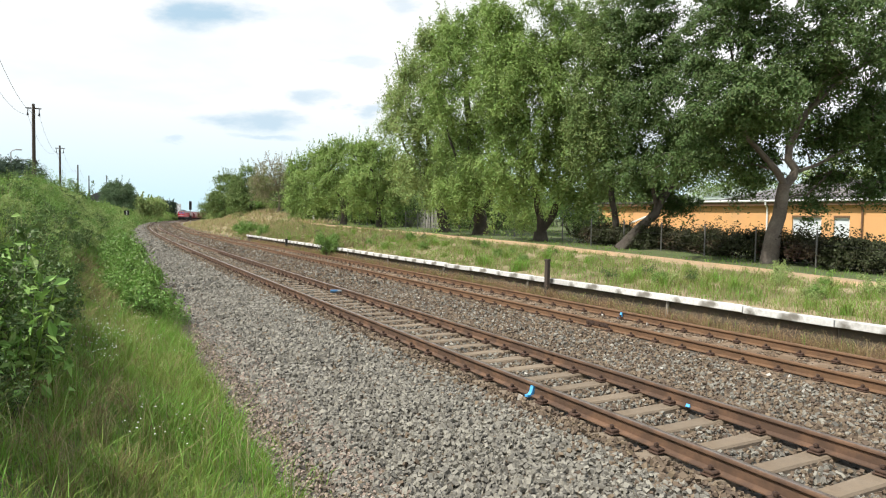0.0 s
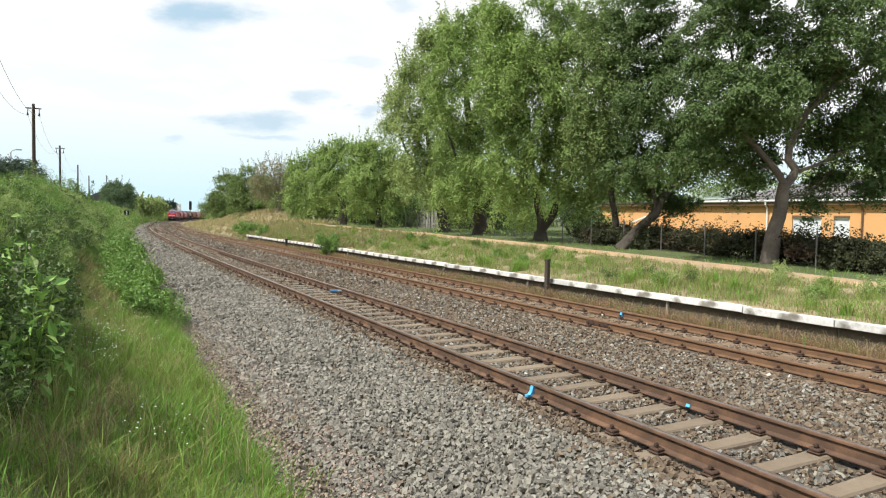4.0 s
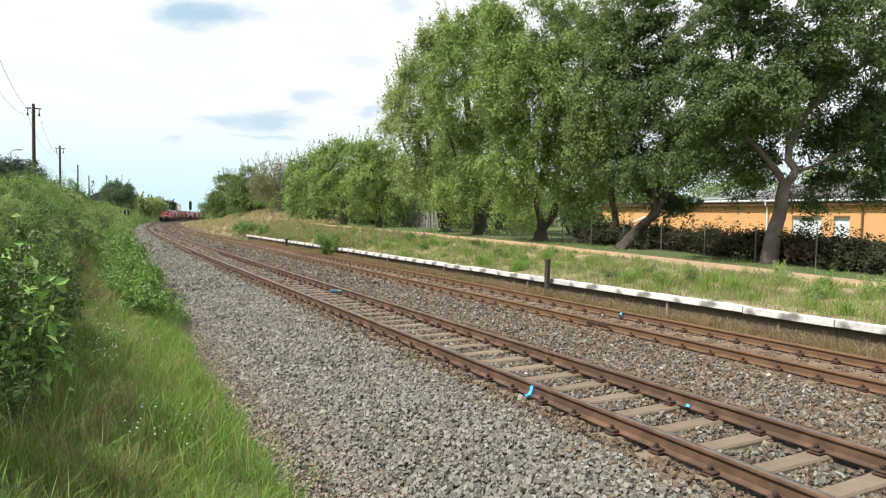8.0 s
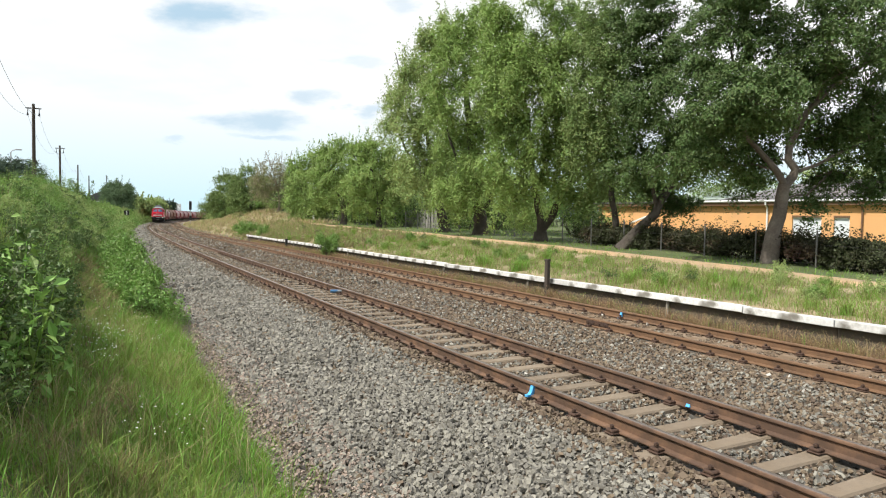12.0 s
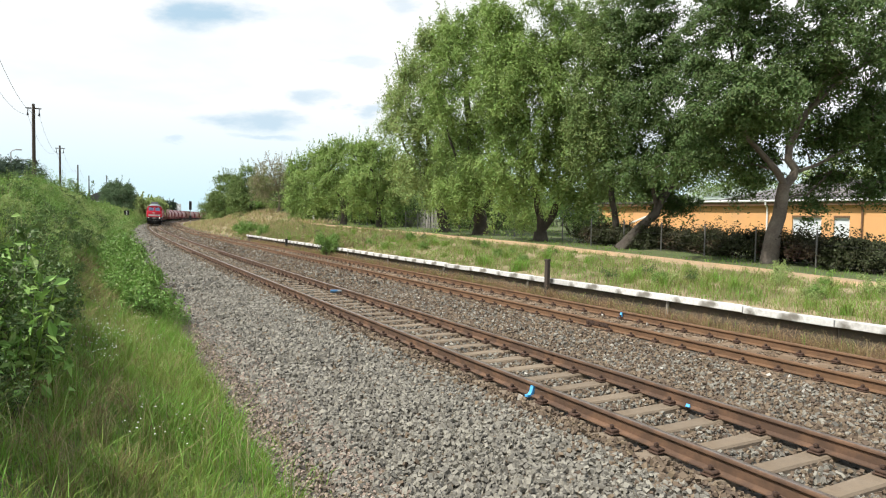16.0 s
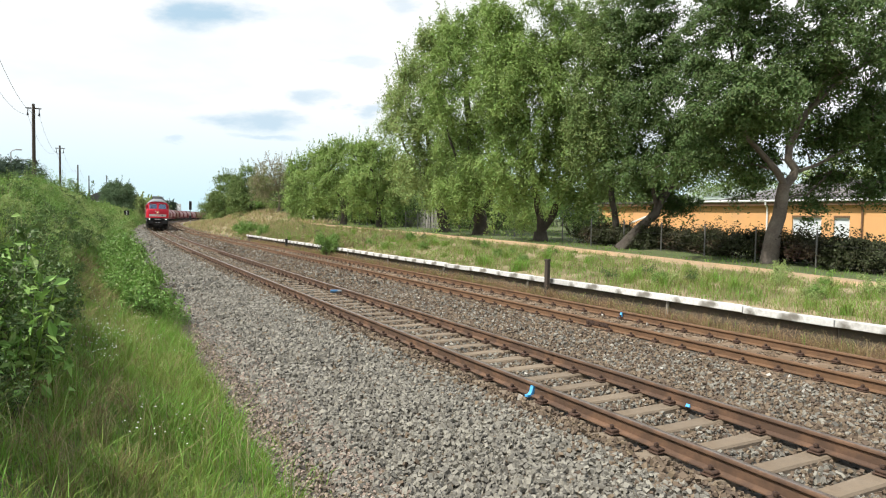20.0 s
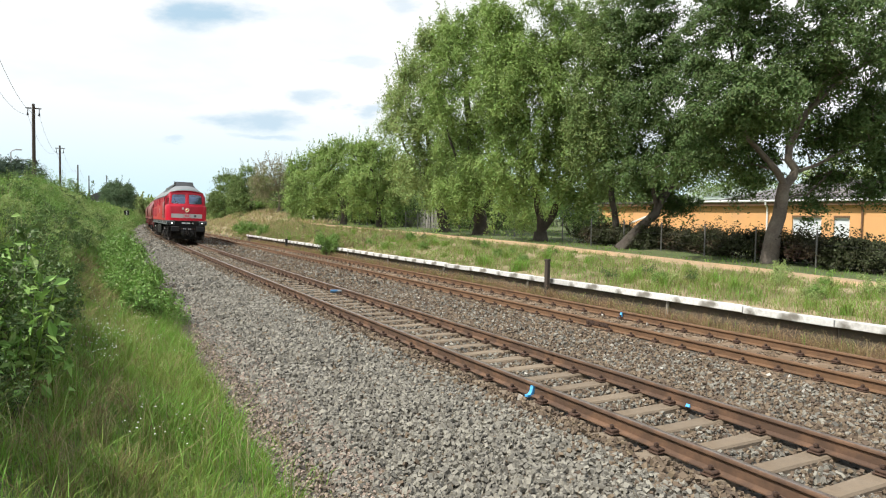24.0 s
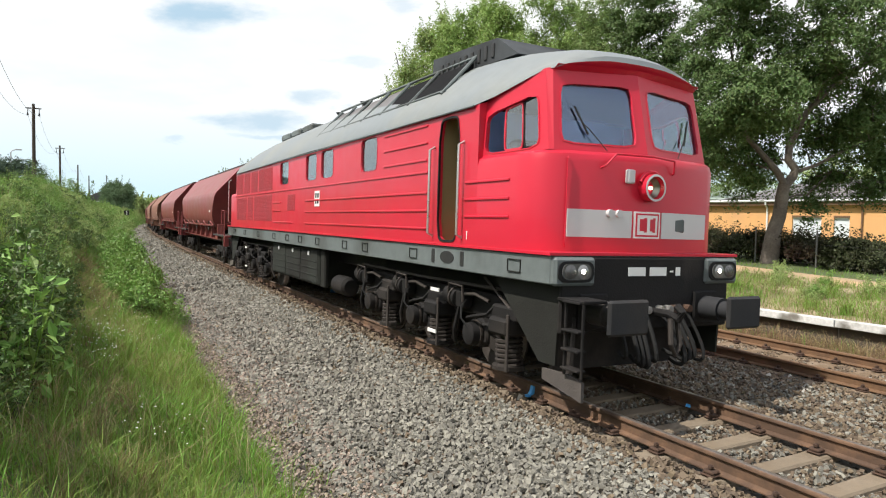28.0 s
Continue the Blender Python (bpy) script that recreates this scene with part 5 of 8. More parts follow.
FAR_BUSH = [shrub_parts(1.8, 2.2, 24, m, 0.17, 241 + i, 3, 24)[1] for i, m in enumerate((M_LEAF_BUSH, M_LEAF, M_LEAF_OLIVE, M_LEAF_DARK))]
far_spots = []


def far_bushes():
    """The bushes far along the bank, too many to count, joined."""
    verts, faces, pick, base = [], [], [], 0
    for k, m in far_spots:
        me = FAR_BUSH[k]
        co = np.empty(len(me.vertices) * 3, np.float32)
        me.vertices.foreach_get("co", co)
        turn = np.array(m)
        verts.append(co.reshape(-1, 3) @ turn[:3, :3].T + turn[:3, 3])
        faces.append(np.arange(len(me.vertices)).reshape(-1, 4) + base)
        pick.append(np.full(len(me.polygons), k))
        base += len(me.vertices)
    me = bulk("far_bank_bushes", np.concatenate(verts), np.concatenate(faces), (M_LEAF_BUSH, M_LEAF, M_LEAF_OLIVE, M_LEAF_DARK), False, np.concatenate(pick))
    tagged(new("far_bank_bushes", me), "green bushes covering the bank far along the line", "bushes", kind="stuff")


def bank_shrub(s, o, k, size, name="shrub"):
    meshes, label = BANK[k]
    m = place(s, o, float(ground_z(s, o)) - 0.05, rng_b.uniform(0, 360)) @ Matrix.Diagonal((size, size, size, 1))
    if s > 75:
        far_spots.append(((0, 1, 3)[k % 3], m))
        return
    shrub(meshes, m, label, "shrubs on the bank", name)


s_b = -10.5
while s_b < 340:
    step = 1.15 if s_b < 22 else 2.0 if s_b < 60 else 3.6 if s_b < 150 else 5.0
    grow_k = float(np.interp(s_b, [-10, 5, 25, 60, 150], [0.45, 0.58, 0.9, 1.15, 1.35]))
    for o_b in (-6.1, -7.4, -8.8, -10.4):
        low_b = 0.75 if o_b > -6.5 and s_b > 118 else 0.42 if o_b > -6.5 and s_b > 40 else 0.7 if o_b > -8 and s_b > 40 else 1.0
        if o_b > -6.5 and s_b < 9:
            continue
        if o_b > -7 and s_b < -8.5:
            continue
        bank_shrub(s_b + rng_b.uniform(-0.5, 0.5), o_b + rng_b.uniform(-0.45, 0.45), rng_b.choice((0, 0, 1, 1, 2) if s_b > 34 else (3, 3, 4, 4, 4, 5)), low_b * grow_k * ((0.3 if s_b < 22 else 0.46) if o_b < -10 else (0.4 if s_b < 22 else 0.6) if o_b < -8.5 else 0.85) * rng_b.uniform(0.75, 1.1), "shrub" if s_b < 30 else "bush")
    s_b += step
s_b = -0.8
while s_b < 100:
    m_b = place(s_b, -4.45 - rng_b.uniform(0, 0.9) - 0.012 * max(0.0, min(30, s_b - 4)), float(ground_z(s_b, -5.0)) - 0.05, rng_b.uniform(0, 360)) @ Matrix.Diagonal((0.7, 0.7, rng_b.uniform(0.62, 0.95), 1))
    shrub(BRAMBLE if s_b < 24 else SHRUB_D, m_b, "bright green bramble bush spilling onto the ballast", "brambles by the ballast", "bramble")
    s_b += 0.8 if s_b < 24 else 1.8
for s_g, o_g, k_g in ((-9.55, -6.38, 1.0), (-8.9, -6.55, 1.05), (-10.1, -6.5, 0.6)):
    shrub(SAPLING_BIG if s_g > -9.5 else SAPLING, place(s_g, o_g, float(ground_z(s_g, o_g)) - 0.05, s_g * 90) @ Matrix.Diagonal((k_g, k_g, k_g, 1)), "young sapling with large bright green leaves", "saplings on the bank", "sapling")
for s_g, o_g, k_g in ((0.1, -4.05, 0.42), (1.0, -4.15, 0.5), (-0.6, -4.4, 0.4)):
    shrub(SAPLING, place(s_g, o_g, float(ground_z(s_g, o_g)) - 0.03, s_g * 70) @ Matrix.Diagonal((k_g * 1.3, k_g * 1.3, k_g, 1)), "young sapling with drooping dark green leaves at the ballast edge", "saplings on the bank", "sapling")
# dark leaf colour here also paints the deep shade at the bank's foot
for s_g, o_g, k_g in ((-9.5, -6.65, 0.42), (-10.4, -6.55, 0.34), (-8.6, -6.7, 0.45), (-7.6, -6.4, 0.36), (-6.6, -6.4, 0.38), (-8.4, -6.5, 0.38), (-5.6, -6.45, 0.4), (-9.1, -6.5, 0.34), (-9.8, -6.5, 0.3), (-7.7, -6.32, 0.36), (-8.3, -6.26, 0.24), (-9.2, -6.22, 0.22), (-10.2, -6.25, 0.2), (-7.1, -6.22, 0.26)):
    shrub(SHRUB_C, place(s_g, o_g, float(ground_z(s_g, o_g)) - 0.05, s_g * 50) @ Matrix.Diagonal((k_g, k_g, k_g, 1)), "dark green low shrub at the foot of the bank", "shrubs on the bank")
s_b = -8.2
while s_b < 9:
    for o_b in (-6.55, -7.0):
        bank_shrub(s_b + rng_b.uniform(-0.3, 0.3), o_b + rng_b.uniform(-0.2, 0.2), rng_b.choice((3, 3, 4, 5)), float(np.interp(s_b, [-9, 0, 9], [0.36, 0.46, 0.6])) * rng_b.uniform(0.8, 1.15))
    s_b += 0.85

for s_g, o_g, k_g, b_g in ((26, -9.3, 0.6, 5), (30, -9.2, 0.75, 5), (34, -9.4, 0.8, 5), (38, -9.3, 0.85, 5), (43, -9.4, 0.85, 5), (9.5, -7.7, 0.7, 4), (12.5, -7.5, 0.8, 3), (16, -7.8, 0.85, 4), (5.5, -7.3, 0.6, 3), (20, -7.2, 0.8, 5), (2.2, -7.3, 0.55, 4)):
    bank_shrub(s_g, o_g, b_g, k_g)
# stands of tall herbs over the bank, and bushes that close its foot farther on
rng_k = random.Random(64)
for i in range(230):
    s_k = -7.5 + 62 * rng_k.random() ** 1.25
    o_k = rng_k.uniform(-10.2, -6.6) - 0.02 * max(0.0, min(30.0, s_k))
    k_k = float(np.interp(s_k, [-8, 0, 12, 40], [0.45, 0.6, 0.75, 1.0])) * rng_k.uniform(0.75, 1.2) * (0.6 if o_k < -8.6 else 1.0)
    shrub(rng_k.choice((HERB_A, HERB_A, HERB_B)), place(s_k, o_k, float(ground_z(s_k, o_k)) - 0.05, rng_k.uniform(0, 360)) @ Matrix.Diagonal((k_k, k_k, k_k, 1)), "stand of tall light green herbs on the overgrown bank", "herbs on the bank", "herb_stand")
s_k = 58.0
while s_k < 330:
    for o_k in (-3.75, -5.0, -6.6):
        k_k = float(np.interp(s_k, [58, 100, 200, 330], [0.55, 0.75, 1.0, 1.2])) * rng_k.uniform(0.8, 1.2) * (0.7 if o_k > -4 else 1.0)
        far_spots.append((rng_k.choice((0, 1, 2)), place(s_k + rng_k.uniform(-0.8, 0.8), o_k + rng_k.uniform(-0.3, 0.3), float(ground_z(s_k, o_k)) - 0.08, rng_k.uniform(0, 360)) @ Matrix.Diagonal((k_k * 1.25, k_k * 1.25, k_k, 1))))
    s_k += 2.4 if s_k < 120 else 4.2
far_bushes()
# shrubs added mostly out of view, to cast shade on the verge
for s_g, o_g, k_g in ((-15.4, -8.0, 0.8), (-13.9, -7.6, 0.72), (-12.8, -7.35, 0.8), (-11.9, -7.3, 0.66), (-10.9, -7.2, 0.72), (-9.9, -7.1, 0.66)):
    shrub((FINE_C, FINE_A)[int(s_g * 10) % 2], place(s_g, o_g, float(ground_z(s_g, o_g)) - 0.05, s_g * 83) @ Matrix.Diagonal((k_g * 0.75, k_g * 0.75, k_g, 1)), "dark green small-leaved shrub on the overgrown bank", "shrubs on the bank")

# ---- house with orange walls ----
HOUSE_AT = pose(27.2, 40.5, 0.0, 0, 0, 39.8)   # local Y runs along the wall, X to the rear


def build_house():
    H = tagged(new("bungalow"), "single-storey orange plastered building with dark low roof", "house")
    H.matrix_basis = HOUSE_AT
    y0, y1 = -13.5, 21.6
    zb, zt = 0.4, 3.48
    openings = [(3.72, 5.55, 1.2, 2.65), (2.05, 2.97, 1.35, 2.65)]
    wall = Shape()
    cuts = sorted({y0, y1, *(v for o in openings for v in o[:2])})
    for a, b in zip(cuts[:-1], cuts[1:]):
        hole = [o for o in openings if o[0] <= a + 1e-6 and o[1] >= b - 1e-6]
        if hole:
            wall.box((0, a, zb), (0.3, b, hole[0][2])).box((0, a, hole[0][3]), (0.3, b, zt))
        else:
            wall.box((0, a, zb), (0.3, b, zt))
    wall.box((0.3, y1 - 0.3, zb), (13, y1, zt)).box((0.3, y0, zb), (13, y0 + 0.3, zt)).box((12.7, y0 + 0.3, zb), (13, y1 - 0.3, zt))
    part("wall", wall, M_ORANGE, H)
    for k, (a, b, c, d) in enumerate(openings):
        w = part("window", Shape().box((0.10, a, c), (0.16, a + 0.06, d), 0.01).box((0.10, b - 0.06, c), (0.16, b, d), 0.01).box((0.10, a + 0.06, c), (0.16, b - 0.06, c + 0.06), 0.01).box((0.10, a + 0.06, d - 0.06), (0.16, b - 0.06, d), 0.01), M_WHITE, H, "white window frame")
        panes = [(a + 0.06, (a + b) / 2 - 0.02), ((a + b) / 2 + 0.02, b - 0.06)] if k == 0 else [(a + 0.06, b - 0.06)]
        if k == 0:
            part("mullion", Shape().box((0.09, (a + b) / 2 - 0.02, c + 0.06), (0.17, (a + b) / 2 + 0.02, d - 0.06), 0.006), M_WHITE, w)
        for p0, p1 in panes:
            part("blind", Shape().box((0.14, p0, c + 0.06), (0.15, p1, d - 0.06)), M_BLIND, w, "closed pale roller blind")
        part("sill", Shape().box((-0.06, a - 0.05, c - 0.05), (0.1, b + 0.05, c), 0.01), M_WHITE, w)
        part("lintel", Shape().box((-0.004, a - 0.02, d), (0.02, b + 0.02, d + 0.12)), M_BROWN, w)
    part("fascia", Shape().box((-0.35, y0 - 0.3, 3.44), (-0.29, y1, 3.76), 0.01), M_BROWN, H, "brown timber fascia board")
    part("soffit", Shape().box((-0.29, y0 - 0.3, 3.485), (0.02, y1, 3.53)), M_BROWN, H)
    part("gutter", Shape().tube([(-0.42, y0 - 0.3, 3.77), (-0.42, y1 - 6.0, 3.75)], 0.075, 8), M_WHITE, H, "white rain gutter")
    for y in (7.2, 1.32):
        part("downpipe", Shape().tube([(-0.42, y, 3.72), (-0.40, y, 3.5), (-0.10, y, 3.25), (-0.08, y, 3.0), (-0.08, y, 0.5)], 0.06, 8), M_WHITE if y > 2 else M_BROWN, H, "rainwater downpipe")
    part("porch_slope", Shape().tube([(-0.35, 18.0, 2.1), (-0.25, 16.0, 2.85)], 0.07, 6), M_WHITE, H)
    # hipped main roof, in courses
    ridge, hip = 5.45, 10.8
    rf = Shape()
    n = 9
    for i in range(n):
        t0, t1 = i / n, (i + 1) / n
        xa, xb = -0.42 + 6.4 * t0, -0.42 + 6.4 * t1 + 0.03
        za, zb2 = 3.78 + (ridge - 3.78) * t0, 3.78 + (ridge - 3.78) * t1
        ya, yb = hip - 4.6 * t0, hip - 4.6 * t1
        course = Shape().add([(xa, y0 - 0.4, za + 0.02), (xa, ya, za + 0.02), (xb, yb, zb2), (xb, y0 - 0.4, zb2), (xa, y0 - 0.4, za - 0.01), (xa, ya, za - 0.01)], [(0, 1, 2, 3), (0, 1, 5, 4)])
        part("roof_course", course, M_ROOF, H)
    top = hip - 4.6
    rf.add([(-0.42, hip, 3.78), (13.2, hip, 3.78), (7.0, top, ridge), (5.98, top, ridge)], [(0, 1, 2, 3)])
    rf.add([(5.98, y0 - 0.4, ridge), (5.98, top, ridge), (13.2, hip, 3.78), (13.2, y0 - 0.4, 3.78)], [(0, 1, 2, 3)])
    rf.box((-0.3, y0 - 0.3, 3.6), (13.1, hip, 3.74))
    part("roof", rf, M_ROOF, H, "dark grey bitumen-sheeted hipped roof")
    part("ridge_strip", Shape().tube([(-0.42, hip, 3.80), (5.98, top, ridge + 0.01)], 0.05, 6), M_STEEL, H)
    part("flat_roof", Shape().box((-0.42, hip + 0.02, 3.66), (13.0, y1 + 0.3, 3.8), 0.01), M_ROOF, H)
    return H


build_house()


def build_shed(at, size, label):
    """A low building with a pale green pitched roof."""
    S = tagged(new("outbuilding"), label, "building")
    S.matrix_basis = at
    a, b, h, r = size
    part("wall", Shape().box((-a / 2, -b / 2, 0), (a / 2, b / 2, h)), M_CONCRETE, S)
    part("roof", Shape().prism([(-a / 2 - 0.3, h), (a / 2 + 0.3, h), (0, h + r)], -b / 2 - 0.3, b / 2 + 0.3, "y"), M_ROOF_G, S, "pale green pitched roof")
    for y in (-b / 4, b / 4):
        part("window", Shape().box((-a / 2 - 0.02, y - 0.4, h - 1.3), (-a / 2 + 0.02, y + 0.4, h - 0.4), 0.01), M_BLIND, S)
    return S


build_shed(pose(33.0, 75.0, 0.8, 0, 0, 40), (9.0, 9.0, 4.0, 1.6), "outbuilding with a pale green pitched roof behind the bungalow")


# ---- fence, hedge, garden ----
M_FENCE = material("dull_fence_steel", (0.1, 0.1, 0.095), 0.7, 0.2, 9.0, bump=0.1)


def build_fence():
    F = tagged(new("wire_fence"), "wire mesh fence on thin grey posts along the path", "fence")
    post = Shape().tube([(0, 0, -0.3), (0, 0, 1.25)], 0.028, 8).tube([(0, 0, 1.25), (0, 0, 1.29)], [0.035, 0.02], 8).mesh("fence_post", M_FENCE)
    spots = [-6.2 + 2.36 * i for i in range(29)]
    for s in spots:
        part("fence_post", post, None, F, at=place(s, 16.0 + 0.012 * max(0, s), float(ground_z(s, 16.0))))
    for z in (0.12, 0.45, 0.8, 1.18):
        pts = [tuple(float(v) for v in on_line(s, 16.0 + 0.012 * max(0, s), float(ground_z(s, 16.0)) + z)) for s in spots]
        part("fence_wire", Shape().tube(pts, 0.0025, 4), M_FENCE, F)


build_fence()
HEDGE = [shrub_parts(1.35, 1.9, 78, M_LEAF_HEDGE, 0.1, 301 + i, 8, 70) for i in range(3)]
rng_h = random.Random(8)
s_h = -3.6
while s_h < 11.5:
    m_h = place(s_h, 17.2 + rng_h.uniform(-0.15, 0.15), float(ground_z(s_h, 17.2)) - 0.03, rng_h.uniform(0, 360)) @ Matrix.Diagonal((1.0, 1.0, rng_h.uniform(0.72, 0.9), 1))
    shrub(rng_h.choice(HEDGE), m_h, "dark purple-brown laurel hedge plant behind the fence", "hedge along the fence", "hedge_plant")
    s_h += 1.15


def board_fence():
    B = tagged(new("board_fence"), "weathered grey board fence with gaps", "fence")
    rng = random.Random(4)
    for i in range(34):
        s = 31.5 + i * 0.31
        h = 1.55 + rng.uniform(-0.12, 0.1)
        part("board", Shape().box((-0.012, -0.09, 0), (0.012, 0.09, h), 0.004), M_GREYWOOD, B, at=place(s, 18.6, float(ground_z(s, 18.6)) - 0.02, rng.uniform(-3, 3)) @ pose(0, 0, 0, 0, rng.uniform(-2, 2), 0))
    for z in (0.4, 1.2):
        part("board_rail", Shape().box((0.015, 0, z - 0.04), (0.06, 10.4, z + 0.04), 0.006), M_GREYWOOD, B, at=place(31.4, 18.6, float(ground_z(36, 18.6))))


board_fence()


def garden_frame(x, y, z):
    G = tagged(new("climbing_frame"), "white metal garden frame on the lawn", "garden frame")
    G.matrix_basis = pose(x, y, z, 0, 0, 20)
    for a in (-1.4, -0.45, 0.5, 1.4):
        part("upright", Shape().tube([(a, 0, 0), (a, 0, 2.1)], 0.05, 6), M_WHITE, G)
    for b in (1.0, 2.1):
        part("crossbar", Shape().tube([(-1.4, 0, b), (1.4, 0, b)], 0.045, 6), M_WHITE, G)
    part("side_bar", Shape().tube([(-1.4, 0, 2.1), (-1.4, 1.4, 2.1), (-1.4, 1.4, 0)], 0.045, 6), M_WHITE, G)


garden_frame(17.2, 79.0, 1.35)

# ---- posts and platform shrubs ----
def post_thing(s, o, z0, z1, w, mat, label, name="post"):
    sh = Shape().box((-w / 2, -w / 2, 0), (w / 2, w / 2, z1 - z0), 0.012)
    sh.box((-w / 2 - 0.01, -w / 2 - 0.01, z1 - z0 - 0.05), (w / 2 + 0.01, w / 2 + 0.01, z1 - z0), 0.01)
    return tagged(part(name, sh, mat, at=place(s, o, z0, 8)), label, "post")


post_thing(0.78, float(gap(0.78)) + 1.58, -0.32, 0.92, 0.13, M_WOOD_POLE, "dark brown upright post in front of the platform edge")
post_thing(33.0, float(gap(33)) + 1.5, -0.32, 0.48, 0.16, M_BLACK, "short black post beside the siding")
post_thing(57, 15, float(ground_z(57, 15)) - 0.1, float(ground_z(57, 15)) + 0.75, 0.16, M_WHITE, "white kilometre stone on the bank", "marker_stone")
for s_p, o_p, k_p, lab in ((22.3, 6.35, 1.3, "round bright green bush at the platform edge"), (56.0, 7.4, 1.3, "low green bush beside the siding"), (53.5, 7.6, 1.2, "low green bush beside the siding"),
                           (45.5, 7.3, 0.9, "low green bush on the bank"), (63, 7.6, 0.8, "small green bush on the bank"), (8, 9.2, 0.35, "grey-green weed clump on the platform"), (5, 8.4, 0.4, "grey-green weed clump on the platform"),
                           (14, 8.6, 0.45, "grey-green weed clump on the platform"), (19, 10.2, 0.5, "grey-green weed clump on the platform"), (-2, 8.2, 0.35, "low weed clump on the platform"), (-6, 9.0, 0.35, "low weed clump on the platform")):
    shrub(KERB_BUSH if k_p == 1.3 and s_p < 30 else SHRUB_D, place(s_p, o_p, float(ground_z(s_p, o_p)) - 0.04, s_p * 37) @ (Matrix.Diagonal((0.76, 0.76, 0.98, 1)) if k_p == 1.3 and s_p < 30 else Matrix.Diagonal((k_p * 0.85, k_p * 0.85, k_p * 1.15, 1))), lab, "platform shrubs", "bush" if k_p > 0.7 else "weed_clump")


# ---- poles and wires along the top of the bank ----
POLES = [(8.0, -9.4, 10.0), (41.2, -10.1, 10.0), (73.7, -10.8, 10.0), (107.9, -11.5, 10.05), (140.9, -12.6, 10.1)]


def pole(s, o, top, plain=False):
    base = float(ground_z(s, o)) - 0.3
    T = tagged(new("telegraph_pole"), "dark wooden telegraph pole with crossarm and insulators", "pole", "poles on the bank")
    T.matrix_basis = place(s, o, base)
    h = top - base
    part("shaft", Shape().tube([(0, 0, 0), (0, 0, h)], [0.135, 0.10], 10), M_WOOD_POLE, T, smooth=40)
    if not plain:
        part("crossarm", Shape().box((-0.5, -0.04, h - 0.36), (0.5, 0.04, h - 0.28), 0.01), M_WOOD_POLE, T)
        for x in (-0.36, 0.36):
            part("insulator", Shape().tube([(x, 0, h - 0.36), (x, 0, h - 0.62), (x, 0, h - 0.86)], [0.02, 0.03, 0.075], 8), M_BLACK, T)
    return T


for i, p in enumerate(POLES):
    pole(*p, plain=i > 2)
pole(174, -12.0, 12.0, True)
pole(205, -10.5, 9.0, True)
pole(225, -8.5, 8.2, True)
for (sa, oa, za), (sb, ob_, zb_) in zip(POLES[:-1], POLES[1:]):
    for x in (-0.36, 0.36):
        pts = []
        for i in range(15):
            t = i / 14
            pts.append(tuple(float(v) for v in on_line(sa + (sb - sa) * t, oa + (ob_ - oa) * t + x, za + (zb_ - za) * t - 0.8 - 1.1 * 4 * t * (1 - t))))
        tagged(part("overhead_wire", Shape().tube(pts, 0.009, 4), M_WIRE), "thin sagging overhead wire between poles", "wire", "overhead wires")


def street_lamp():
    s, o = 55.9, -13.3
    T = tagged(new("street_lamp"), "slim street lamp with a horizontal arm behind the bank", "street lamp")
    T.matrix_basis = place(s, o, 3.2)
    part("mast", Shape().tube([(0, 0, 0), (0, 0, 4.35), (0.15, 0, 4.52), (0.4, 0, 4.62)], [0.07, 0.05, 0.04, 0.04], 8), M_STEEL, T)
    part("lamp_head", Shape().box((0.35, -0.12, 4.56), (0.85, 0.12, 4.68), 0.04), M_STEEL, T)


street_lamp()


def signal(s, o, z):
    T = tagged(new("railway_signal"), "dark railway light signal on a slim mast", "signal")
    T.matrix_basis = place(s, o, z)
    part("mast", Shape().tube([(0, 0, -0.3), (0, 0, 3.2)], 0.08, 8), M_STEEL, T)
    part("signal_head", Shape().box((-0.27, -0.12, 3.1), (0.27, 0.1, 4.9), 0.05), M_BLACK, T)
    part("hood", Shape().tube([(0, -0.12, 4.3), (0, -0.3, 4.3)], 0.13, 10, caps=False), M_BLACK, T)
    part("lower_sign", Shape().box((-0.25, -0.1, 1.0), (0.25, -0.06, 1.9), 0.01), M_BLACK, T)


signal(132, 6.9, 0.2)


def track_board(s, o, z):
    T = tagged(new("trackside_board"), "black and white trackside board on a post", "sign")
    T.matrix_basis = place(s, o, z)
    part("stake", Shape().tube([(0, 0, -2.4), (0, 0, 0.9)], 0.035, 8), M_RUST, T)
    part("board", Shape().box((-0.42, -0.09, 0), (0.42, -0.05, 0.85), 0.01), M_BLACK, T)
    part("white_bar", Shape().box((-0.055, -0.098, 0.06), (0.055, -0.089, 0.79)), M_WHITE, T)


track_board(112, -4.4, 1.95)

# ---- trees and houses far off ----
def far_tree(label, base, height, width, leaf, size, seed, clusters=110, per=36):
    k = width / 2
    return tree(label, base, [([(0, 0, -0.3), (0.1, 0, height * 0.35), (0, 0.1, height * 0.6)], 0.25, 0.1)],
                [(0, 0, height * 0.55, k, k, height * 0.36, 0.5), (-k * 0.4, 0, height * 0.68, k * 0.6, k * 0.6, height * 0.28, 0.25), (k * 0.45, 0, height * 0.6, k * 0.55, k * 0.55, height * 0.3, 0.25), (0, 0, height * 0.22, k * 0.85, k * 0.85, height * 0.2, 0.3)],
                clusters, per, leaf, size, seed, dome=width * 0.12, group="distant trees", shoots=4)


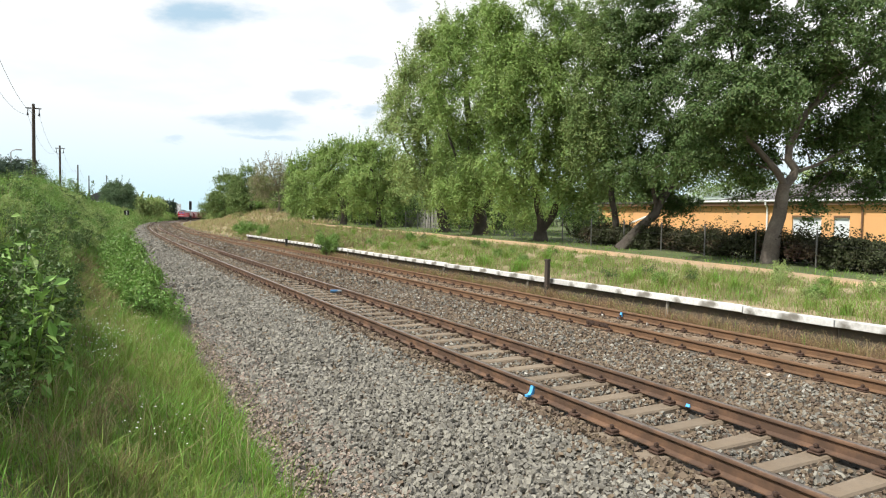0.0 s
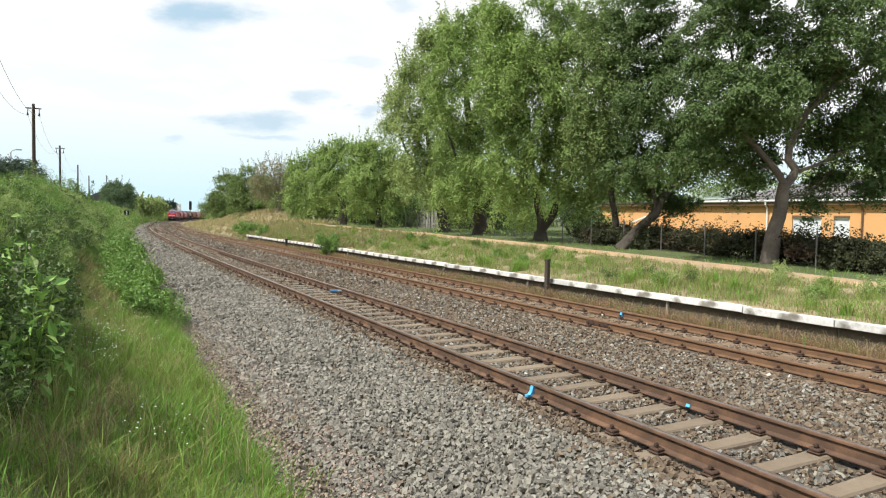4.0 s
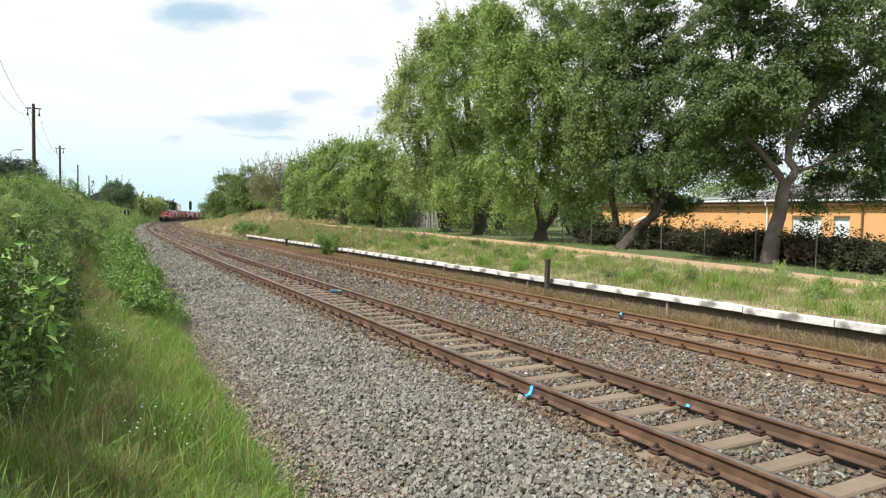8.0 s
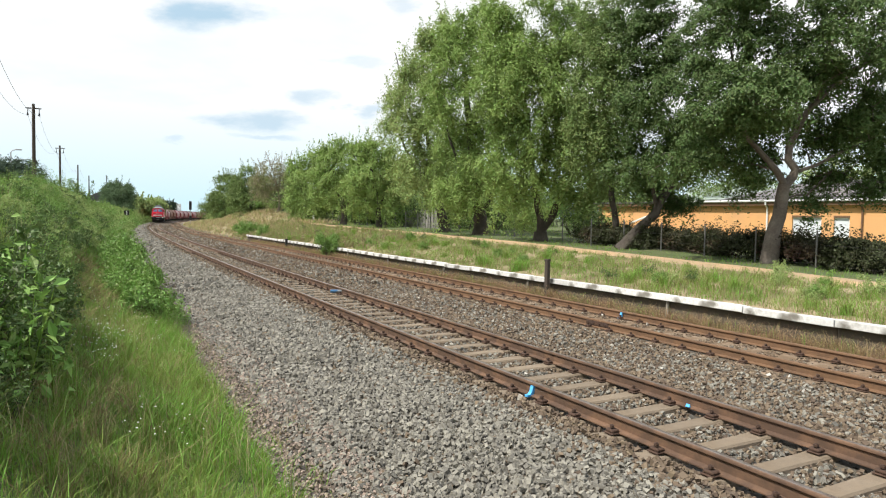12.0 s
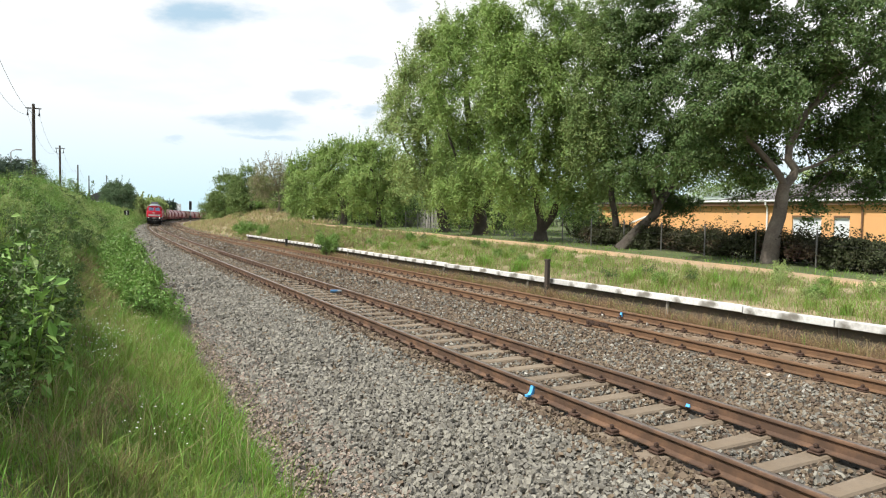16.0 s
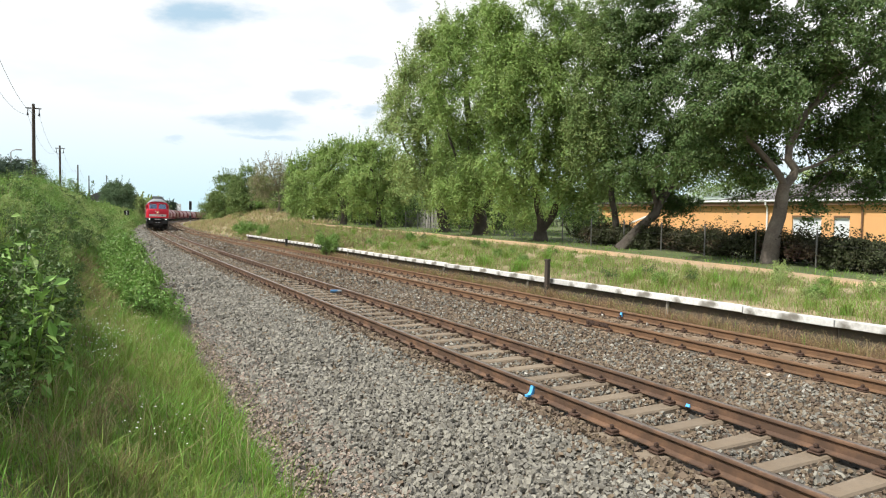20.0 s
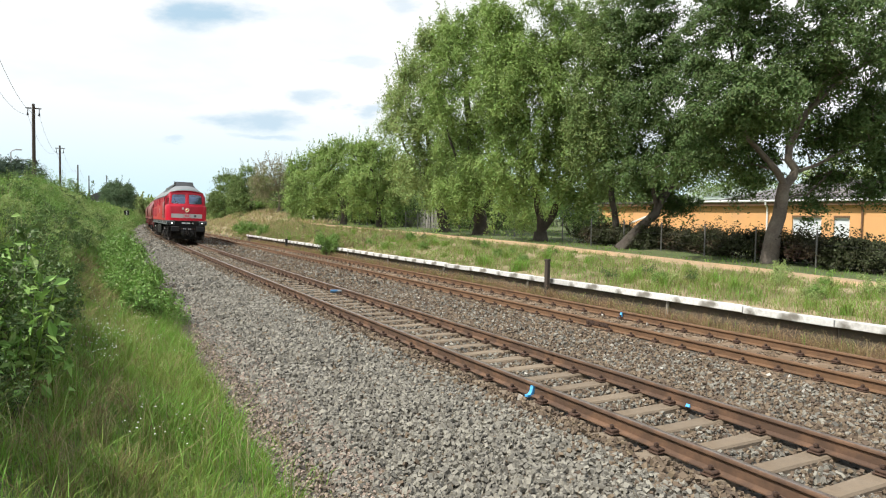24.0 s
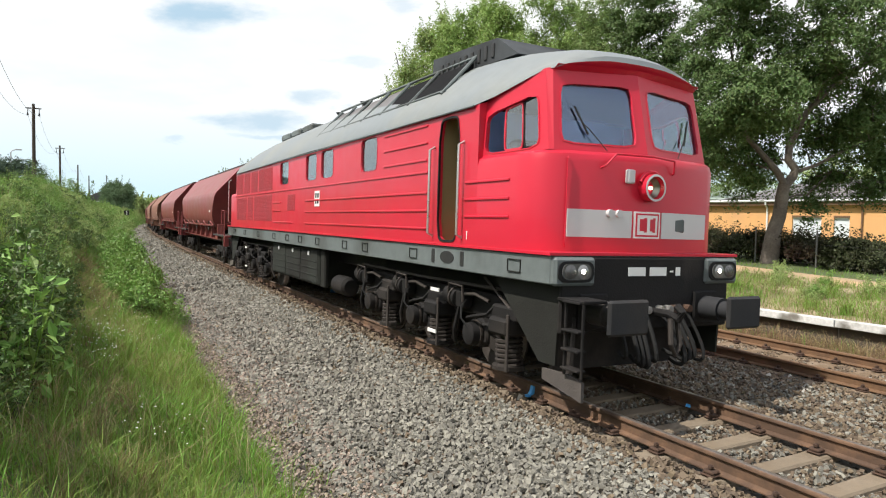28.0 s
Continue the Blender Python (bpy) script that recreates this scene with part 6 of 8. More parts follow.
far_tree("dark conifer-like tree behind the bank", (-38.2, 58.5, 3.2), 3.9, 5.2, M_LEAF_FIR, 0.16, 401, 140, 120)
far_tree("round dark green tree on the bank top", (-75.0, 152.0, 3.2), 6.9, 6.6, M_LEAF_HAZE, 0.3, 402, 150, 130)
far_tree("low green tree beyond the bank", (-85.0, 180.0, 3.0), 4.2, 6.0, M_LEAF_OLIVE, 0.6, 403)
far_tree("low green tree beyond the bank", (-81.5, 185.0, 3.0), 3.8, 5.0, M_LEAF_OLIVE, 0.6, 404)
far_tree("broad dark tree beyond the curve", (-131.5, 300.0, 3.0), 6.4, 8.5, M_LEAF_FIR, 0.5, 405, 160, 60)
far_tree("broad dark tree beyond the curve", (-126.0, 300.0, 3.0), 6.2, 8.0, M_LEAF_FIR, 0.5, 406, 160, 60)
for i, (s_t, o_t, h_t, w_t) in enumerate(((12, 62, 6.5, 9), (24, 60, 7.5, 10), (36, 58, 7, 10), (48, 52, 7.5, 10), (60, 46, 7, 10), (72, 40, 7, 9), (84, 34, 7, 9), (0, 66, 6, 9), (56, 26, 6, 7), (70, 24, 6.5, 7), (86, 22, 7, 8), (104, 20, 7, 8), (125, 19, 7, 9), (150, 17, 7, 9), (180, 15, 7, 9))):
    x_t, y_t, z_t = (float(v) for v in on_line(s_t, o_t, float(ground_z(s_t, o_t))))
    far_tree("green garden tree behind the lawn" if i < 8 else "green tree in the wood beside the line", (x_t, y_t, z_t), h_t, w_t, (M_LEAF_MID, M_LEAF_OLIVE, M_LEAF_MID)[i % 3], 0.22, 420 + i, 120, 100)


def far_house(at, w, d, h, r, wall, roofm, label):
    S = tagged(new("distant_house"), label, "house", "distant houses")
    S.matrix_basis = at
    part("wall", Shape().box((-w / 2, -d / 2, 0), (w / 2, d / 2, h)), wall, S)
    if r > 0:
        part("roof", Shape().prism([(-w / 2 - 0.4, h), (w / 2 + 0.4, h), (0, h + r)], -d / 2 - 0.4, d / 2 + 0.4, "y"), roofm, S)
    for i in range(4):
        for z in (h * 0.25, h * 0.65):
            x = -w / 2 + w * (i + 0.5) / 4
            part("window", Shape().box((x - 0.5, -d / 2 - 0.03, z - 0.5), (x + 0.5, -d / 2 + 0.03, z + 0.6), 0.01), M_BLIND, S)


far_house(pose(-82.0, 158.0, 2.8, 0, 0, 30), 8, 9, 2.6, 2.2, M_CONCRETE, M_ROOF, "low house with a grey roof behind the bank")
far_house(pose(-203.0, 500.0, 1.0, 0, 0, 10), 7, 5, 10.0, 0, M_BLIND, M_ROOF, "pale block of a distant building")


# ---- thicket under and behind the trees ----
rng_u = random.Random(77)
for i in range(64):
    s_u = 22 + i * 2.6 + rng_u.uniform(-1, 1)
    o_u = float(np.interp(s_u, [20, 45, 60, 120, 190], [27, 23, 20.5, 17.5, 14.5])) + rng_u.uniform(-0.8, 2.5)
    k_u = float(np.interp(s_u, [20, 60, 190], [1.0, 1.35, 1.8])) * rng_u.uniform(0.8, 1.25)
    shrub(rng_u.choice((SHRUB_B, SHRUB_C, SHRUB_A, SHRUB_E)), place(s_u, o_u, float(ground_z(s_u, o_u)) - 0.1, rng_u.uniform(0, 360)) @ Matrix.Diagonal((k_u * 1.2, k_u * 1.2, k_u, 1)), "tangled green thicket shrub beneath the trees", "thicket", "thicket_shrub")
for i in range(26):
    s_u, o_u = -30 + i * 9, 75 + 10 * math.sin(i * 1.7)
    shrub(SHRUB_C if i % 2 else SHRUB_E, place(s_u, o_u, float(ground_z(s_u, o_u)) - 0.2, i * 50) @ Matrix.Diagonal((3.2, 3.2, 2.4, 1)), "tall green shrub closing the garden plots", "far garden shrubs", "garden_shrub")
for i, (s_u, o_u, k_u) in enumerate(((44, 33, 2.2), (47, 30, 2.4), (50, 28, 2.2), (53, 26.5, 2.5), (56, 24.5, 2.3), (59, 23.5, 2.6), (63, 22.5, 2.4), (40, 36, 2.3), (36, 40, 2.5), (66, 21.5, 2.3), (32, 44, 2.6))):
    shrub((SHRUB_E, SHRUB_A, SHRUB_B)[i % 3], place(s_u, o_u, float(ground_z(s_u, o_u)) - 0.2, i * 77) @ Matrix.Diagonal((k_u, k_u, k_u, 1)), "tall leafy shrub behind the lawn", "shrubs behind the lawn", "garden_shrub")
for i, (s_u, o_u, k_u) in enumerate(((21, 23.5, 1.5), (25, 22.5, 1.7), (29, 21.8, 1.6), (33, 21.4, 1.9), (37, 20.8, 1.8), (41, 20.5, 2.0), (45, 20.3, 1.9), (49, 20, 2.1), (53, 19.7, 2.0))):
    shrub((SHRUB_C, SHRUB_B, SHRUB_C)[i % 3], place(s_u, o_u, float(ground_z(s_u, o_u)) - 0.15, i * 61) @ Matrix.Diagonal((k_u, k_u, k_u * 0.9, 1)), "dark dense shrub beneath the trees", "shrubs beneath the trees", "garden_shrub")
rng_e = random.Random(19)
for i in range(44):
    s_u = 35 + i * 1.9
    o_u = float(np.interp(s_u, [35, 56, 64, 120], [19.2, 18.2, 16.2, 13.2])) + rng_e.uniform(-0.7, 1.2)
    k_u = rng_e.uniform(0.9, 1.5)
    shrub((SHRUB_C, SHRUB_B, SHRUB_A)[i % 3], place(s_u, o_u, float(ground_z(s_u, o_u)) - 0.1, rng_e.uniform(0, 360)) @ Matrix.Diagonal((k_u, k_u, k_u, 1)), "leafy undergrowth at the edge of the wood", "undergrowth", "thicket_shrub")
rng_w = random.Random(12)
for i in range(26):
    s_w, o_w = rng_w.uniform(-8, 44), rng_w.uniform(7.6, 11.6)
    k_w = rng_w.uniform(0.14, 0.26)
    shrub((SHRUB_E, SHRUB_C, SHRUB_A)[i % 3], place(s_w, o_w, float(ground_z(s_w, o_w)) - 0.03, i * 67) @ Matrix.Diagonal((k_w, k_w, k_w, 1)), "leafy green weed clump among the dry grass", "weeds on the platform", "weed_clump")

# ---- train materials ----
M_RED = material("red_paint", (0.54, 0.016, 0.04), 0.4, 0.06, 3.0, (0.47, 0.02, 0.035), mix=(0.5, 0.75), coat=0.2, spec=0.3, bump=0.03)
M_RED_LOUVRE = material("dusty_red_louvre", (0.34, 0.018, 0.03), 0.7, 0.2, 12.0, (0.26, 0.03, 0.035), bump=0.3, bump_scale=50)
M_ROOFGREY = material("grey_roof_paint", (0.18, 0.2, 0.21), 0.7, 0.2, 5.0, (0.2, 0.21, 0.2), mix=(0.4, 0.68), bump=0.08)
M_FRAMEGREY = material("grey_frame_paint", (0.118, 0.138, 0.138), 0.65, 0.3, 7.0, (0.06, 0.065, 0.06), mix=(0.48, 0.68), bump=0.12)
M_HOOD = material("sooty_roof_hood", (0.055, 0.06, 0.065), 0.8, 0.25, 6.0, (0.03, 0.032, 0.034), bump=0.1, spec=0.25)
M_ROOFPANEL = material("dusty_roof_panel", (0.13, 0.117, 0.116), 0.45, 0.25, 4.0, (0.085, 0.08, 0.08), bump=0.05)
M_BAYBLACK = material("open_roof_bay", (0.012, 0.012, 0.013), 0.95, 0.3, 9.0, bump=0.1, spec=0.08)
M_OLIVE = material("grimy_olive_tank", (0.026, 0.029, 0.025), 0.88, 0.3, 5.0, (0.018, 0.018, 0.016), bump=0.2, spec=0.2)
M_UNDER = material("sooty_running_gear", (0.012, 0.011, 0.011), 0.75, 0.5, 9.0, (0.036, 0.03, 0.026), mix=(0.5, 0.7), bump=0.25, spec=0.25)
M_DUST = material("dusty_guard_steel", (0.1, 0.088, 0.072), 0.85, 0.3, 9.0, (0.07, 0.06, 0.055), bump=0.3)
M_BUFFER = material("dark_grey_buffer", (0.026, 0.027, 0.03), 0.7, 0.25, 6.0, (0.045, 0.04, 0.036), bump=0.12, spec=0.25)
M_WHEEL = material("wheel_steel", (0.034, 0.027, 0.023), 0.7, 0.3, 9.0, bump=0.1)
M_TYRE = material("bright_tyre", (0.32, 0.3, 0.28), 0.4, 0.15, 9.0, metal=0.8, bump=0.05)
M_PLATE = material("pale_grey_panel", (0.56, 0.56, 0.56), 0.5, 0.05, 4.0, bump=0.03)
M_MARK = material("white_marking", (0.78, 0.78, 0.76), 0.5, 0.04, 4.0, bump=0)
M_CAB = material("cab_interior", (0.30, 0.25, 0.12), 0.8, 0.15, 4.0, bump=0.05)
# the sky's blue seen in the windscreens is put into lining and glass tint
M_CABBLUE = material("cab_shadow_lining", (0.3, 0.46, 0.78), 0.8, 0.15, 4.0, bump=0.05)
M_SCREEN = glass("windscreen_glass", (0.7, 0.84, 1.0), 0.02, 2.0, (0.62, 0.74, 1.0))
M_GLASS = glass("window_glass", (0.7, 0.84, 0.86), 0.02, 2.0)
M_GASKET = material("black_rubber", (0.014, 0.014, 0.014), 0.8, 0.2, 9.0, bump=0, spec=0.25)
M_CHROME = material("polished_rail", (0.62, 0.6, 0.58), 0.3, 0.05, 9.0, metal=0.8, bump=0)
M_LAMP = glow("warm_top_lamp", (1.0, 0.8, 0.52), 5.0)
M_LIGHT = glow("lit_headlamp", (1.0, 0.95, 0.82), 9.0)
M_LAMPGLASS = material("lamp_glass_dark", (0.06, 0.063, 0.068), 0.12, 0.2, 15.0, (0.12, 0.12, 0.12), bump=0.02)
M_PLATE_DIM = material("unlit_reflector", (0.12, 0.12, 0.12), 0.25, 0.1, 20.0, metal=0.5, bump=0)
M_MIRROR = material("dulled_reflector", (0.3, 0.28, 0.23), 0.34, 0.05, 20.0, metal=1.0, bump=0)
M_LENS = material("lamp_lens", (0.28, 0.28, 0.28), 0.2, 0.1, 20.0, metal=0.5, bump=0)


def patch_point(q, u, v):
    a, b, c, d = (Vector(p) for p in q)
    return (a * (1 - u) + b * u) * (1 - v) + (d * (1 - u) + c * u) * v


def rect_points(u0, v0, u1, v1, r=(0.0, 0.0), per=6):
    """Points round a rectangle; with r its corners are rounded."""
    out = []
    for k in range(4):
        for i in range(per):
            t = i / per
            p = [(u0 + (u1 - u0) * t, v0), (u1, v0 + (v1 - v0) * t), (u1 - (u1 - u0) * t, v1), (u0, v1 - (v1 - v0) * t)][k]
            out.append(p)
    if r[0] > 0:
        cu, cv, hu, hv = (u0 + u1) / 2, (v0 + v1) / 2, (u1 - u0) / 2, (v1 - v0) / 2
        res = []
        for u, v in out:
            du, dv = u - cu, v - cv
            ou, ov = abs(du) - (hu - r[0]), abs(dv) - (hv - r[1])
            if ou > 0 and ov > 0:
                k = math.hypot(ou / r[0], ov / r[1])
                if k > 1:
                    du = math.copysign(hu - r[0] + ou / k, du)
                    dv = math.copysign(hv - r[1] + ov / k, dv)
            res.append((cu + du, cv + dv))
        out = res
    return out


def holed(sh, q, hole, radius=0.07, deep=0.05, mat=0):
    """A four-cornered panel with a rounded opening and a short reveal. Returns the rim of the opening at its back."""
    lu = (Vector(q[1]) - Vector(q[0])).length
    lv = (Vector(q[3]) - Vector(q[0])).length
    r = (radius / lu, radius / lv)
    outer = [patch_point(q, u, v) for u, v in rect_points(0, 0, 1, 1)]
    inner = [patch_point(q, u, v) for u, v in rect_points(*hole, r)]
    n = (Vector(q[1]) - Vector(q[0])).cross(Vector(q[3]) - Vector(q[0])).normalized()
    mid_q = sum((Vector(p) for p in q), Vector()) / 4
    if n.dot(mid_q - Vector((0, min(max(mid_q.y, -18.4), -2.4), 2.7))) < 0:
        n = -n
    back = [p - n * deep for p in inner]
    k = len(outer)
    sh.add(outer + inner + back, [(i, (i + 1) % k, k + (i + 1) % k, k + i) for i in range(k)] + [(k + i, k + (i + 1) % k, 2 * k + (i + 1) % k, 2 * k + i) for i in range(k)], mat)
    mid = [p - n * deep * 0.55 for p in inner]
    return inner, mid, n


def pane_shape(rim, n, thick=0.008):
    k = len(rim)
    sh = Shape()
    sh.add([p for p in rim] + [p - n * thick for p in rim], [tuple(range(k)), tuple(range(2 * k - 1, k - 1, -1))] + [(i, (i + 1) % k, k + (i + 1) % k, k + i) for i in range(k)])
    return sh


def gasket_shape(rim, n, width=0.022, proud=0.01):
    c = sum(rim, Vector()) / len(rim)
    sh = Shape()
    k = len(rim)
    big = [p + (p - c).normalized() * width for p in rim]
    small = [p - (p - c).normalized() * width * 0.4 for p in rim]
    rings = [big, [p + n * proud for p in big], [p + n * proud for p in small], [p - n * 0.02 for p in small]]
    v = [p for r in rings for p in r]
    f = [(a * k + i, a * k + (i + 1) % k, (a + 1) * k + (i + 1) % k, (a + 1) * k + i) for a in range(3) for i in range(k)]
    return sh.add(v, f)


def window(parent, sh, q, hole, radius=0.07, name="window"):
    """Cuts a window into the panel and hangs its gasket and pane under the thing."""
    inner, mid, n = holed(sh, q, hole, radius)
    g = part(name, gasket_shape(inner, n, 0.016 if name == "windscreen" else 0.009, 0.006), M_RED, parent, "red-painted window surround")
    p = part("pane", pane_shape(mid, n), M_SCREEN if name == "windscreen" else M_GLASS, g)
    p.visible_shadow = False
    return g


def build_loco():
    L = tagged(new("diesel_locomotive"), "bright red diesel locomotive with grey roof and lit headlights", "locomotive")
    LEN = 20.82
    mirror = lambda y: -LEN - y
    body = Shape()
    SIDE_X, Z0, Z1 = 1.44, 1.672, 3.50
    # sides, panel by panel; the near side carries the doorway and the windows
    near = [(-2.2, -2.62, None), (-2.62, -3.34, (0.1, 0.04, 0.9, 0.955, "door")), (-3.34, -5.45, None), (-5.45, -6.6, (0.17, 0.655, 0.85, 0.975, "w")), (-6.6, -7.85, None),
            (-7.85, -9.0, (0.14, 0.655, 0.86, 0.975, "w")), (-9.0, -10.2, (0.15, 0.655, 0.86, 0.975, "w")), (-10.2, -11.4, None), (-11.4, -12.6, (0.14, 0.655, 0.86, 0.975, "w")), (-12.6, mirror(-2.2), None)]
    for sx in (1, -1):
        for y0, y1, hole in near:
            q = [(sx * SIDE_X, y1, Z0), (sx * SIDE_X, y0, Z0), (sx * SIDE_X, y0, Z1), (sx * SIDE_X, y1, Z1)]
            if sx < 0:
                q = [q[1], q[0], q[3], q[2]]
            if hole is None:
                body.add(q, [(0, 1, 2, 3)])
            elif hole[4] == "w":
                u0, v0, u1, v1 = hole[:4]
                window(L, body, q, (u0, v0, u1, v1) if sx > 0 else (1 - u1, v0, 1 - u0, v1), 0.09)
            elif sx > 0:
                inner, mid, n = holed(body, q, hole[:4], 0.16, 0.06)
                part("doorway_surround", gasket_shape(inner, n, 0.02), M_GASKET, L)
            else:
                body.add(q, [(0, 1, 2, 3)])
    # cabs at both ends
    for end in (1, -1):
        Y = (lambda y: y) if end > 0 else mirror

        def P(x, y, z):
            return (x, Y(y), z)

        def quad(a, b, c, d):
            q = [P(*a), P(*b), P(*c), P(*d)]
            return q if end > 0 else [q[1], q[0], q[3], q[2]]
        nose = Shape()
        for sx in (1, -1):
            # lower cab: side, rounded corner, front half
            plan = [(1.44, -2.2), (1.44, -1.35), (1.42, -1.15), (1.36, -1.0), (1.25, -0.89), (1.10, -0.82), (0.6, -0.755), (0.0, -0.69)]
            for (xa, ya), (xb, yb) in zip(plan[:-1], plan[1:]):
                rows = [(Z0, 0.0), (1.75, 0.0), (2.72, 0.0), (2.80, 0.02), (2.83, 0.06)]
                for (za, ia), (zb, ib) in zip(rows[:-1], rows[1:]):
                    nose.add([P(sx * (xa - ia), ya - ia * 0.6, za), P(sx * (xb - ia * (xb > 0)), yb - ia * 0.6, za), P(sx * (xb - ib * (xb > 0)), yb - ib * 0.6, zb), P(sx * (xa - ib), ya - ib * 0.6, zb)], [(0, 1, 2, 3)])
            # ledge behind the belt line
            ledge = [(1.382, -2.2), (1.38, -1.39), (1.30, -1.04), (1.04, -0.856), (0.0, -0.726)]
            inner_l = [(1.37, -2.2), (1.287, -1.39), (1.245, -0.98), (1.02, -0.90), (0.0, -0.74)]
            for i in range(4):
                nose.add([P(sx * ledge[i][0], ledge[i][1], 2.83), P(sx * ledge[i + 1][0], ledge[i + 1][1], 2.83), P(sx * inner_l[i + 1][0], inner_l[i + 1][1], 2.842), P(sx * inner_l[i][0], inner_l[i][1], 2.842)], [(0, 1, 2, 3)])
            # upper front pane panel
            b_in, b_out, t_out, t_in = (0.0, -0.735, 2.835), (1.20, -0.955, 2.835), (1.12, -1.13, 3.80), (0.0, -0.975, 3.86)
            if sx > 0:
                q = quad(b_in, b_out, t_out, t_in)
            else:
                q = quad((-b_out[0], *b_out[1:]), (-b_in[0], *b_in[1:]), (-t_in[0], *t_in[1:]), (-t_out[0], *t_out[1:]))
            flip = (sx > 0) == (end > 0)
            hole = (0.105, 0.10, 0.92, 0.81) if flip else (0.08, 0.10, 0.895, 0.81)
            window(L, body, q, hole, 0.09, "windscreen")
            # red fascia tucked up under the brow
            body.add([P(sx * 0.0, -0.975, 3.86), P(sx * 1.12, -1.13, 3.80), P(sx * 1.175, -1.19, 3.79), P(sx * 1.33, -2.2, 3.54), P(sx * 1.29, -2.25, 3.6), P(sx * 1.02, -1.3, 3.84), P(sx * 0.0, -1.05, 3.9)], [(0, 1, 5, 6), (1, 2, 5), (2, 3, 4, 5)])
            # corner pillar
            body.add([P(sx * 1.20, -0.955, 2.835), P(sx * 1.245, -0.99, 2.835), P(sx * 1.175, -1.19, 3.79), P(sx * 1.12, -1.13, 3.80)], [(0, 1, 2, 3)])
            # upper side with its window, set in behind the side sheets
            a, b, c, d = (1.37, -2.2, 2.835), (1.245, -0.99, 2.835), (1.175, -1.19, 3.79), (1.33, -2.2, 3.54)
            if sx > 0:
                q = quad(a, b, c, d)
                hole = (0.03, 0.05, 0.88, 0.74)
            else:
                q = quad((-b[0], *b[1:]), (-a[0], *a[1:]), (-d[0], *d[1:]), (-c[0], *c[1:]))
                hole = (0.12, 0.05, 0.97, 0.74)
            if end < 0:
                hole = (1 - hole[2], hole[1], 1 - hole[0], hole[3])
            inner, mid, n = holed(body, q, hole, 0.1)
            cabwin = part("cab_side_window", gasket_shape(inner, n, 0.012), M_RED, L, "red-framed sliding cab window standing open")
            # fixed pane in front, a sliding pane pushed half way
            f0, f1 = (0.62, hole[2] - 0.02) if end > 0 and sx > 0 else (hole[0] + 0.02, 0.4)
            if sx < 0:
                f0, f1 = 1 - f1, 1 - f0
            for nm, ua, ub in (("fixed_pane", f0, f1), ("sliding_pane", (f0 - 0.3 if f0 > 0.4 else f1), (f0 if f0 > 0.4 else f1 + 0.3))):
                rim = [patch_point(q, u, v) - n * 0.03 for u, v in rect_points(ua + 0.01, hole[1] + 0.03, ub - 0.01, hole[3] - 0.03, (0.04, 0.05))]
                pn = part(nm, pane_shape(rim, n), M_GLASS, cabwin)
                pn.visible_shadow = False
                part(nm + "_rim", gasket_shape(rim, n, 0.016 if nm == "sliding_pane" else 0.008), M_RED if nm == "sliding_pane" else M_GASKET, cabwin)
            # step between side sheet and set-in cab side, and filler under the roof
            body.add([P(sx * 1.44, -2.2, 2.83), P(sx * 1.37, -2.2, 2.83), P(sx * 1.33, -2.2, 3.54), P(sx * 1.44, -2.2, 3.5)], [(0, 1, 2, 3)])
            body.add([P(sx * 1.38, -2.2, 2.83), P(sx * 1.44, -2.2, 2.72), P(sx * 1.44, -2.2, 2.9)], [(0, 1, 2)])
        part("nose", nose, M_RED, L, smooth=32)
        # underside of the brow, from the roof's edge back to the windscreen heads
        xs = [-1.12 + 0.16 * i for i in range(15)]
        edge = [(x, Y(-0.935 - 0.10 * min(1.0, abs(x)) ** 2), 3.862 - 0.035 * abs(x)) for x in xs]
        head = [(x, Y(-0.972 - 0.14 * abs(x)), 3.80 - 0.03 * abs(x)) for x in xs]
        part("brow", Shape().loft([edge, head], closed=False), M_RED, L)
    # grooved ribs along the side
    shell = part("body", body, M_RED, L)
    weld = bmesh.new()
    weld.from_mesh(shell.data)
    bmesh.ops.remove_doubles(weld, verts=weld.verts, dist=0.004)
    weld.to_mesh(shell.data)
    weld.free()
    for sx in (1, -1):
        for y0, y1, z in ((-3.62, -18.9, 2.72), (-3.62, -10.0, 2.42), (-3.62, -10.0, 2.16), (-3.62, -10.0, 1.90), (-3.66, -5.3, 3.40), (-3.66, -5.3, 3.15), (-3.66, -5.3, 2.9),
                          (-1.45, -2.5, 2.52), (-1.45, -2.5, 2.30), (-1.45, -2.5, 2.08), (-11.1, -13.0, 1.90), (-12.3, -13.2, 2.42), (-12.3, -13.2, 2.2)):
            part("side_rib", Shape().box((sx * 1.435, y1, z - 0.018), (sx * 1.458, y0, z + 0.018), 0.008), M_RED, L)
        for y0, y1, z0, z1 in ((-13.3, -15.0, 2.78, 3.42), (-15.2, -16.1, 2.78, 3.42), (-16.3, -17.2, 2.78, 3.42), (-17.4, -18.5, 2.78, 3.42), (-13.3, -15.6, 1.92, 2.66), (-15.8, -16.6, 1.92, 2.66), (-16.8, -18.4, 1.92, 2.66), (-10.9, -11.6, 2.2, 2.6)):
            g = part("louvre_panel", Shape().box((sx * 1.43, y1, z0), (sx * 1.446, y0, z1), 0.006), M_RED_LOUVRE, L, "dusty darker red ventilation panel")
            n = int((z1 - z0) / 0.04)
            sl = Shape().box((sx * 1.444, y1 + 0.05, -0.01), (sx * 1.451, y0 - 0.05, 0.006), 0.002).mesh("slat", M_RED_LOUVRE)
            for i in range(n):
                part("slat", sl, None, g, at=pose(0, 0, z0 + 0.05 + i * (z1 - z0 - 0.06) / n))
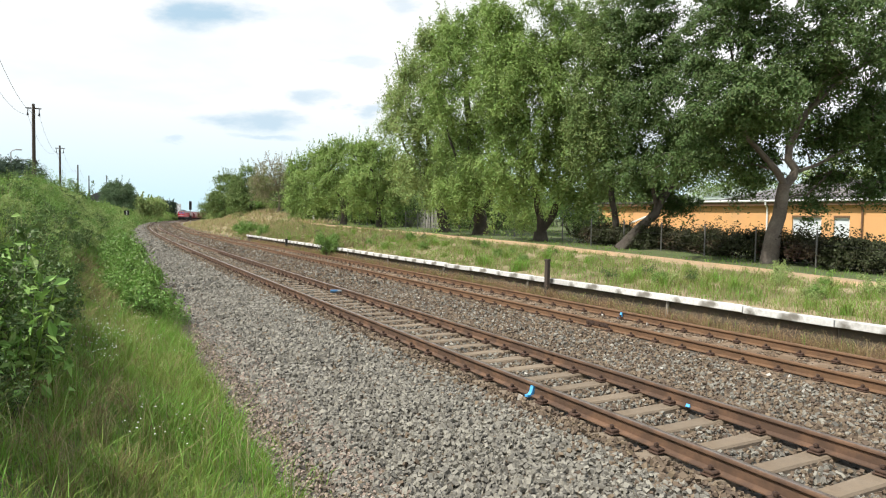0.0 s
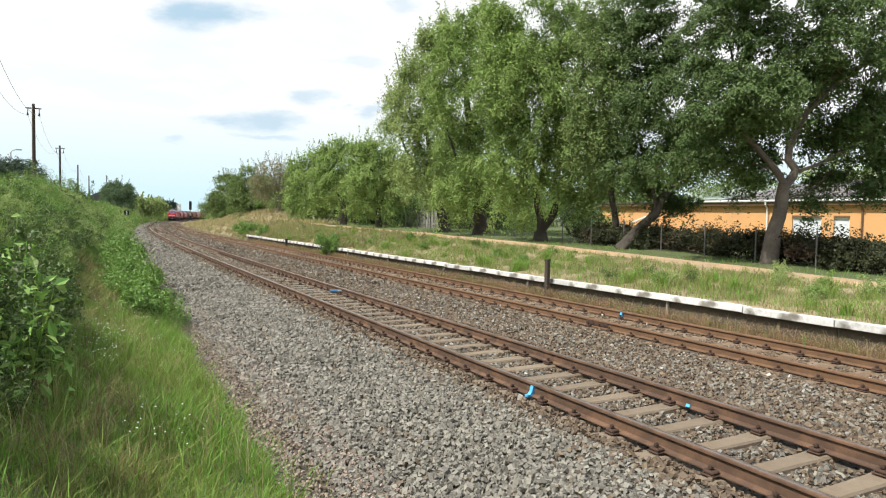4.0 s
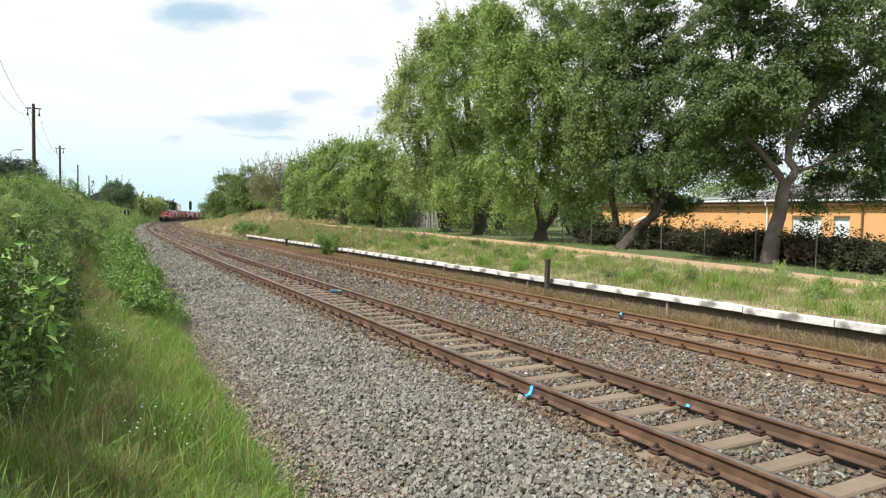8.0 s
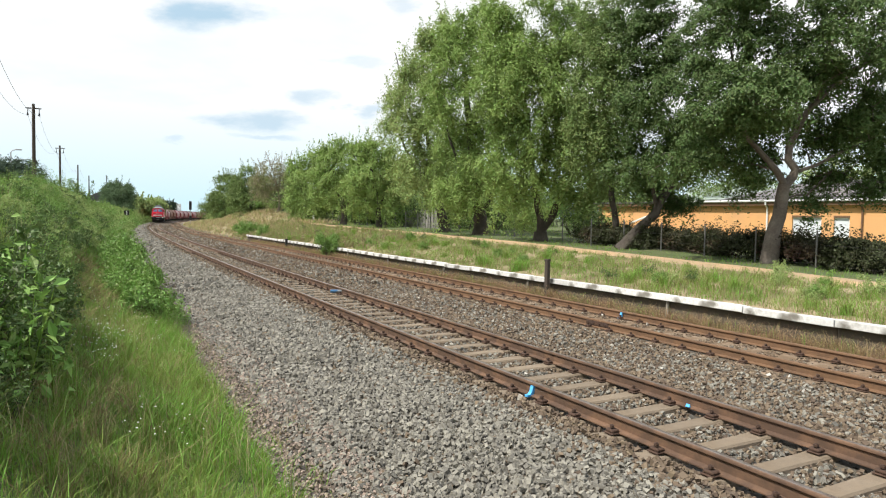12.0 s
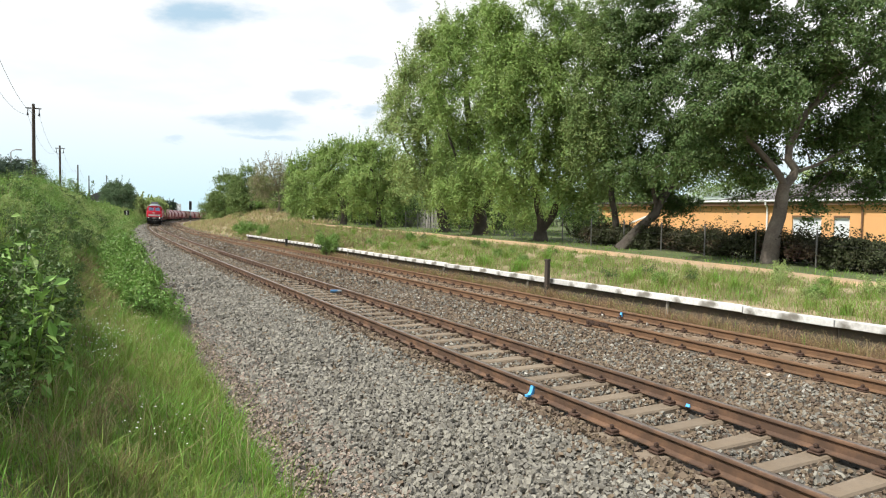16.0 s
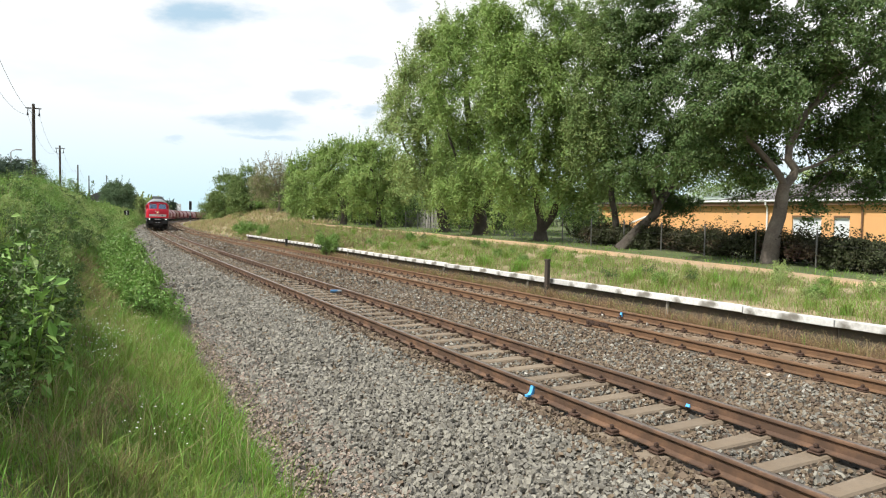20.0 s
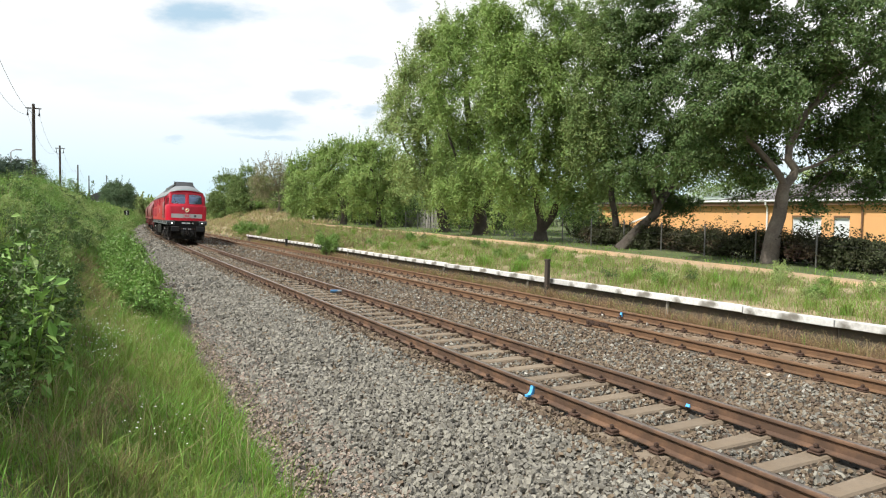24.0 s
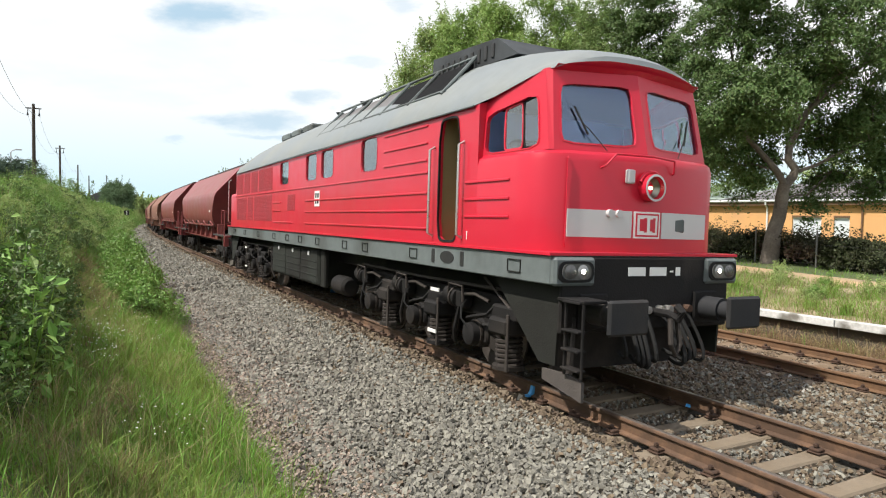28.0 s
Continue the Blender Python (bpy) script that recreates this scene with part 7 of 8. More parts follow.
    # roof: rings from brow to brow
    def arch(half, eave, top):
        out = []
        for u, w in ((1.0, 0.0), (0.985, 0.09), (0.9, 0.27), (0.75, 0.52), (0.58, 0.76), (0.42, 0.92), (0.22, 0.985), (0.0, 1.0)):
            out.append((half * u, eave + (top - eave) * w))
        return out + [(-x, z) for x, z in out[-2::-1]]
    stations = [(-0.93, 1.0, 3.83, 3.93), (-0.96, 1.10, 3.79, 4.0), (-1.12, 1.18, 3.775, 4.09), (-1.5, 1.245, 3.70, 4.2), (-2.0, 1.34, 3.575, 4.29), (-2.3, 1.465, 3.49, 4.33), (-3.0, 1.47, 3.49, 4.40), (-4.2, 1.47, 3.5, 4.46)]
    stations += [(-10.41, 1.47, 3.52, 4.52)] + [(mirror(y), a, b, c) for y, a, b, c in stations[::-1]]
    rings = []
    for y, half, eave, top in stations:
        ring = [(x, y - 0.10 * (abs(x) / half) ** 2 * (1 if y > -1.2 else -1 if y < mirror(-1.2) else 0), z) for x, z in arch(half, eave, top)]
        rings.append(ring)
    roof = Shape().loft(rings, closed=False)
    roof.add(rings[0], [tuple(range(len(rings[0])))]).add(rings[-1], [tuple(range(len(rings[-1])))])
    for i in (len(roof.m) - 1, len(roof.m) - 2):
        roof.m[i] = 1
    part("roof", roof, (M_ROOFGREY, M_RED), L, "weathered light grey rounded roof", smooth=35)
    drip = Shape()
    for sx in (1, -1):
        drip.tube([(sx * 1.475, -2.3, 3.485), (sx * 1.475, mirror(-2.3), 3.485)], 0.014, 5)
    part("rain_gutter", drip, M_FRAMEGREY, L)
    # roof superstructure
    part("exhaust_hood", Shape().prism([(-2.6, 4.34), (-3.15, 4.68), (-5.2, 4.78), (-5.25, 4.36)], -0.62, 0.62, "x"), M_HOOD, L, "dark grey raised roof hood")
    for i in range(9):
        part("hood_slat", Shape().box((0.61, -3.3 - i * 0.2, 4.42), (0.64, -3.22 - i * 0.2, 4.62), 0.006), M_BLACK, L)
    for i, y in enumerate((-3.75, -4.95, -6.15, -7.1, -8.05, -9.0, -9.95)):
        if i < 6:
            y1 = (-4.95, -6.15, -7.1, -8.05, -9.0, -9.95)[i]
            mat = M_BAYBLACK if i < 2 else M_ROOFPANEL
            for sx in (1, -1):
                part("roof_panel", Shape().add([(sx * 1.12, y1 + 0.06, 3.99), (sx * 1.12, y - 0.06, 3.99), (sx * 0.64, y - 0.06, 4.47), (sx * 0.64, y1 + 0.06, 4.47),
                                               (sx * 1.08, y1 + 0.06, 3.88), (sx * 1.08, y - 0.06, 3.88), (sx * 0.6, y - 0.06, 4.36), (sx * 0.6, y1 + 0.06, 4.36)],
                                              [(0, 1, 2, 3), (4, 5, 6, 7), (0, 1, 5, 4), (1, 2, 6, 5), (2, 3, 7, 6), (3, 0, 4, 7)]), mat, L, "dark open roof bay" if i < 2 else "")
        for sx in (1, -1):
            part("roof_bar", Shape().tube([(sx * 1.2, y, 3.9), (sx * 0.62, y, 4.53)], 0.028, 6), M_FRAMEGREY, L)
    for sx in (1, -1):
        part("roof_rail", Shape().tube([(sx * 0.62, -3.7, 4.53), (sx * 0.62, -10.0, 4.56)], 0.025, 6), M_FRAMEGREY, L)
        part("roof_rail", Shape().tube([(sx * 1.16, -3.7, 3.95), (sx * 1.16, -10.0, 3.95)], 0.02, 6), M_FRAMEGREY, L)
    for y, h in ((-9.2, 4.7), (-10.9, 4.68)):
        part("roof_vent", Shape().tube([(0.35, y, 4.38), (0.35, y, h - 0.06), (0.35, y, h)], [0.06, 0.06, 0.11], 10), M_BLACK, L)
    for y in (-13.2, -14.4, -15.6):
        part("roof_fan_cowl", Shape().box((-0.55, y - 0.45, 4.42), (0.55, y + 0.45, 4.64), 0.05), M_FRAMEGREY, L)
    # doorway: lining, handrails
    room = Shape()
    room.add([(1.38, -3.3, 1.70), (1.38, -2.64, 1.70), (0.55, -2.64, 1.70), (0.55, -3.3, 1.70), (1.38, -3.3, 3.46), (1.38, -2.64, 3.46), (0.55, -2.64, 3.46), (0.55, -3.3, 3.46)],
             [(0, 1, 2, 3), (3, 2, 6, 7), (0, 3, 7, 4), (1, 5, 6, 2), (4, 7, 6, 5)])
    part("vestibule", room, M_CAB, L, "brown-lined open doorway")
    part("inner_door", Shape().box((0.6, -3.22, 1.72), (0.66, -2.72, 3.35), 0.02), M_CAB, L)
    for y in (-2.56, -3.41):
        part("door_handrail", Shape().tube([(1.44, y, 1.80), (1.52, y, 1.84), (1.52, y, 3.02), (1.44, y, 3.06)], 0.02, 8), M_CHROME, L, "polished vertical handrail")
    for sx in (1, -1):
        for y in (mirror(-1.2),) if sx > 0 else (-3.4, mirror(-1.2)):
            part("door_handrail", Shape().tube([(sx * 1.44, y, 1.80), (sx * 1.52, y, 1.84), (sx * 1.52, y, 3.3), (sx * 1.44, y, 3.34)], 0.016, 8), M_CHROME, L)
    # cab interiors: back wall, floor, desk, seat
    for Y in ((lambda y: y), mirror):
        part("cab_bulkhead", Shape().box((-1.23, min(Y(-2.56), Y(-2.5)), 1.7), (1.23, max(Y(-2.56), Y(-2.5)), 3.5)), M_CABBLUE, L)
        part("cab_desk", Shape().box((-1.1, min(Y(-1.15), Y(-1.7)), 2.0), (1.1, max(Y(-1.15), Y(-1.7)), 2.78), 0.06), M_CABBLUE, L)
        part("cab_seat", Shape().box((0.45, min(Y(-2.1), Y(-2.28)), 2.1), (0.95, max(Y(-2.1), Y(-2.28)), 3.1), 0.05), M_BLACK, L)
    # windscreen wipers, handrails and lamp brackets on the nose
    for sx in (1, -1):
        part("wiper", Shape().tube([(sx * 0.56, -0.80, 2.86), (sx * 0.75, -0.90, 3.10), (sx * 0.8, -0.93, 3.15)], 0.006, 5).tube([(sx * 0.76, -0.906, 3.04), (sx * 0.9, -0.996, 3.36)], 0.012, 5), M_BLACK, L)
    part("nose_handrail", Shape().tube([(0.68, -0.76, 2.66), (0.66, -0.70, 2.68), (0.52, -0.685, 2.82), (0.0, -0.63, 2.82), (-0.36, -0.665, 2.80), (-0.40, -0.70, 2.66), (-0.41, -0.75, 2.64)], 0.013, 6), M_RED, L)
    part("corner_handrail", Shape().tube([(1.10, -0.82, 2.76), (1.11, -0.802, 2.74), (1.12, -0.802, 1.80), (1.10, -0.82, 1.76)], 0.009, 6), M_RED, L)
    # upper headlamp
    ring = Shape().tube([(0, -0.72, 2.463), (0, -0.585, 2.463)], [0.165, 0.158], 24, caps=False).tube([(0, -0.585, 2.463), (0, -0.582, 2.463)], [0.158, 0.132], 24, caps=False, mat=1)
    ring.tube([(0, -0.582, 2.463), (0, -0.64, 2.463)], [0.132, 0.125], 24, caps=False)
    lamp = part("top_headlamp", ring, (M_RED, M_PLATE), L, "round pale-rimmed headlamp", smooth=40)
    dish = [0.122, 0.11, 0.095, 0.078, 0.058, 0.036, 0.012]   # a parabola with the bulb at its focus
    part("reflector", Shape().tube([(0, -0.72 + r * r / 0.2, 2.463) for r in dish], dish, 28, caps=False), M_MIRROR, lamp, "dulled lamp reflector", smooth=60)
    part("bulb", Shape().tube([(0, -0.70, 2.463), (0, -0.685, 2.463), (0, -0.67, 2.463), (0, -0.655, 2.463), (0, -0.645, 2.463)], [0.01, 0.018, 0.021, 0.017, 0.005], 12), M_LAMP, lamp, "glowing headlamp bulb")
    part("lamp_hood", Shape().tube([(0.185 * math.cos(math.radians(a)), -0.66, 2.463 + 0.185 * math.sin(math.radians(a))) for a in range(160, 15, -20)], 0.022, 6), M_RED, L)
    part("socket_box", Shape().box((0.24, -0.72, 2.50), (0.36, -0.66, 2.66), 0.015), M_PLATE, L)
    # nose panels and emblem (plain shapes)
    def nose_y(x):
        return float(np.interp(abs(x), [0.0, 0.6, 1.1, 1.25], [-0.69, -0.755, -0.82, -0.89]))

    def nose_strip(name, x0, x1, z0, z1, out, mat, label=""):
        xs = [x0] + [x for x in (-0.6, 0.0, 0.6) if x0 < x < x1] + [x1]
        sh = Shape()
        rings = [[(x, nose_y(x) + out, z0), (x, nose_y(x) + out, z1), (x, nose_y(x) - 0.01, z1), (x, nose_y(x) - 0.01, z0)] for x in xs]
        return part(name, sh.loft(rings), mat, L, label)
    nose_strip("nose_panel", 0.235, 1.09, 1.875, 2.185, 0.008, M_PLATE, "pale grey nose panel")
    nose_strip("nose_panel", -1.09, -0.235, 1.875, 2.185, 0.008, M_PLATE, "pale grey nose panel")
    em = nose_strip("emblem", -0.205, 0.205, 1.875, 2.185, 0.008, M_MARK, "white square emblem with red marks")
    for x0, x1, z0, z1 in ((-0.18, 0.18, 1.895, 1.915), (-0.18, 0.18, 2.145, 2.165), (-0.18, -0.16, 1.915, 2.145), (0.16, 0.18, 1.915, 2.145), (0.02, 0.06, 1.945, 2.115), (0.06, 0.12, 1.96, 2.10), (-0.12, -0.08, 1.945, 2.115), (-0.08, -0.03, 1.96, 2.1)):
        o = nose_strip("emblem_mark", x0, x1, z0, z1, 0.012, M_RED)
        o.parent = em
    part("nose_grille", Shape().box((-0.66, -0.79, 1.95), (-0.46, -0.735, 2.12), 0.02), M_FRAMEGREY, L)
    for x in (0.42, 0.55):
        part("nose_socket", Shape().tube([(x, -0.76, 2.15), (x, -0.70, 2.15)], 0.045, 12), M_PLATE, L)
    # frame with its cut-outs
    fr = Shape().box((-1.43, mirror(-0.63), 1.357), (1.43, -0.63, 1.668), 0.012)
    part("frame_beam", fr, M_FRAMEGREY, L, "scuffed grey longitudinal frame")
    part("lower_lip", Shape().loft([[(x * k, -0.63 + (0.02 if k == 1 else 0.0) - (0.0), 1.672 + dz) for x in (-1.46, 1.46)] + [(x * k, mirror(-0.63), 1.672 + dz) for x in (1.46, -1.46)] for k, dz in ((1, 0.0), (1, 0.03), (0.97, 0.035))]), M_RED, L)
    for sx in (1, -1):
        for y in (-1.31, -4.05, -6.1, -7.2, -9.0, -10.4, -11.6, -13.0, -15.0, -17.0, -18.8):
            part("frame_step", Shape().tube([(sx * 1.425, y - 0.13, 1.45), (sx * 1.44, y - 0.13, 1.45), (sx * 1.44, y - 0.13, 1.59), (sx * 1.44, y + 0.13, 1.59), (sx * 1.44, y + 0.13, 1.45), (sx * 1.44, y - 0.13, 1.45)], 0.008, 4), M_OLIVE, L)
        # slots and opening are black plates, their unlit depth painted on
        for y in (-2.55, -3.39):
            part("frame_slot", Shape().box((sx * 1.42, y - 0.05, 1.42), (sx * 1.437, y + 0.05, 1.62), 0.006), M_BLACK, L)
        part("frame_opening", Shape().prism([(-2.97 + 0.2 * math.cos(k * 0.4488), 1.52 + 0.085 * math.sin(k * 0.4488)) for k in range(14)], sx * 1.41, sx * 1.438, "x"), M_BLACK, L)
    # headlights in grey housings
    for Y, end in (((lambda y: y), 1), (mirror, -1)):
        for sx in (1, -1):
            y0, y1 = sorted((Y(-0.66), Y(-0.56)))
            h = part("headlight", Shape().box((min(sx * 0.86, sx * 1.42), y0, 1.345), (max(sx * 0.86, sx * 1.42), y1, 1.655), 0.03), M_FRAMEGREY, L, "grey headlight housing with twin lamps")
            yf = Y(-0.56)
            step = 0.012 * end
            def rounded(x0, x1, z0, z1, r):
                return [(u, v) for u, v in rect_points(x0, z0, x1, z1, (r, r), 8)]
            xa, xb = sorted((sx * 0.90, sx * 1.38))
            part("bezel", Shape().prism(rounded(xa, xb, 1.385, 1.615, 0.09), yf, yf + step, "y"), M_GASKET, h)
            xa, xb = sorted((sx * 0.945, sx * 1.335))
            part("lamp_glass", Shape().prism(rounded(xa, xb, 1.412, 1.588, 0.08), yf + step, yf + step * 2, "y"), M_LAMPGLASS, h, "glossy rounded lamp glass")
            for x, lit in ((1.06, end > 0), (1.23, False)):
                # a burning lamp's reflector gets a paler colour, its light painted in
                part("reflector", Shape().tube([(sx * x, yf + step * 2.0, 1.50), (sx * x, yf + step * 2.3, 1.50)], [0.078, 0.074], 18), M_LENS if lit else M_PLATE_DIM, h, smooth=50)
                if lit:
                    part("bulb", Shape().tube([(sx * x, yf + step * 2.2, 1.505), (sx * x, yf + step * 2.8, 1.505)], 0.026, 12), M_LIGHT, h, "glowing white headlight")
        # buffer beam, buffers, coupling, hoses
        y0, y1 = sorted((Y(-0.66), Y(-0.60)))
        part("buffer_beam", Shape().box((-1.3, y0, 0.82), (1.3, y1, 1.66), 0.02), M_UNDER, L, "sooty black buffer beam")
        for sx in (1, -1):
            b = part("buffer", Shape().tube([(sx * 0.875, Y(-0.6), 1.06), (sx * 0.875, Y(-0.3), 1.06)], 0.14, 16).tube([(sx * 0.875, Y(-0.3), 1.06), (sx * 0.875, Y(-0.05), 1.06)], 0.105, 16), M_BUFFER, L, smooth=40)
            y0, y1 = sorted((Y(-0.06), Y(0.0)))
            part("buffer_head", Shape().box((sx * 0.875 - 0.275, y0, 0.88), (sx * 0.875 + 0.275, y1, 1.25), 0.03), M_BUFFER, b, "dark grey oblong buffer plate")
            part("buffer_base", Shape().box((sx * 0.875 - 0.2, min(Y(-0.6), Y(-0.56)), 0.86), (sx * 0.875 + 0.2, max(Y(-0.6), Y(-0.56)), 1.26), 0.02), M_UNDER, b)
        hook = part("coupling_hook", Shape().tube([(0, Y(-0.6), 1.04), (0, Y(-0.3), 1.04), (0, Y(-0.16), 1.0), (0, Y(-0.12), 1.08), (0, Y(-0.2), 1.14)], 0.045, 8), M_UNDER, L)
        part("coupling_link", Shape().tube([(0.05, Y(-0.24), 1.0), (0.07, Y(-0.2), 0.72), (0.0, Y(-0.2), 0.6), (-0.07, Y(-0.2), 0.72), (-0.05, Y(-0.24), 1.0)], 0.03, 8), M_WHEEL, hook)
        for x, drop, r in ((0.1, 0.56, 0.024), (0.3, 0.6, 0.026), (-0.12, 0.5, 0.022), (-0.32, 0.58, 0.026), (0.22, 0.62, 0.030), (0.38, 0.55, 0.026), (-0.24, 0.62, 0.030), (-0.40, 0.56, 0.026), (-0.55, 0.6, 0.02), (0.55, 0.5, 0.02)):
            pts = []
            for i in range(9):
                t = i / 8
                a = math.pi * t
                pts.append((x + 0.10 * math.sin(a) * (1 if x > 0 else -1) * 0.5, Y(-0.58 + 0.26 * math.sin(a * 0.9)), 1.05 - drop * math.sin(a * 0.62) + 0.02 * t))
            part("air_hose", Shape().tube(pts, r, 8), M_GASKET, L, "hanging black rubber brake hose")
            part("hose_valve", Shape().tube([(x, Y(-0.6), 1.06), (x, Y(-0.5), 1.06)], 0.045, 8), M_CHROME if abs(x) < 0.3 else M_RUST, L)
        y0, y1 = sorted((Y(-0.64), Y(-1.25)))
        for sx in (1, -1):
            # skirt plate, ladder and rail guard
            part("skirt_plate", Shape().prism([(Y(-0.66), 1.36), (Y(-2.0), 1.36), (Y(-1.0), 0.46), (Y(-0.7), 0.46)], sx * 1.24, sx * 1.27, "x"), M_OLIVE, L, "olive-grey side skirt plate")
            if sx < 0 and Y(-1.0) > -2:
                continue
            ld = part("ladder", Shape().tube([(sx * 1.30, Y(-0.50), 1.22), (sx * 1.30, Y(-0.50), 0.42)], 0.018, 6).tube([(sx * 1.30, Y(-0.22), 1.22), (sx * 1.30, Y(-0.22), 0.42)], 0.018, 6), M_UNDER, L)
            for z in (0.5, 0.7, 0.9, 1.2):
                part("rung", Shape().box((sx * 1.30 - 0.06, min(Y(-0.5), Y(-0.22)), z - 0.012), (sx * 1.30 + 0.06, max(Y(-0.5), Y(-0.22)), z + 0.012), 0.005), M_UNDER, ld)
            part("ladder_bracket", Shape().box((sx * 1.0 if sx > 0 else -1.32, min(Y(-0.64), Y(-0.2)), 1.19), (1.32 if sx > 0 else -1.0, max(Y(-0.64), Y(-0.2)), 1.23), 0.01), M_UNDER, L)
            part("rail_guard", Shape().prism([(Y(-0.24), 0.17), (Y(-0.24), 0.38), (Y(-0.5), 0.42), (Y(-0.92), 0.40), (Y(-0.92), 0.28)], sx * 1.24, sx * 1.275, "x"), M_DUST, L, "dusty grey rail guard")
            part("plough_strut", Shape().tube([(sx * 1.1, Y(-0.62), 1.0), (sx * 1.15, Y(-0.6), 0.36)], 0.04, 6), M_UNDER, L)
        # black sheet added where the open space below the beam is only dark
        part("plough", Shape().prism([(-1.0, 0.3), (1.0, 0.3), (1.0, 0.85), (-1.0, 0.85)], Y(-1.15), Y(-1.1), "y"), M_UNDER, L)
    # running number as plain bars
    for x0, x1 in ((0.36, 0.10), (0.03, -0.23), (-0.29, -0.34), (-0.385, -0.455)):
        low, high = (1.445, 1.545) if abs(x1 - x0) > 0.055 else (1.485, 1.505)
        part("number_bar", Shape().box((min(x0, x1), -0.605, low), (max(x0, x1), -0.592, high)), M_MARK, L, "white lettering bar")
    emb = part("side_emblem", Shape().box((1.438, -9.26, 2.28), (1.447, -8.90, 2.62)), M_MARK, L, "small white emblem with dark marks")
    for z in (2.34, 2.47):
        for y in (-9.2, -9.05):
            part("emblem_mark", Shape().box((1.446, y, z), (1.45, y + 0.1, z + 0.1)), M_GASKET, emb)
    # tank and boxes between the bogies
    tk = part("battery_box", Shape().box((-1.3, -13.7, 0.5), (1.3, -9.3, 1.33), 0.04), M_OLIVE, L, "grimy olive equipment box")
    for sx in (1, -1):
        for i in range(3):
            y = -13.55 + i * 1.42
            part("box_door", Shape().box((sx * 1.29, y, 0.56), (sx * 1.315, y + 1.34, 1.28), 0.01), M_OLIVE, tk)
            for z in (0.72, 0.88, 1.04):
                part("door_rib", Shape().box((sx * 1.312, y + 0.06, z - 0.015), (sx * 1.325, y + 1.28, z + 0.015), 0.004), M_OLIVE, tk)
            part("latch", Shape().box((sx * 1.31, y + 0.62, 1.16), (sx * 1.335, y + 0.72, 1.26), 0.006), M_PLATE, tk)
        part("tank_step", Shape().box((sx * 1.2, -9.1, 0.5), (sx * 1.32, -8.8, 1.34), 0.03), M_OLIVE, L)
        part("air_tank", Shape().tube([(sx * 1.05, -8.6, 0.62), (sx * 1.05, -8.56, 0.62), (sx * 1.05, -7.9, 0.62), (sx * 1.05, -7.85, 0.62)], [0.14, 0.2, 0.2, 0.14], 16), M_UNDER, L, smooth=40)
    # bogies
    wheels = []
    for c in (-4.4, mirror(-4.4)):
        d = 1 if c > -10 else -1
        bg = part("bogie", Shape().box((-1.04, -2.75, 0.72), (-0.86, 2.75, 1.06), 0.03).box((0.86, -2.75, 0.72), (1.04, 2.75, 1.06), 0.03).box((-0.9, -0.4, 0.7), (0.9, 0.4, 1.0), 0.03).box((-0.95, -2.5, 0.75), (0.95, -2.35, 1.0), 0.02).box((-0.95, 2.35, 0.75), (0.95, 2.5, 1.0), 0.02), M_UNDER, L, "black three-axle bogie frame", at=pose(0, c, 0))
        # added black block, keeps the space between the wheels dark and closed
        part("traction_motor_block", Shape().box((-0.62, -2.4, 0.3), (0.62, 2.4, 0.95), 0.05), M_UNDER, bg)
        for y in (-1.85, 0, 1.85):
            ws = Shape()
            prof = [(0.68, 0.12), (0.68, 0.40), (0.685, 0.44), (0.685, 0.55), (0.717, 0.55), (0.722, 0.525), (0.82, 0.52), (0.82, 0.44), (0.80, 0.40), (0.80, 0.12)]
            for sx in (1, -1):
                rings = [[(sx * px, pr * math.cos(2 * math.pi * k / 28), pr * math.sin(2 * math.pi * k / 28)) for k in range(28)] for px, pr in prof]
                ws.loft(rings)
                base = len(ws.m) - (len(prof) - 1) * 28 - 2
                for i in (4, 5):
                    for k in range(28):
                        ws.m[base + i * 28 + k] = 1
            ws.tube([(0.62, 0, 0), (1.1, 0, 0)], 0.085, 12).tube([(-0.62, 0, 0), (-1.1, 0, 0)], 0.085, 12)
            w = part("wheelset", ws, (M_WHEEL, M_TYRE), bg, smooth=40, at=pose(0, y, 0.525))
            wheels.append((w, y))
            for sx in (1, -1):
                part("axle_box", Shape().tube([(sx * 0.95, y, 0.525), (sx * 1.1, y, 0.525), (sx * 1.12, y, 0.525), (sx * 1.3, y, 0.525), (sx * 1.32, y, 0.525)], [0.2, 0.2, 0.165, 0.15, 0.1], 16).box((sx * 1.05 - 0.1, y - 0.24, 0.40), (sx * 1.05 + 0.1, y + 0.24, 0.68), 0.03), M_UNDER, bg, smooth=40)
                part("axle_box_ring", Shape().tube([(sx * 1.17, y, 0.525), (sx * 1.2, y, 0.525)], 0.178, 16), M_WHEEL, bg)
                k = y + 0.74 * d
                part("guide_arm", Shape().loft([[(sx * px, y, 0.44), (sx * px, y, 0.62), (sx * px, k, 0.34), (sx * px, k, 0.22)] for px in (0.99, 1.1)]), M_UNDER, bg)
                sp = []
                for i in range(49):
                    a = i / 8 * 2 * math.pi
                    sp.append((sx * 1.13 + 0.155 * math.cos(a), k + 0.155 * math.sin(a), 0.25 + 0.36 * i / 48))
                part("coil_spring", Shape().tube(sp, 0.026, 5), M_WHEEL, bg)
                part("spring_core", Shape().tube([(sx * 1.13, k, 0.2), (sx * 1.13, k, 0.66)], 0.1, 10), M_UNDER, bg)
                part("spring_seat", Shape().tube([(sx * 1.13, k, 0.18), (sx * 1.13, k, 0.2), (sx * 1.13, k, 0.245)], [0.14, 0.21, 0.21], 16), M_UNDER, bg)
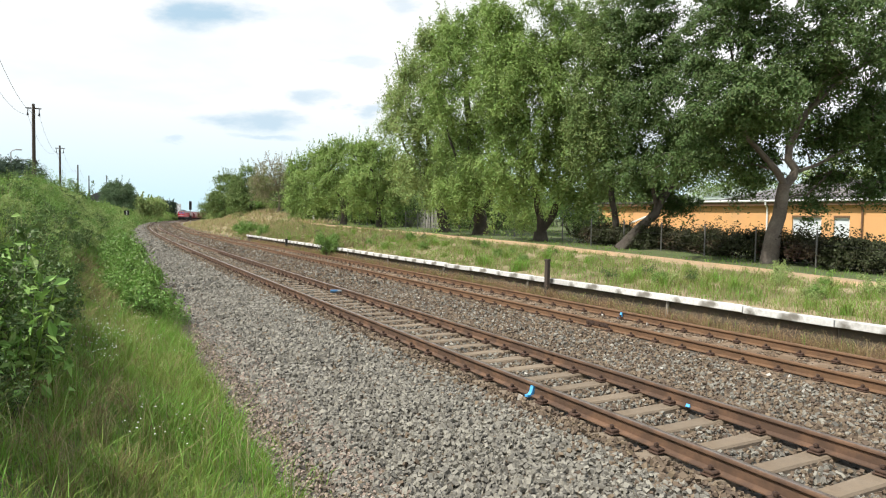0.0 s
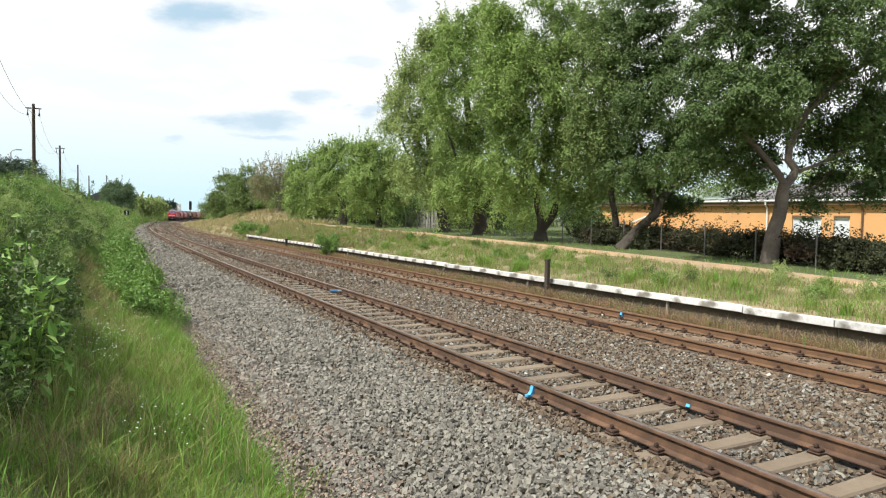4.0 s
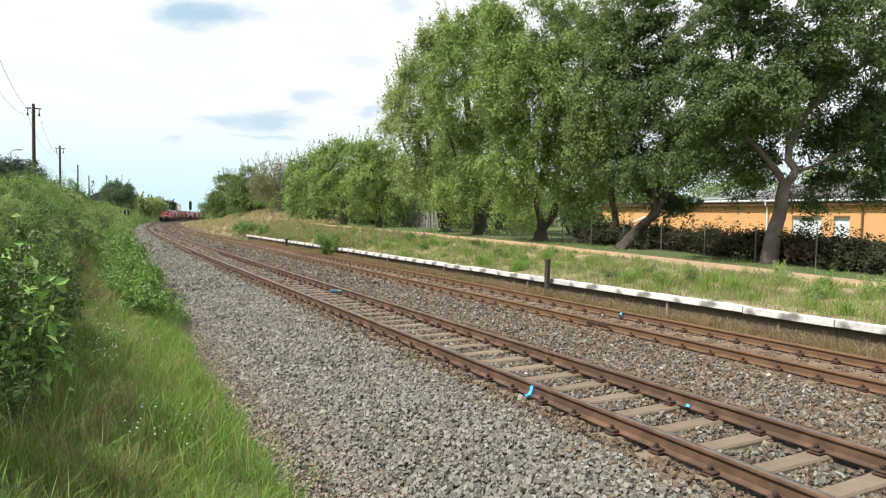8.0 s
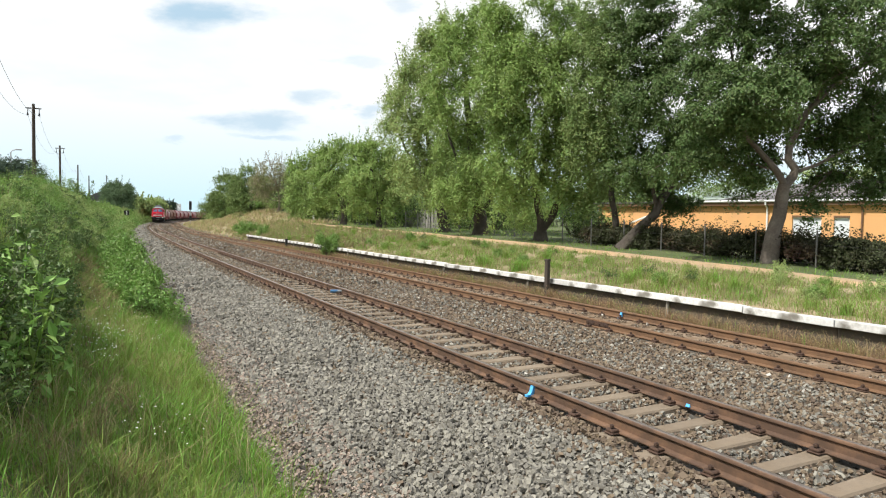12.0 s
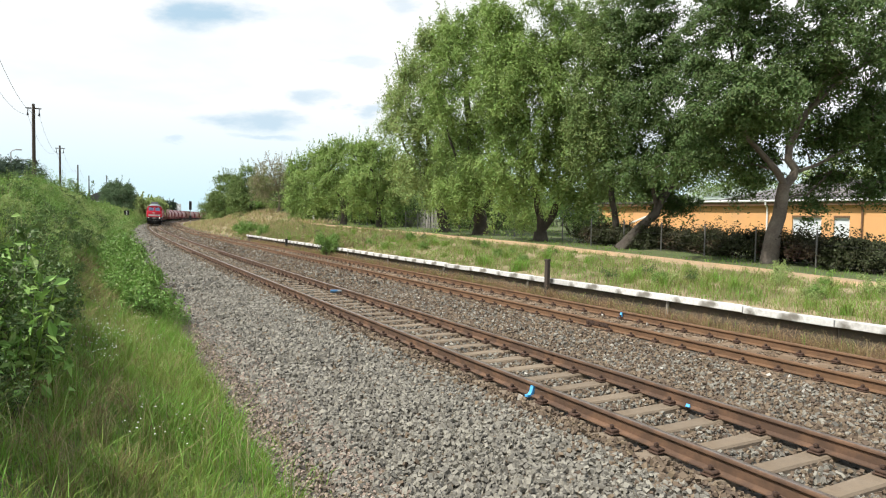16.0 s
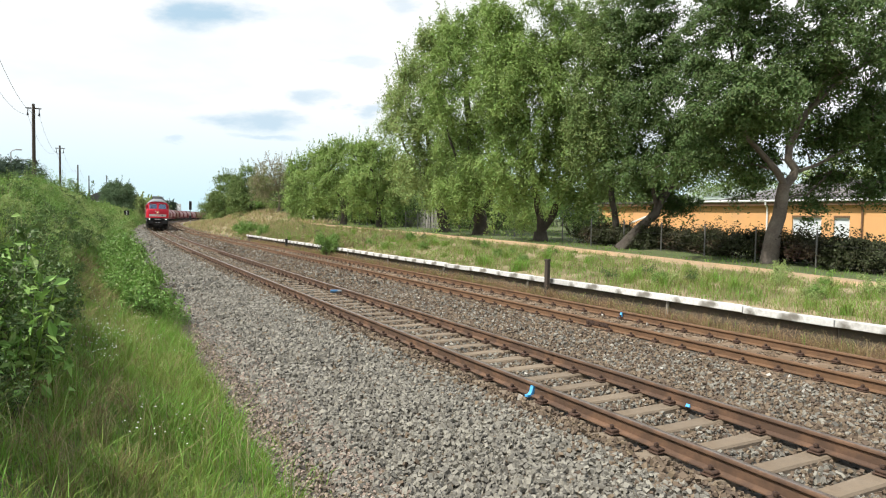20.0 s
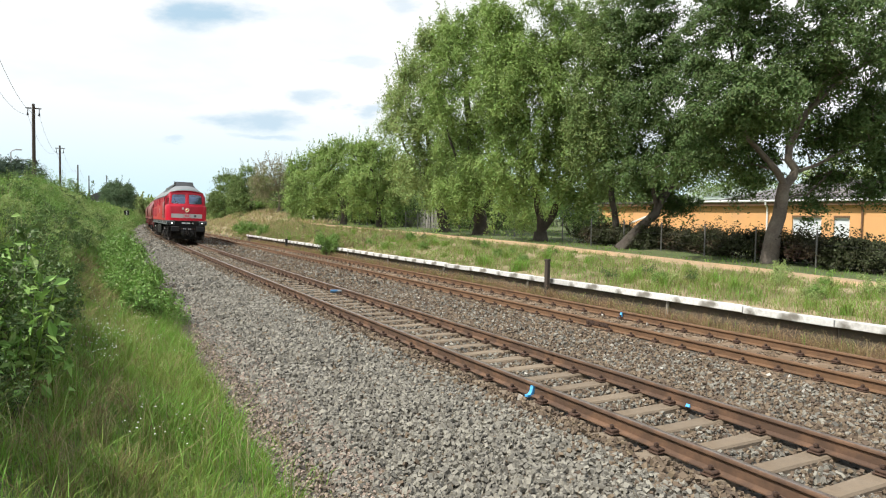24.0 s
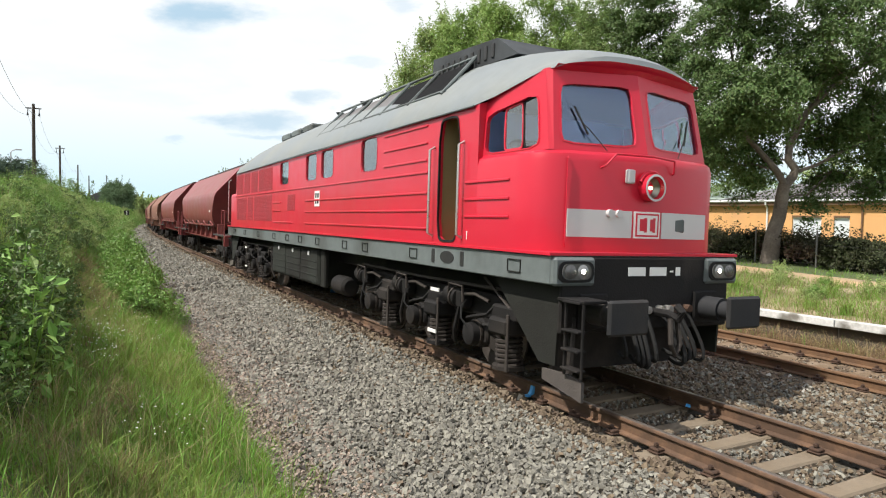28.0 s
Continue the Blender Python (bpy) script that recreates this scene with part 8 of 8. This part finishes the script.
                part("spring_housing", Shape().box((sx * 1.13 - 0.2, k - 0.22, 0.62), (sx * 1.13 + 0.2, k + 0.22, 0.84), 0.04).box((sx * 1.13 - 0.12, k - 0.3, 0.8), (sx * 1.13 + 0.1, k + 0.3, 0.98), 0.03), M_UNDER, bg)
                part("hanger", Shape().box((sx * 1.28, k + 0.2 * d - 0.025, 0.2), (sx * 1.31, k + 0.2 * d + 0.025, 0.9), 0.008), M_WHEEL, bg)
                part("brake_shoe", Shape().box((sx * 0.71, y - 0.68, 0.35), (sx * 0.83, y - 0.55, 0.75), 0.03), M_WHEEL, bg)
                c1 = y - 0.62 * d
                part("brake_cylinder", Shape().tube([(sx * 1.14, c1 - 0.24 * d, 0.98), (sx * 1.14, c1 - 0.2 * d, 0.98), (sx * 1.14, c1 + 0.1 * d, 0.94), (sx * 1.14, c1 + 0.12 * d, 0.94)], [0.09, 0.135, 0.135, 0.08], 16), M_UNDER, bg, smooth=40)
                part("cylinder_flange", Shape().tube([(sx * 1.14, c1 + 0.0, 0.955), (sx * 1.14, c1 + 0.03 * d, 0.95)], 0.155, 16), M_WHEEL, bg)
                part("slack_adjuster", Shape().box((sx * 1.12 - 0.09, c1 + 0.18 * d - 0.09, 0.8), (sx * 1.12 + 0.11, c1 + 0.18 * d + 0.12, 1.08), 0.04).tube([(sx * 1.2, c1 + 0.2 * d, 0.85), (sx * 1.22, c1 + 0.1 * d, 0.5), (sx * 1.16, c1 + 0.02 * d, 0.32)], 0.032, 6), M_UNDER, bg)
                part("cylinder_bracket", Shape().tube([(sx * 1.26, c1 - 0.05 * d, 1.0), (sx * 1.26, c1 - 0.02 * d, 1.15), (sx * 1.26, c1 + 0.36 * d, 1.13), (sx * 1.26, c1 + 0.38 * d, 0.92)], 0.018, 6), M_WHEEL, bg)
                part("push_rod", Shape().tube([(sx * 1.18, c1 + 0.3 * d, 1.02), (sx * 1.2, c1 + 0.62 * d, 1.05), (sx * 1.16, c1 + 0.9 * d, 0.98)], 0.026, 6), M_WHEEL, bg)
                part("sand_hose", Shape().tube([(sx * 1.25, y - 0.12 * d, 0.72), (sx * 1.28, y + 0.05 * d, 0.76), (sx * 1.26, y + 0.4 * d, 0.83), (sx * 1.2, y + 0.5 * d, 0.95)], 0.024, 6), M_UNDER, bg)
                part("earth_cable", Shape().tube([(sx * 1.31, y + 0.02, 0.6), (sx * 1.36, y - 0.1 * d, 0.72), (sx * 1.3, y - 0.2 * d, 0.86), (sx * 1.2, y - 0.25 * d, 0.95)], 0.014, 5), M_GASKET, bg)
        for sx in (1, -1):
            for y, z in ((0.9 * d, 1.02), (0.84 * d, 0.41)):
                part("white_stripe", Shape().box((sx * 1.32, y - 0.13, z - 0.025), (sx * 1.335, y + 0.13, z + 0.025)), M_MARK, bg)
            part("sand_pipe", Shape().tube([(sx * 1.22, 2.1 * d, 1.3), (sx * 1.2, 2.7 * d, 0.95), (sx * 1.0, 2.72 * d, 0.2)], 0.02, 6), M_WHEEL, bg)
            part("bogie_pipe", Shape().tube([(sx * 1.12, -2.6, 1.16), (sx * 1.14, 0, 1.14), (sx * 1.12, 2.6, 1.16)], 0.022, 6), M_WHEEL, bg)
    part("underfloor", Shape().box((-0.85, mirror(-1.0), 1.05), (0.85, -1.0, 1.36), 0.02), M_UNDER, L)
    one = bpy.data.curves.new("door_mark", "FONT")
    one.body, one.size, one.extrude = "1", 0.16, 0.002
    one.materials.append(M_MARK)
    mark = new("door_mark", one)
    mark.parent, mark.matrix_basis = L, pose(1.446, -2.46, 1.78, 90, 0, 90)
    return L, wheels


loco, loco_wheels = build_loco()

# ---- wagons ----
WAGON_LEN = 17.6


def build_wagon(paint, label):
    """A bogie hopper wagon; its front buffers are at y = 0 and it runs back to -WAGON_LEN."""
    W = tagged(new("hopper_wagon"), label, "wagon", "hopper wagons")
    y0, y1 = -3.3, -(WAGON_LEN - 3.3)
    # sides bulging below, flat slopes above a crease; the ends lean out towards the top
    levels = [(1.45, 1.0, -3.8), (1.62, 1.24, -3.55), (1.85, 1.40, -3.35), (2.1, 1.46, -3.2), (2.45, 1.475, -2.95), (2.8, 1.465, -2.65), (2.98, 1.43, -2.45), (3.05, 1.39, -2.36), (3.5, 1.04, -1.85), (3.95, 0.69, -1.45), (4.06, 0.56, -1.4), (4.14, 0.44, -1.4)]
    sh = Shape().loft([[(w, e, z), (-w, e, z), (-w, -WAGON_LEN - e, z), (w, -WAGON_LEN - e, z)] for z, w, e in levels])
    part("hopper_body", sh, paint, W, smooth=24)
    part("roof_strip", Shape().box((-0.42, -WAGON_LEN + 1.3, 4.13), (0.42, -1.3, 4.22), 0.02), M_WHEEL, W, "dark roof walkway strip")
    for sx in (1, -1):
        part("side_sill", Shape().box((sx * 1.36, y1, 1.6), (sx * 1.42, y0, 1.68), 0.01), paint, W)
        part("roof_edge", Shape().tube([(sx * 0.46, -1.42, 4.13), (sx * 0.46, -WAGON_LEN + 1.42, 4.13)], 0.03, 6), M_WHEEL, W)
        for i in range(6):
            y = y0 - 0.3 - i * (y0 - y1 - 0.6) / 5
            part("flap_hinge", Shape().tube([(sx * 1.38, y - 0.22, 1.62), (sx * 1.45, y - 0.12, 1.75), (sx * 1.46, y, 1.8), (sx * 1.45, y + 0.12, 1.75), (sx * 1.38, y + 0.22, 1.62)], 0.03, 6), paint, W)
        part("chute_flap", Shape().add([(sx * 1.0, y0 - 0.8, 1.28), (sx * 1.0, y1 + 0.8, 1.28), (sx * 1.32, y1 + 0.8, 1.85), (sx * 1.32, y0 - 0.8, 1.85), (sx * 0.95, y0 - 0.8, 1.3), (sx * 0.95, y1 + 0.8, 1.3), (sx * 1.27, y1 + 0.8, 1.87), (sx * 1.27, y0 - 0.8, 1.87)],
                                         [(0, 1, 2, 3), (4, 5, 6, 7), (0, 1, 5, 4), (1, 2, 6, 5), (2, 3, 7, 6), (3, 0, 4, 7)]), paint, W)
        part("sole_bar", Shape().box((sx * 1.0, -WAGON_LEN + 0.6, 1.02), (sx * 1.14, -0.6, 1.28), 0.015), paint, W)
        for i in range(8):
            y = y0 + 0.6 - i * (y0 - y1 + 1.2) / 7
            part("stanchion", Shape().box((sx * 1.06, y - 0.04, 1.1), (sx * 1.3, y + 0.04, 1.7), 0.01), paint, W)
        part("control_shaft", Shape().tube([(sx * 1.34, y0 - 0.4, 1.62), (sx * 1.34, y1 + 0.4, 1.62)], 0.035, 6), M_WHEEL, W)
        for y in (-4.6, -8.8, -13.0):
            part("hand_wheel", Shape().tube([(sx * 1.38, y + 0.2 * math.cos(a * 0.5236), 1.62 + 0.2 * math.sin(a * 0.5236)) for a in range(13)], 0.02, 5), M_WHEEL, W)
        part("white_label", Shape().box((sx * 1.458, y0 - 0.75, 2.2), (sx * 1.468, y0 - 0.4, 2.4)), M_MARK, W, "small white data panel")
    for Y in ((lambda y: y), (lambda y: -WAGON_LEN - y)):
        y_in = Y(y0) if Y(0) == 0 else y1
        # end platform, railing and buffers
        part("end_platform", Shape().box((-1.35, min(Y(-0.65), Y(-3.5)), 1.22), (1.35, max(Y(-0.65), Y(-3.5)), 1.29), 0.01), M_WHEEL, W)
        part("head_stock", Shape().box((-1.35, min(Y(-0.6), Y(-0.75)), 0.85), (1.35, max(Y(-0.6), Y(-0.75)), 1.28), 0.015), paint, W)
        for sx in (1, -1):
            part("platform_railing", Shape().tube([(sx * 1.32, Y(-0.8), 1.28), (sx * 1.32, Y(-0.8), 2.25), (sx * 1.32, Y(-1.5), 2.28), (sx * 1.32, Y(-1.5), 1.28)], 0.025, 6), paint, W)
            bf = part("buffer", Shape().tube([(sx * 0.875, Y(-0.6), 1.06), (sx * 0.875, Y(-0.06), 1.06)], 0.1, 12), M_UNDER, W)
            part("buffer_head", Shape().tube([(sx * 0.875, Y(-0.06), 1.06), (sx * 0.875, Y(0.0), 1.06)], [0.24, 0.23], 16), M_UNDER, bf)
            part("corner_step", Shape().tube([(sx * 1.3, Y(-0.7), 1.2), (sx * 1.32, Y(-0.7), 0.45), (sx * 1.32, Y(-1.15), 0.45), (sx * 1.3, Y(-1.15), 1.2)], 0.02, 5), M_WHEEL, W)
        for z in (1.75, 2.2):
            part("end_rail", Shape().tube([(-1.32, Y(-0.8), z), (1.32, Y(-0.8), z)], 0.02, 5), paint, W)
    part("underframe", Shape().box((-0.9, -WAGON_LEN + 0.7, 0.9), (0.9, -0.7, 1.2), 0.02), M_UNDER, W)
    wheel = Shape()
    for sx in (1, -1):
        wheel.loft([[(sx * px, pr * math.cos(2 * math.pi * k / 20), pr * math.sin(2 * math.pi * k / 20)) for k in range(20)] for px, pr in ((0.69, 0.1), (0.685, 0.48), (0.717, 0.485), (0.722, 0.46), (0.82, 0.455), (0.80, 0.1))])
    wheel.tube([(-1.0, 0, 0), (1.0, 0, 0)], 0.08, 8)
    wmesh = wheel.mesh("wheelset", M_WHEEL, smooth=40)
    for c in (-3.2, -WAGON_LEN + 3.2):
        bg = part("bogie", Shape().box((-1.05, -1.3, 0.5), (-0.93, 1.3, 0.78), 0.03).box((0.93, -1.3, 0.5), (1.05, 1.3, 0.78), 0.03).box((-0.95, -0.25, 0.5), (0.95, 0.25, 0.85), 0.03), M_UNDER, W, at=pose(0, c, 0))
        for y in (-0.9, 0.9):
            part("wheelset", wmesh, None, bg, at=pose(0, y, 0.46))
            for sx in (1, -1):
                part("axle_box", Shape().box((sx * 1.03 - 0.09, y - 0.16, 0.34), (sx * 1.03 + 0.09, y + 0.16, 0.6), 0.03), M_UNDER, bg)
                part("spring", Shape().tube([(sx * 1.03, y + 0.26, 0.4), (sx * 1.03, y + 0.26, 0.62)], 0.07, 8).tube([(sx * 1.03, y - 0.26, 0.4), (sx * 1.03, y - 0.26, 0.62)], 0.07, 8), M_UNDER, bg)
    return W


M_WAGON = material("red_brown_wagon_paint", (0.225, 0.034, 0.04), 0.45, 0.2, 2.5, (0.2, 0.06, 0.048), mix=(0.4, 0.7), bump=0.08)
M_WAGON_OLD = material("faded_brown_wagon_paint", (0.17, 0.075, 0.05), 0.75, 0.2, 2.5, (0.22, 0.10, 0.065), mix=(0.4, 0.7), bump=0.1)
wagon_red = build_wagon(M_WAGON, "red-brown bogie hopper wagon with rounded swing roof")
wagon_old = build_wagon(M_WAGON_OLD, "faded brown weathered hopper wagon with rounded swing roof")
wagons = [wagon_red]
for i in range(1, 20):
    if i == 2:
        wagons.append(wagon_old)
    else:
        wagons.append(copy_thing(wagon_old if i in (3, 9, 14) else wagon_red, pose(0, 0, 0)))


# ---- what moves ----
def train_s(t):
    """Arc length of the locomotive's front buffers at t seconds."""
    u = (t - 28.0) / 10
    return -10.392 - 118.655 * u - 1.8907 * u * u + 0.2358 * u ** 3


LEAN_RAIL = math.degrees(0.025 / 1.505)


def riding(s, a, b):
    """Pose of a vehicle whose front is at s, with pivots a and b metres behind its front, facing down the line."""
    pa, pb = (np.array([float(v) for v in on_line(np.array(s + k), 0.0)]) for k in (a, b))
    fw = (pa - pb) / np.linalg.norm(pa - pb)
    o = pa + fw * a
    return pose(o[0], o[1], o[2], 0, 0, math.degrees(math.atan2(-fw[0], fw[1]))) @ pose(0, 0, 0, 0, -LEAN_RAIL, 0)


def motions():
    times = [i * 0.5 for i in range(57)]
    walk(loco, [(t, riding(train_s(t), 4.4, 16.4)) for t in times])
    for i, w in enumerate(wagons):
        walk(w, [(t, riding(train_s(t) + 20.9 + i * WAGON_LEN, 3.2, WAGON_LEN - 3.2)) for t in times])
    spins = [i / 15 for i in range(421)]
    for w, y in loco_wheels:
        walk(w, [(t, pose(0, y, 0.525, math.degrees((train_s(t) - train_s(0)) / 0.525), 0, 0)) for t in spins])
    # wheels of the wagons behind the locomotive
    for i in range(4):
        turns = [k / 20 for k in range(561)]
        for w in wagons[i].children_recursive:
            if w.name.startswith("wheelset"):
                y = w.matrix_basis.translation.y
                walk(w, [(t, pose(0, y, 0.46, math.degrees((train_s(t) - train_s(0)) / 0.46), 0, 0)) for t in turns])


motions()
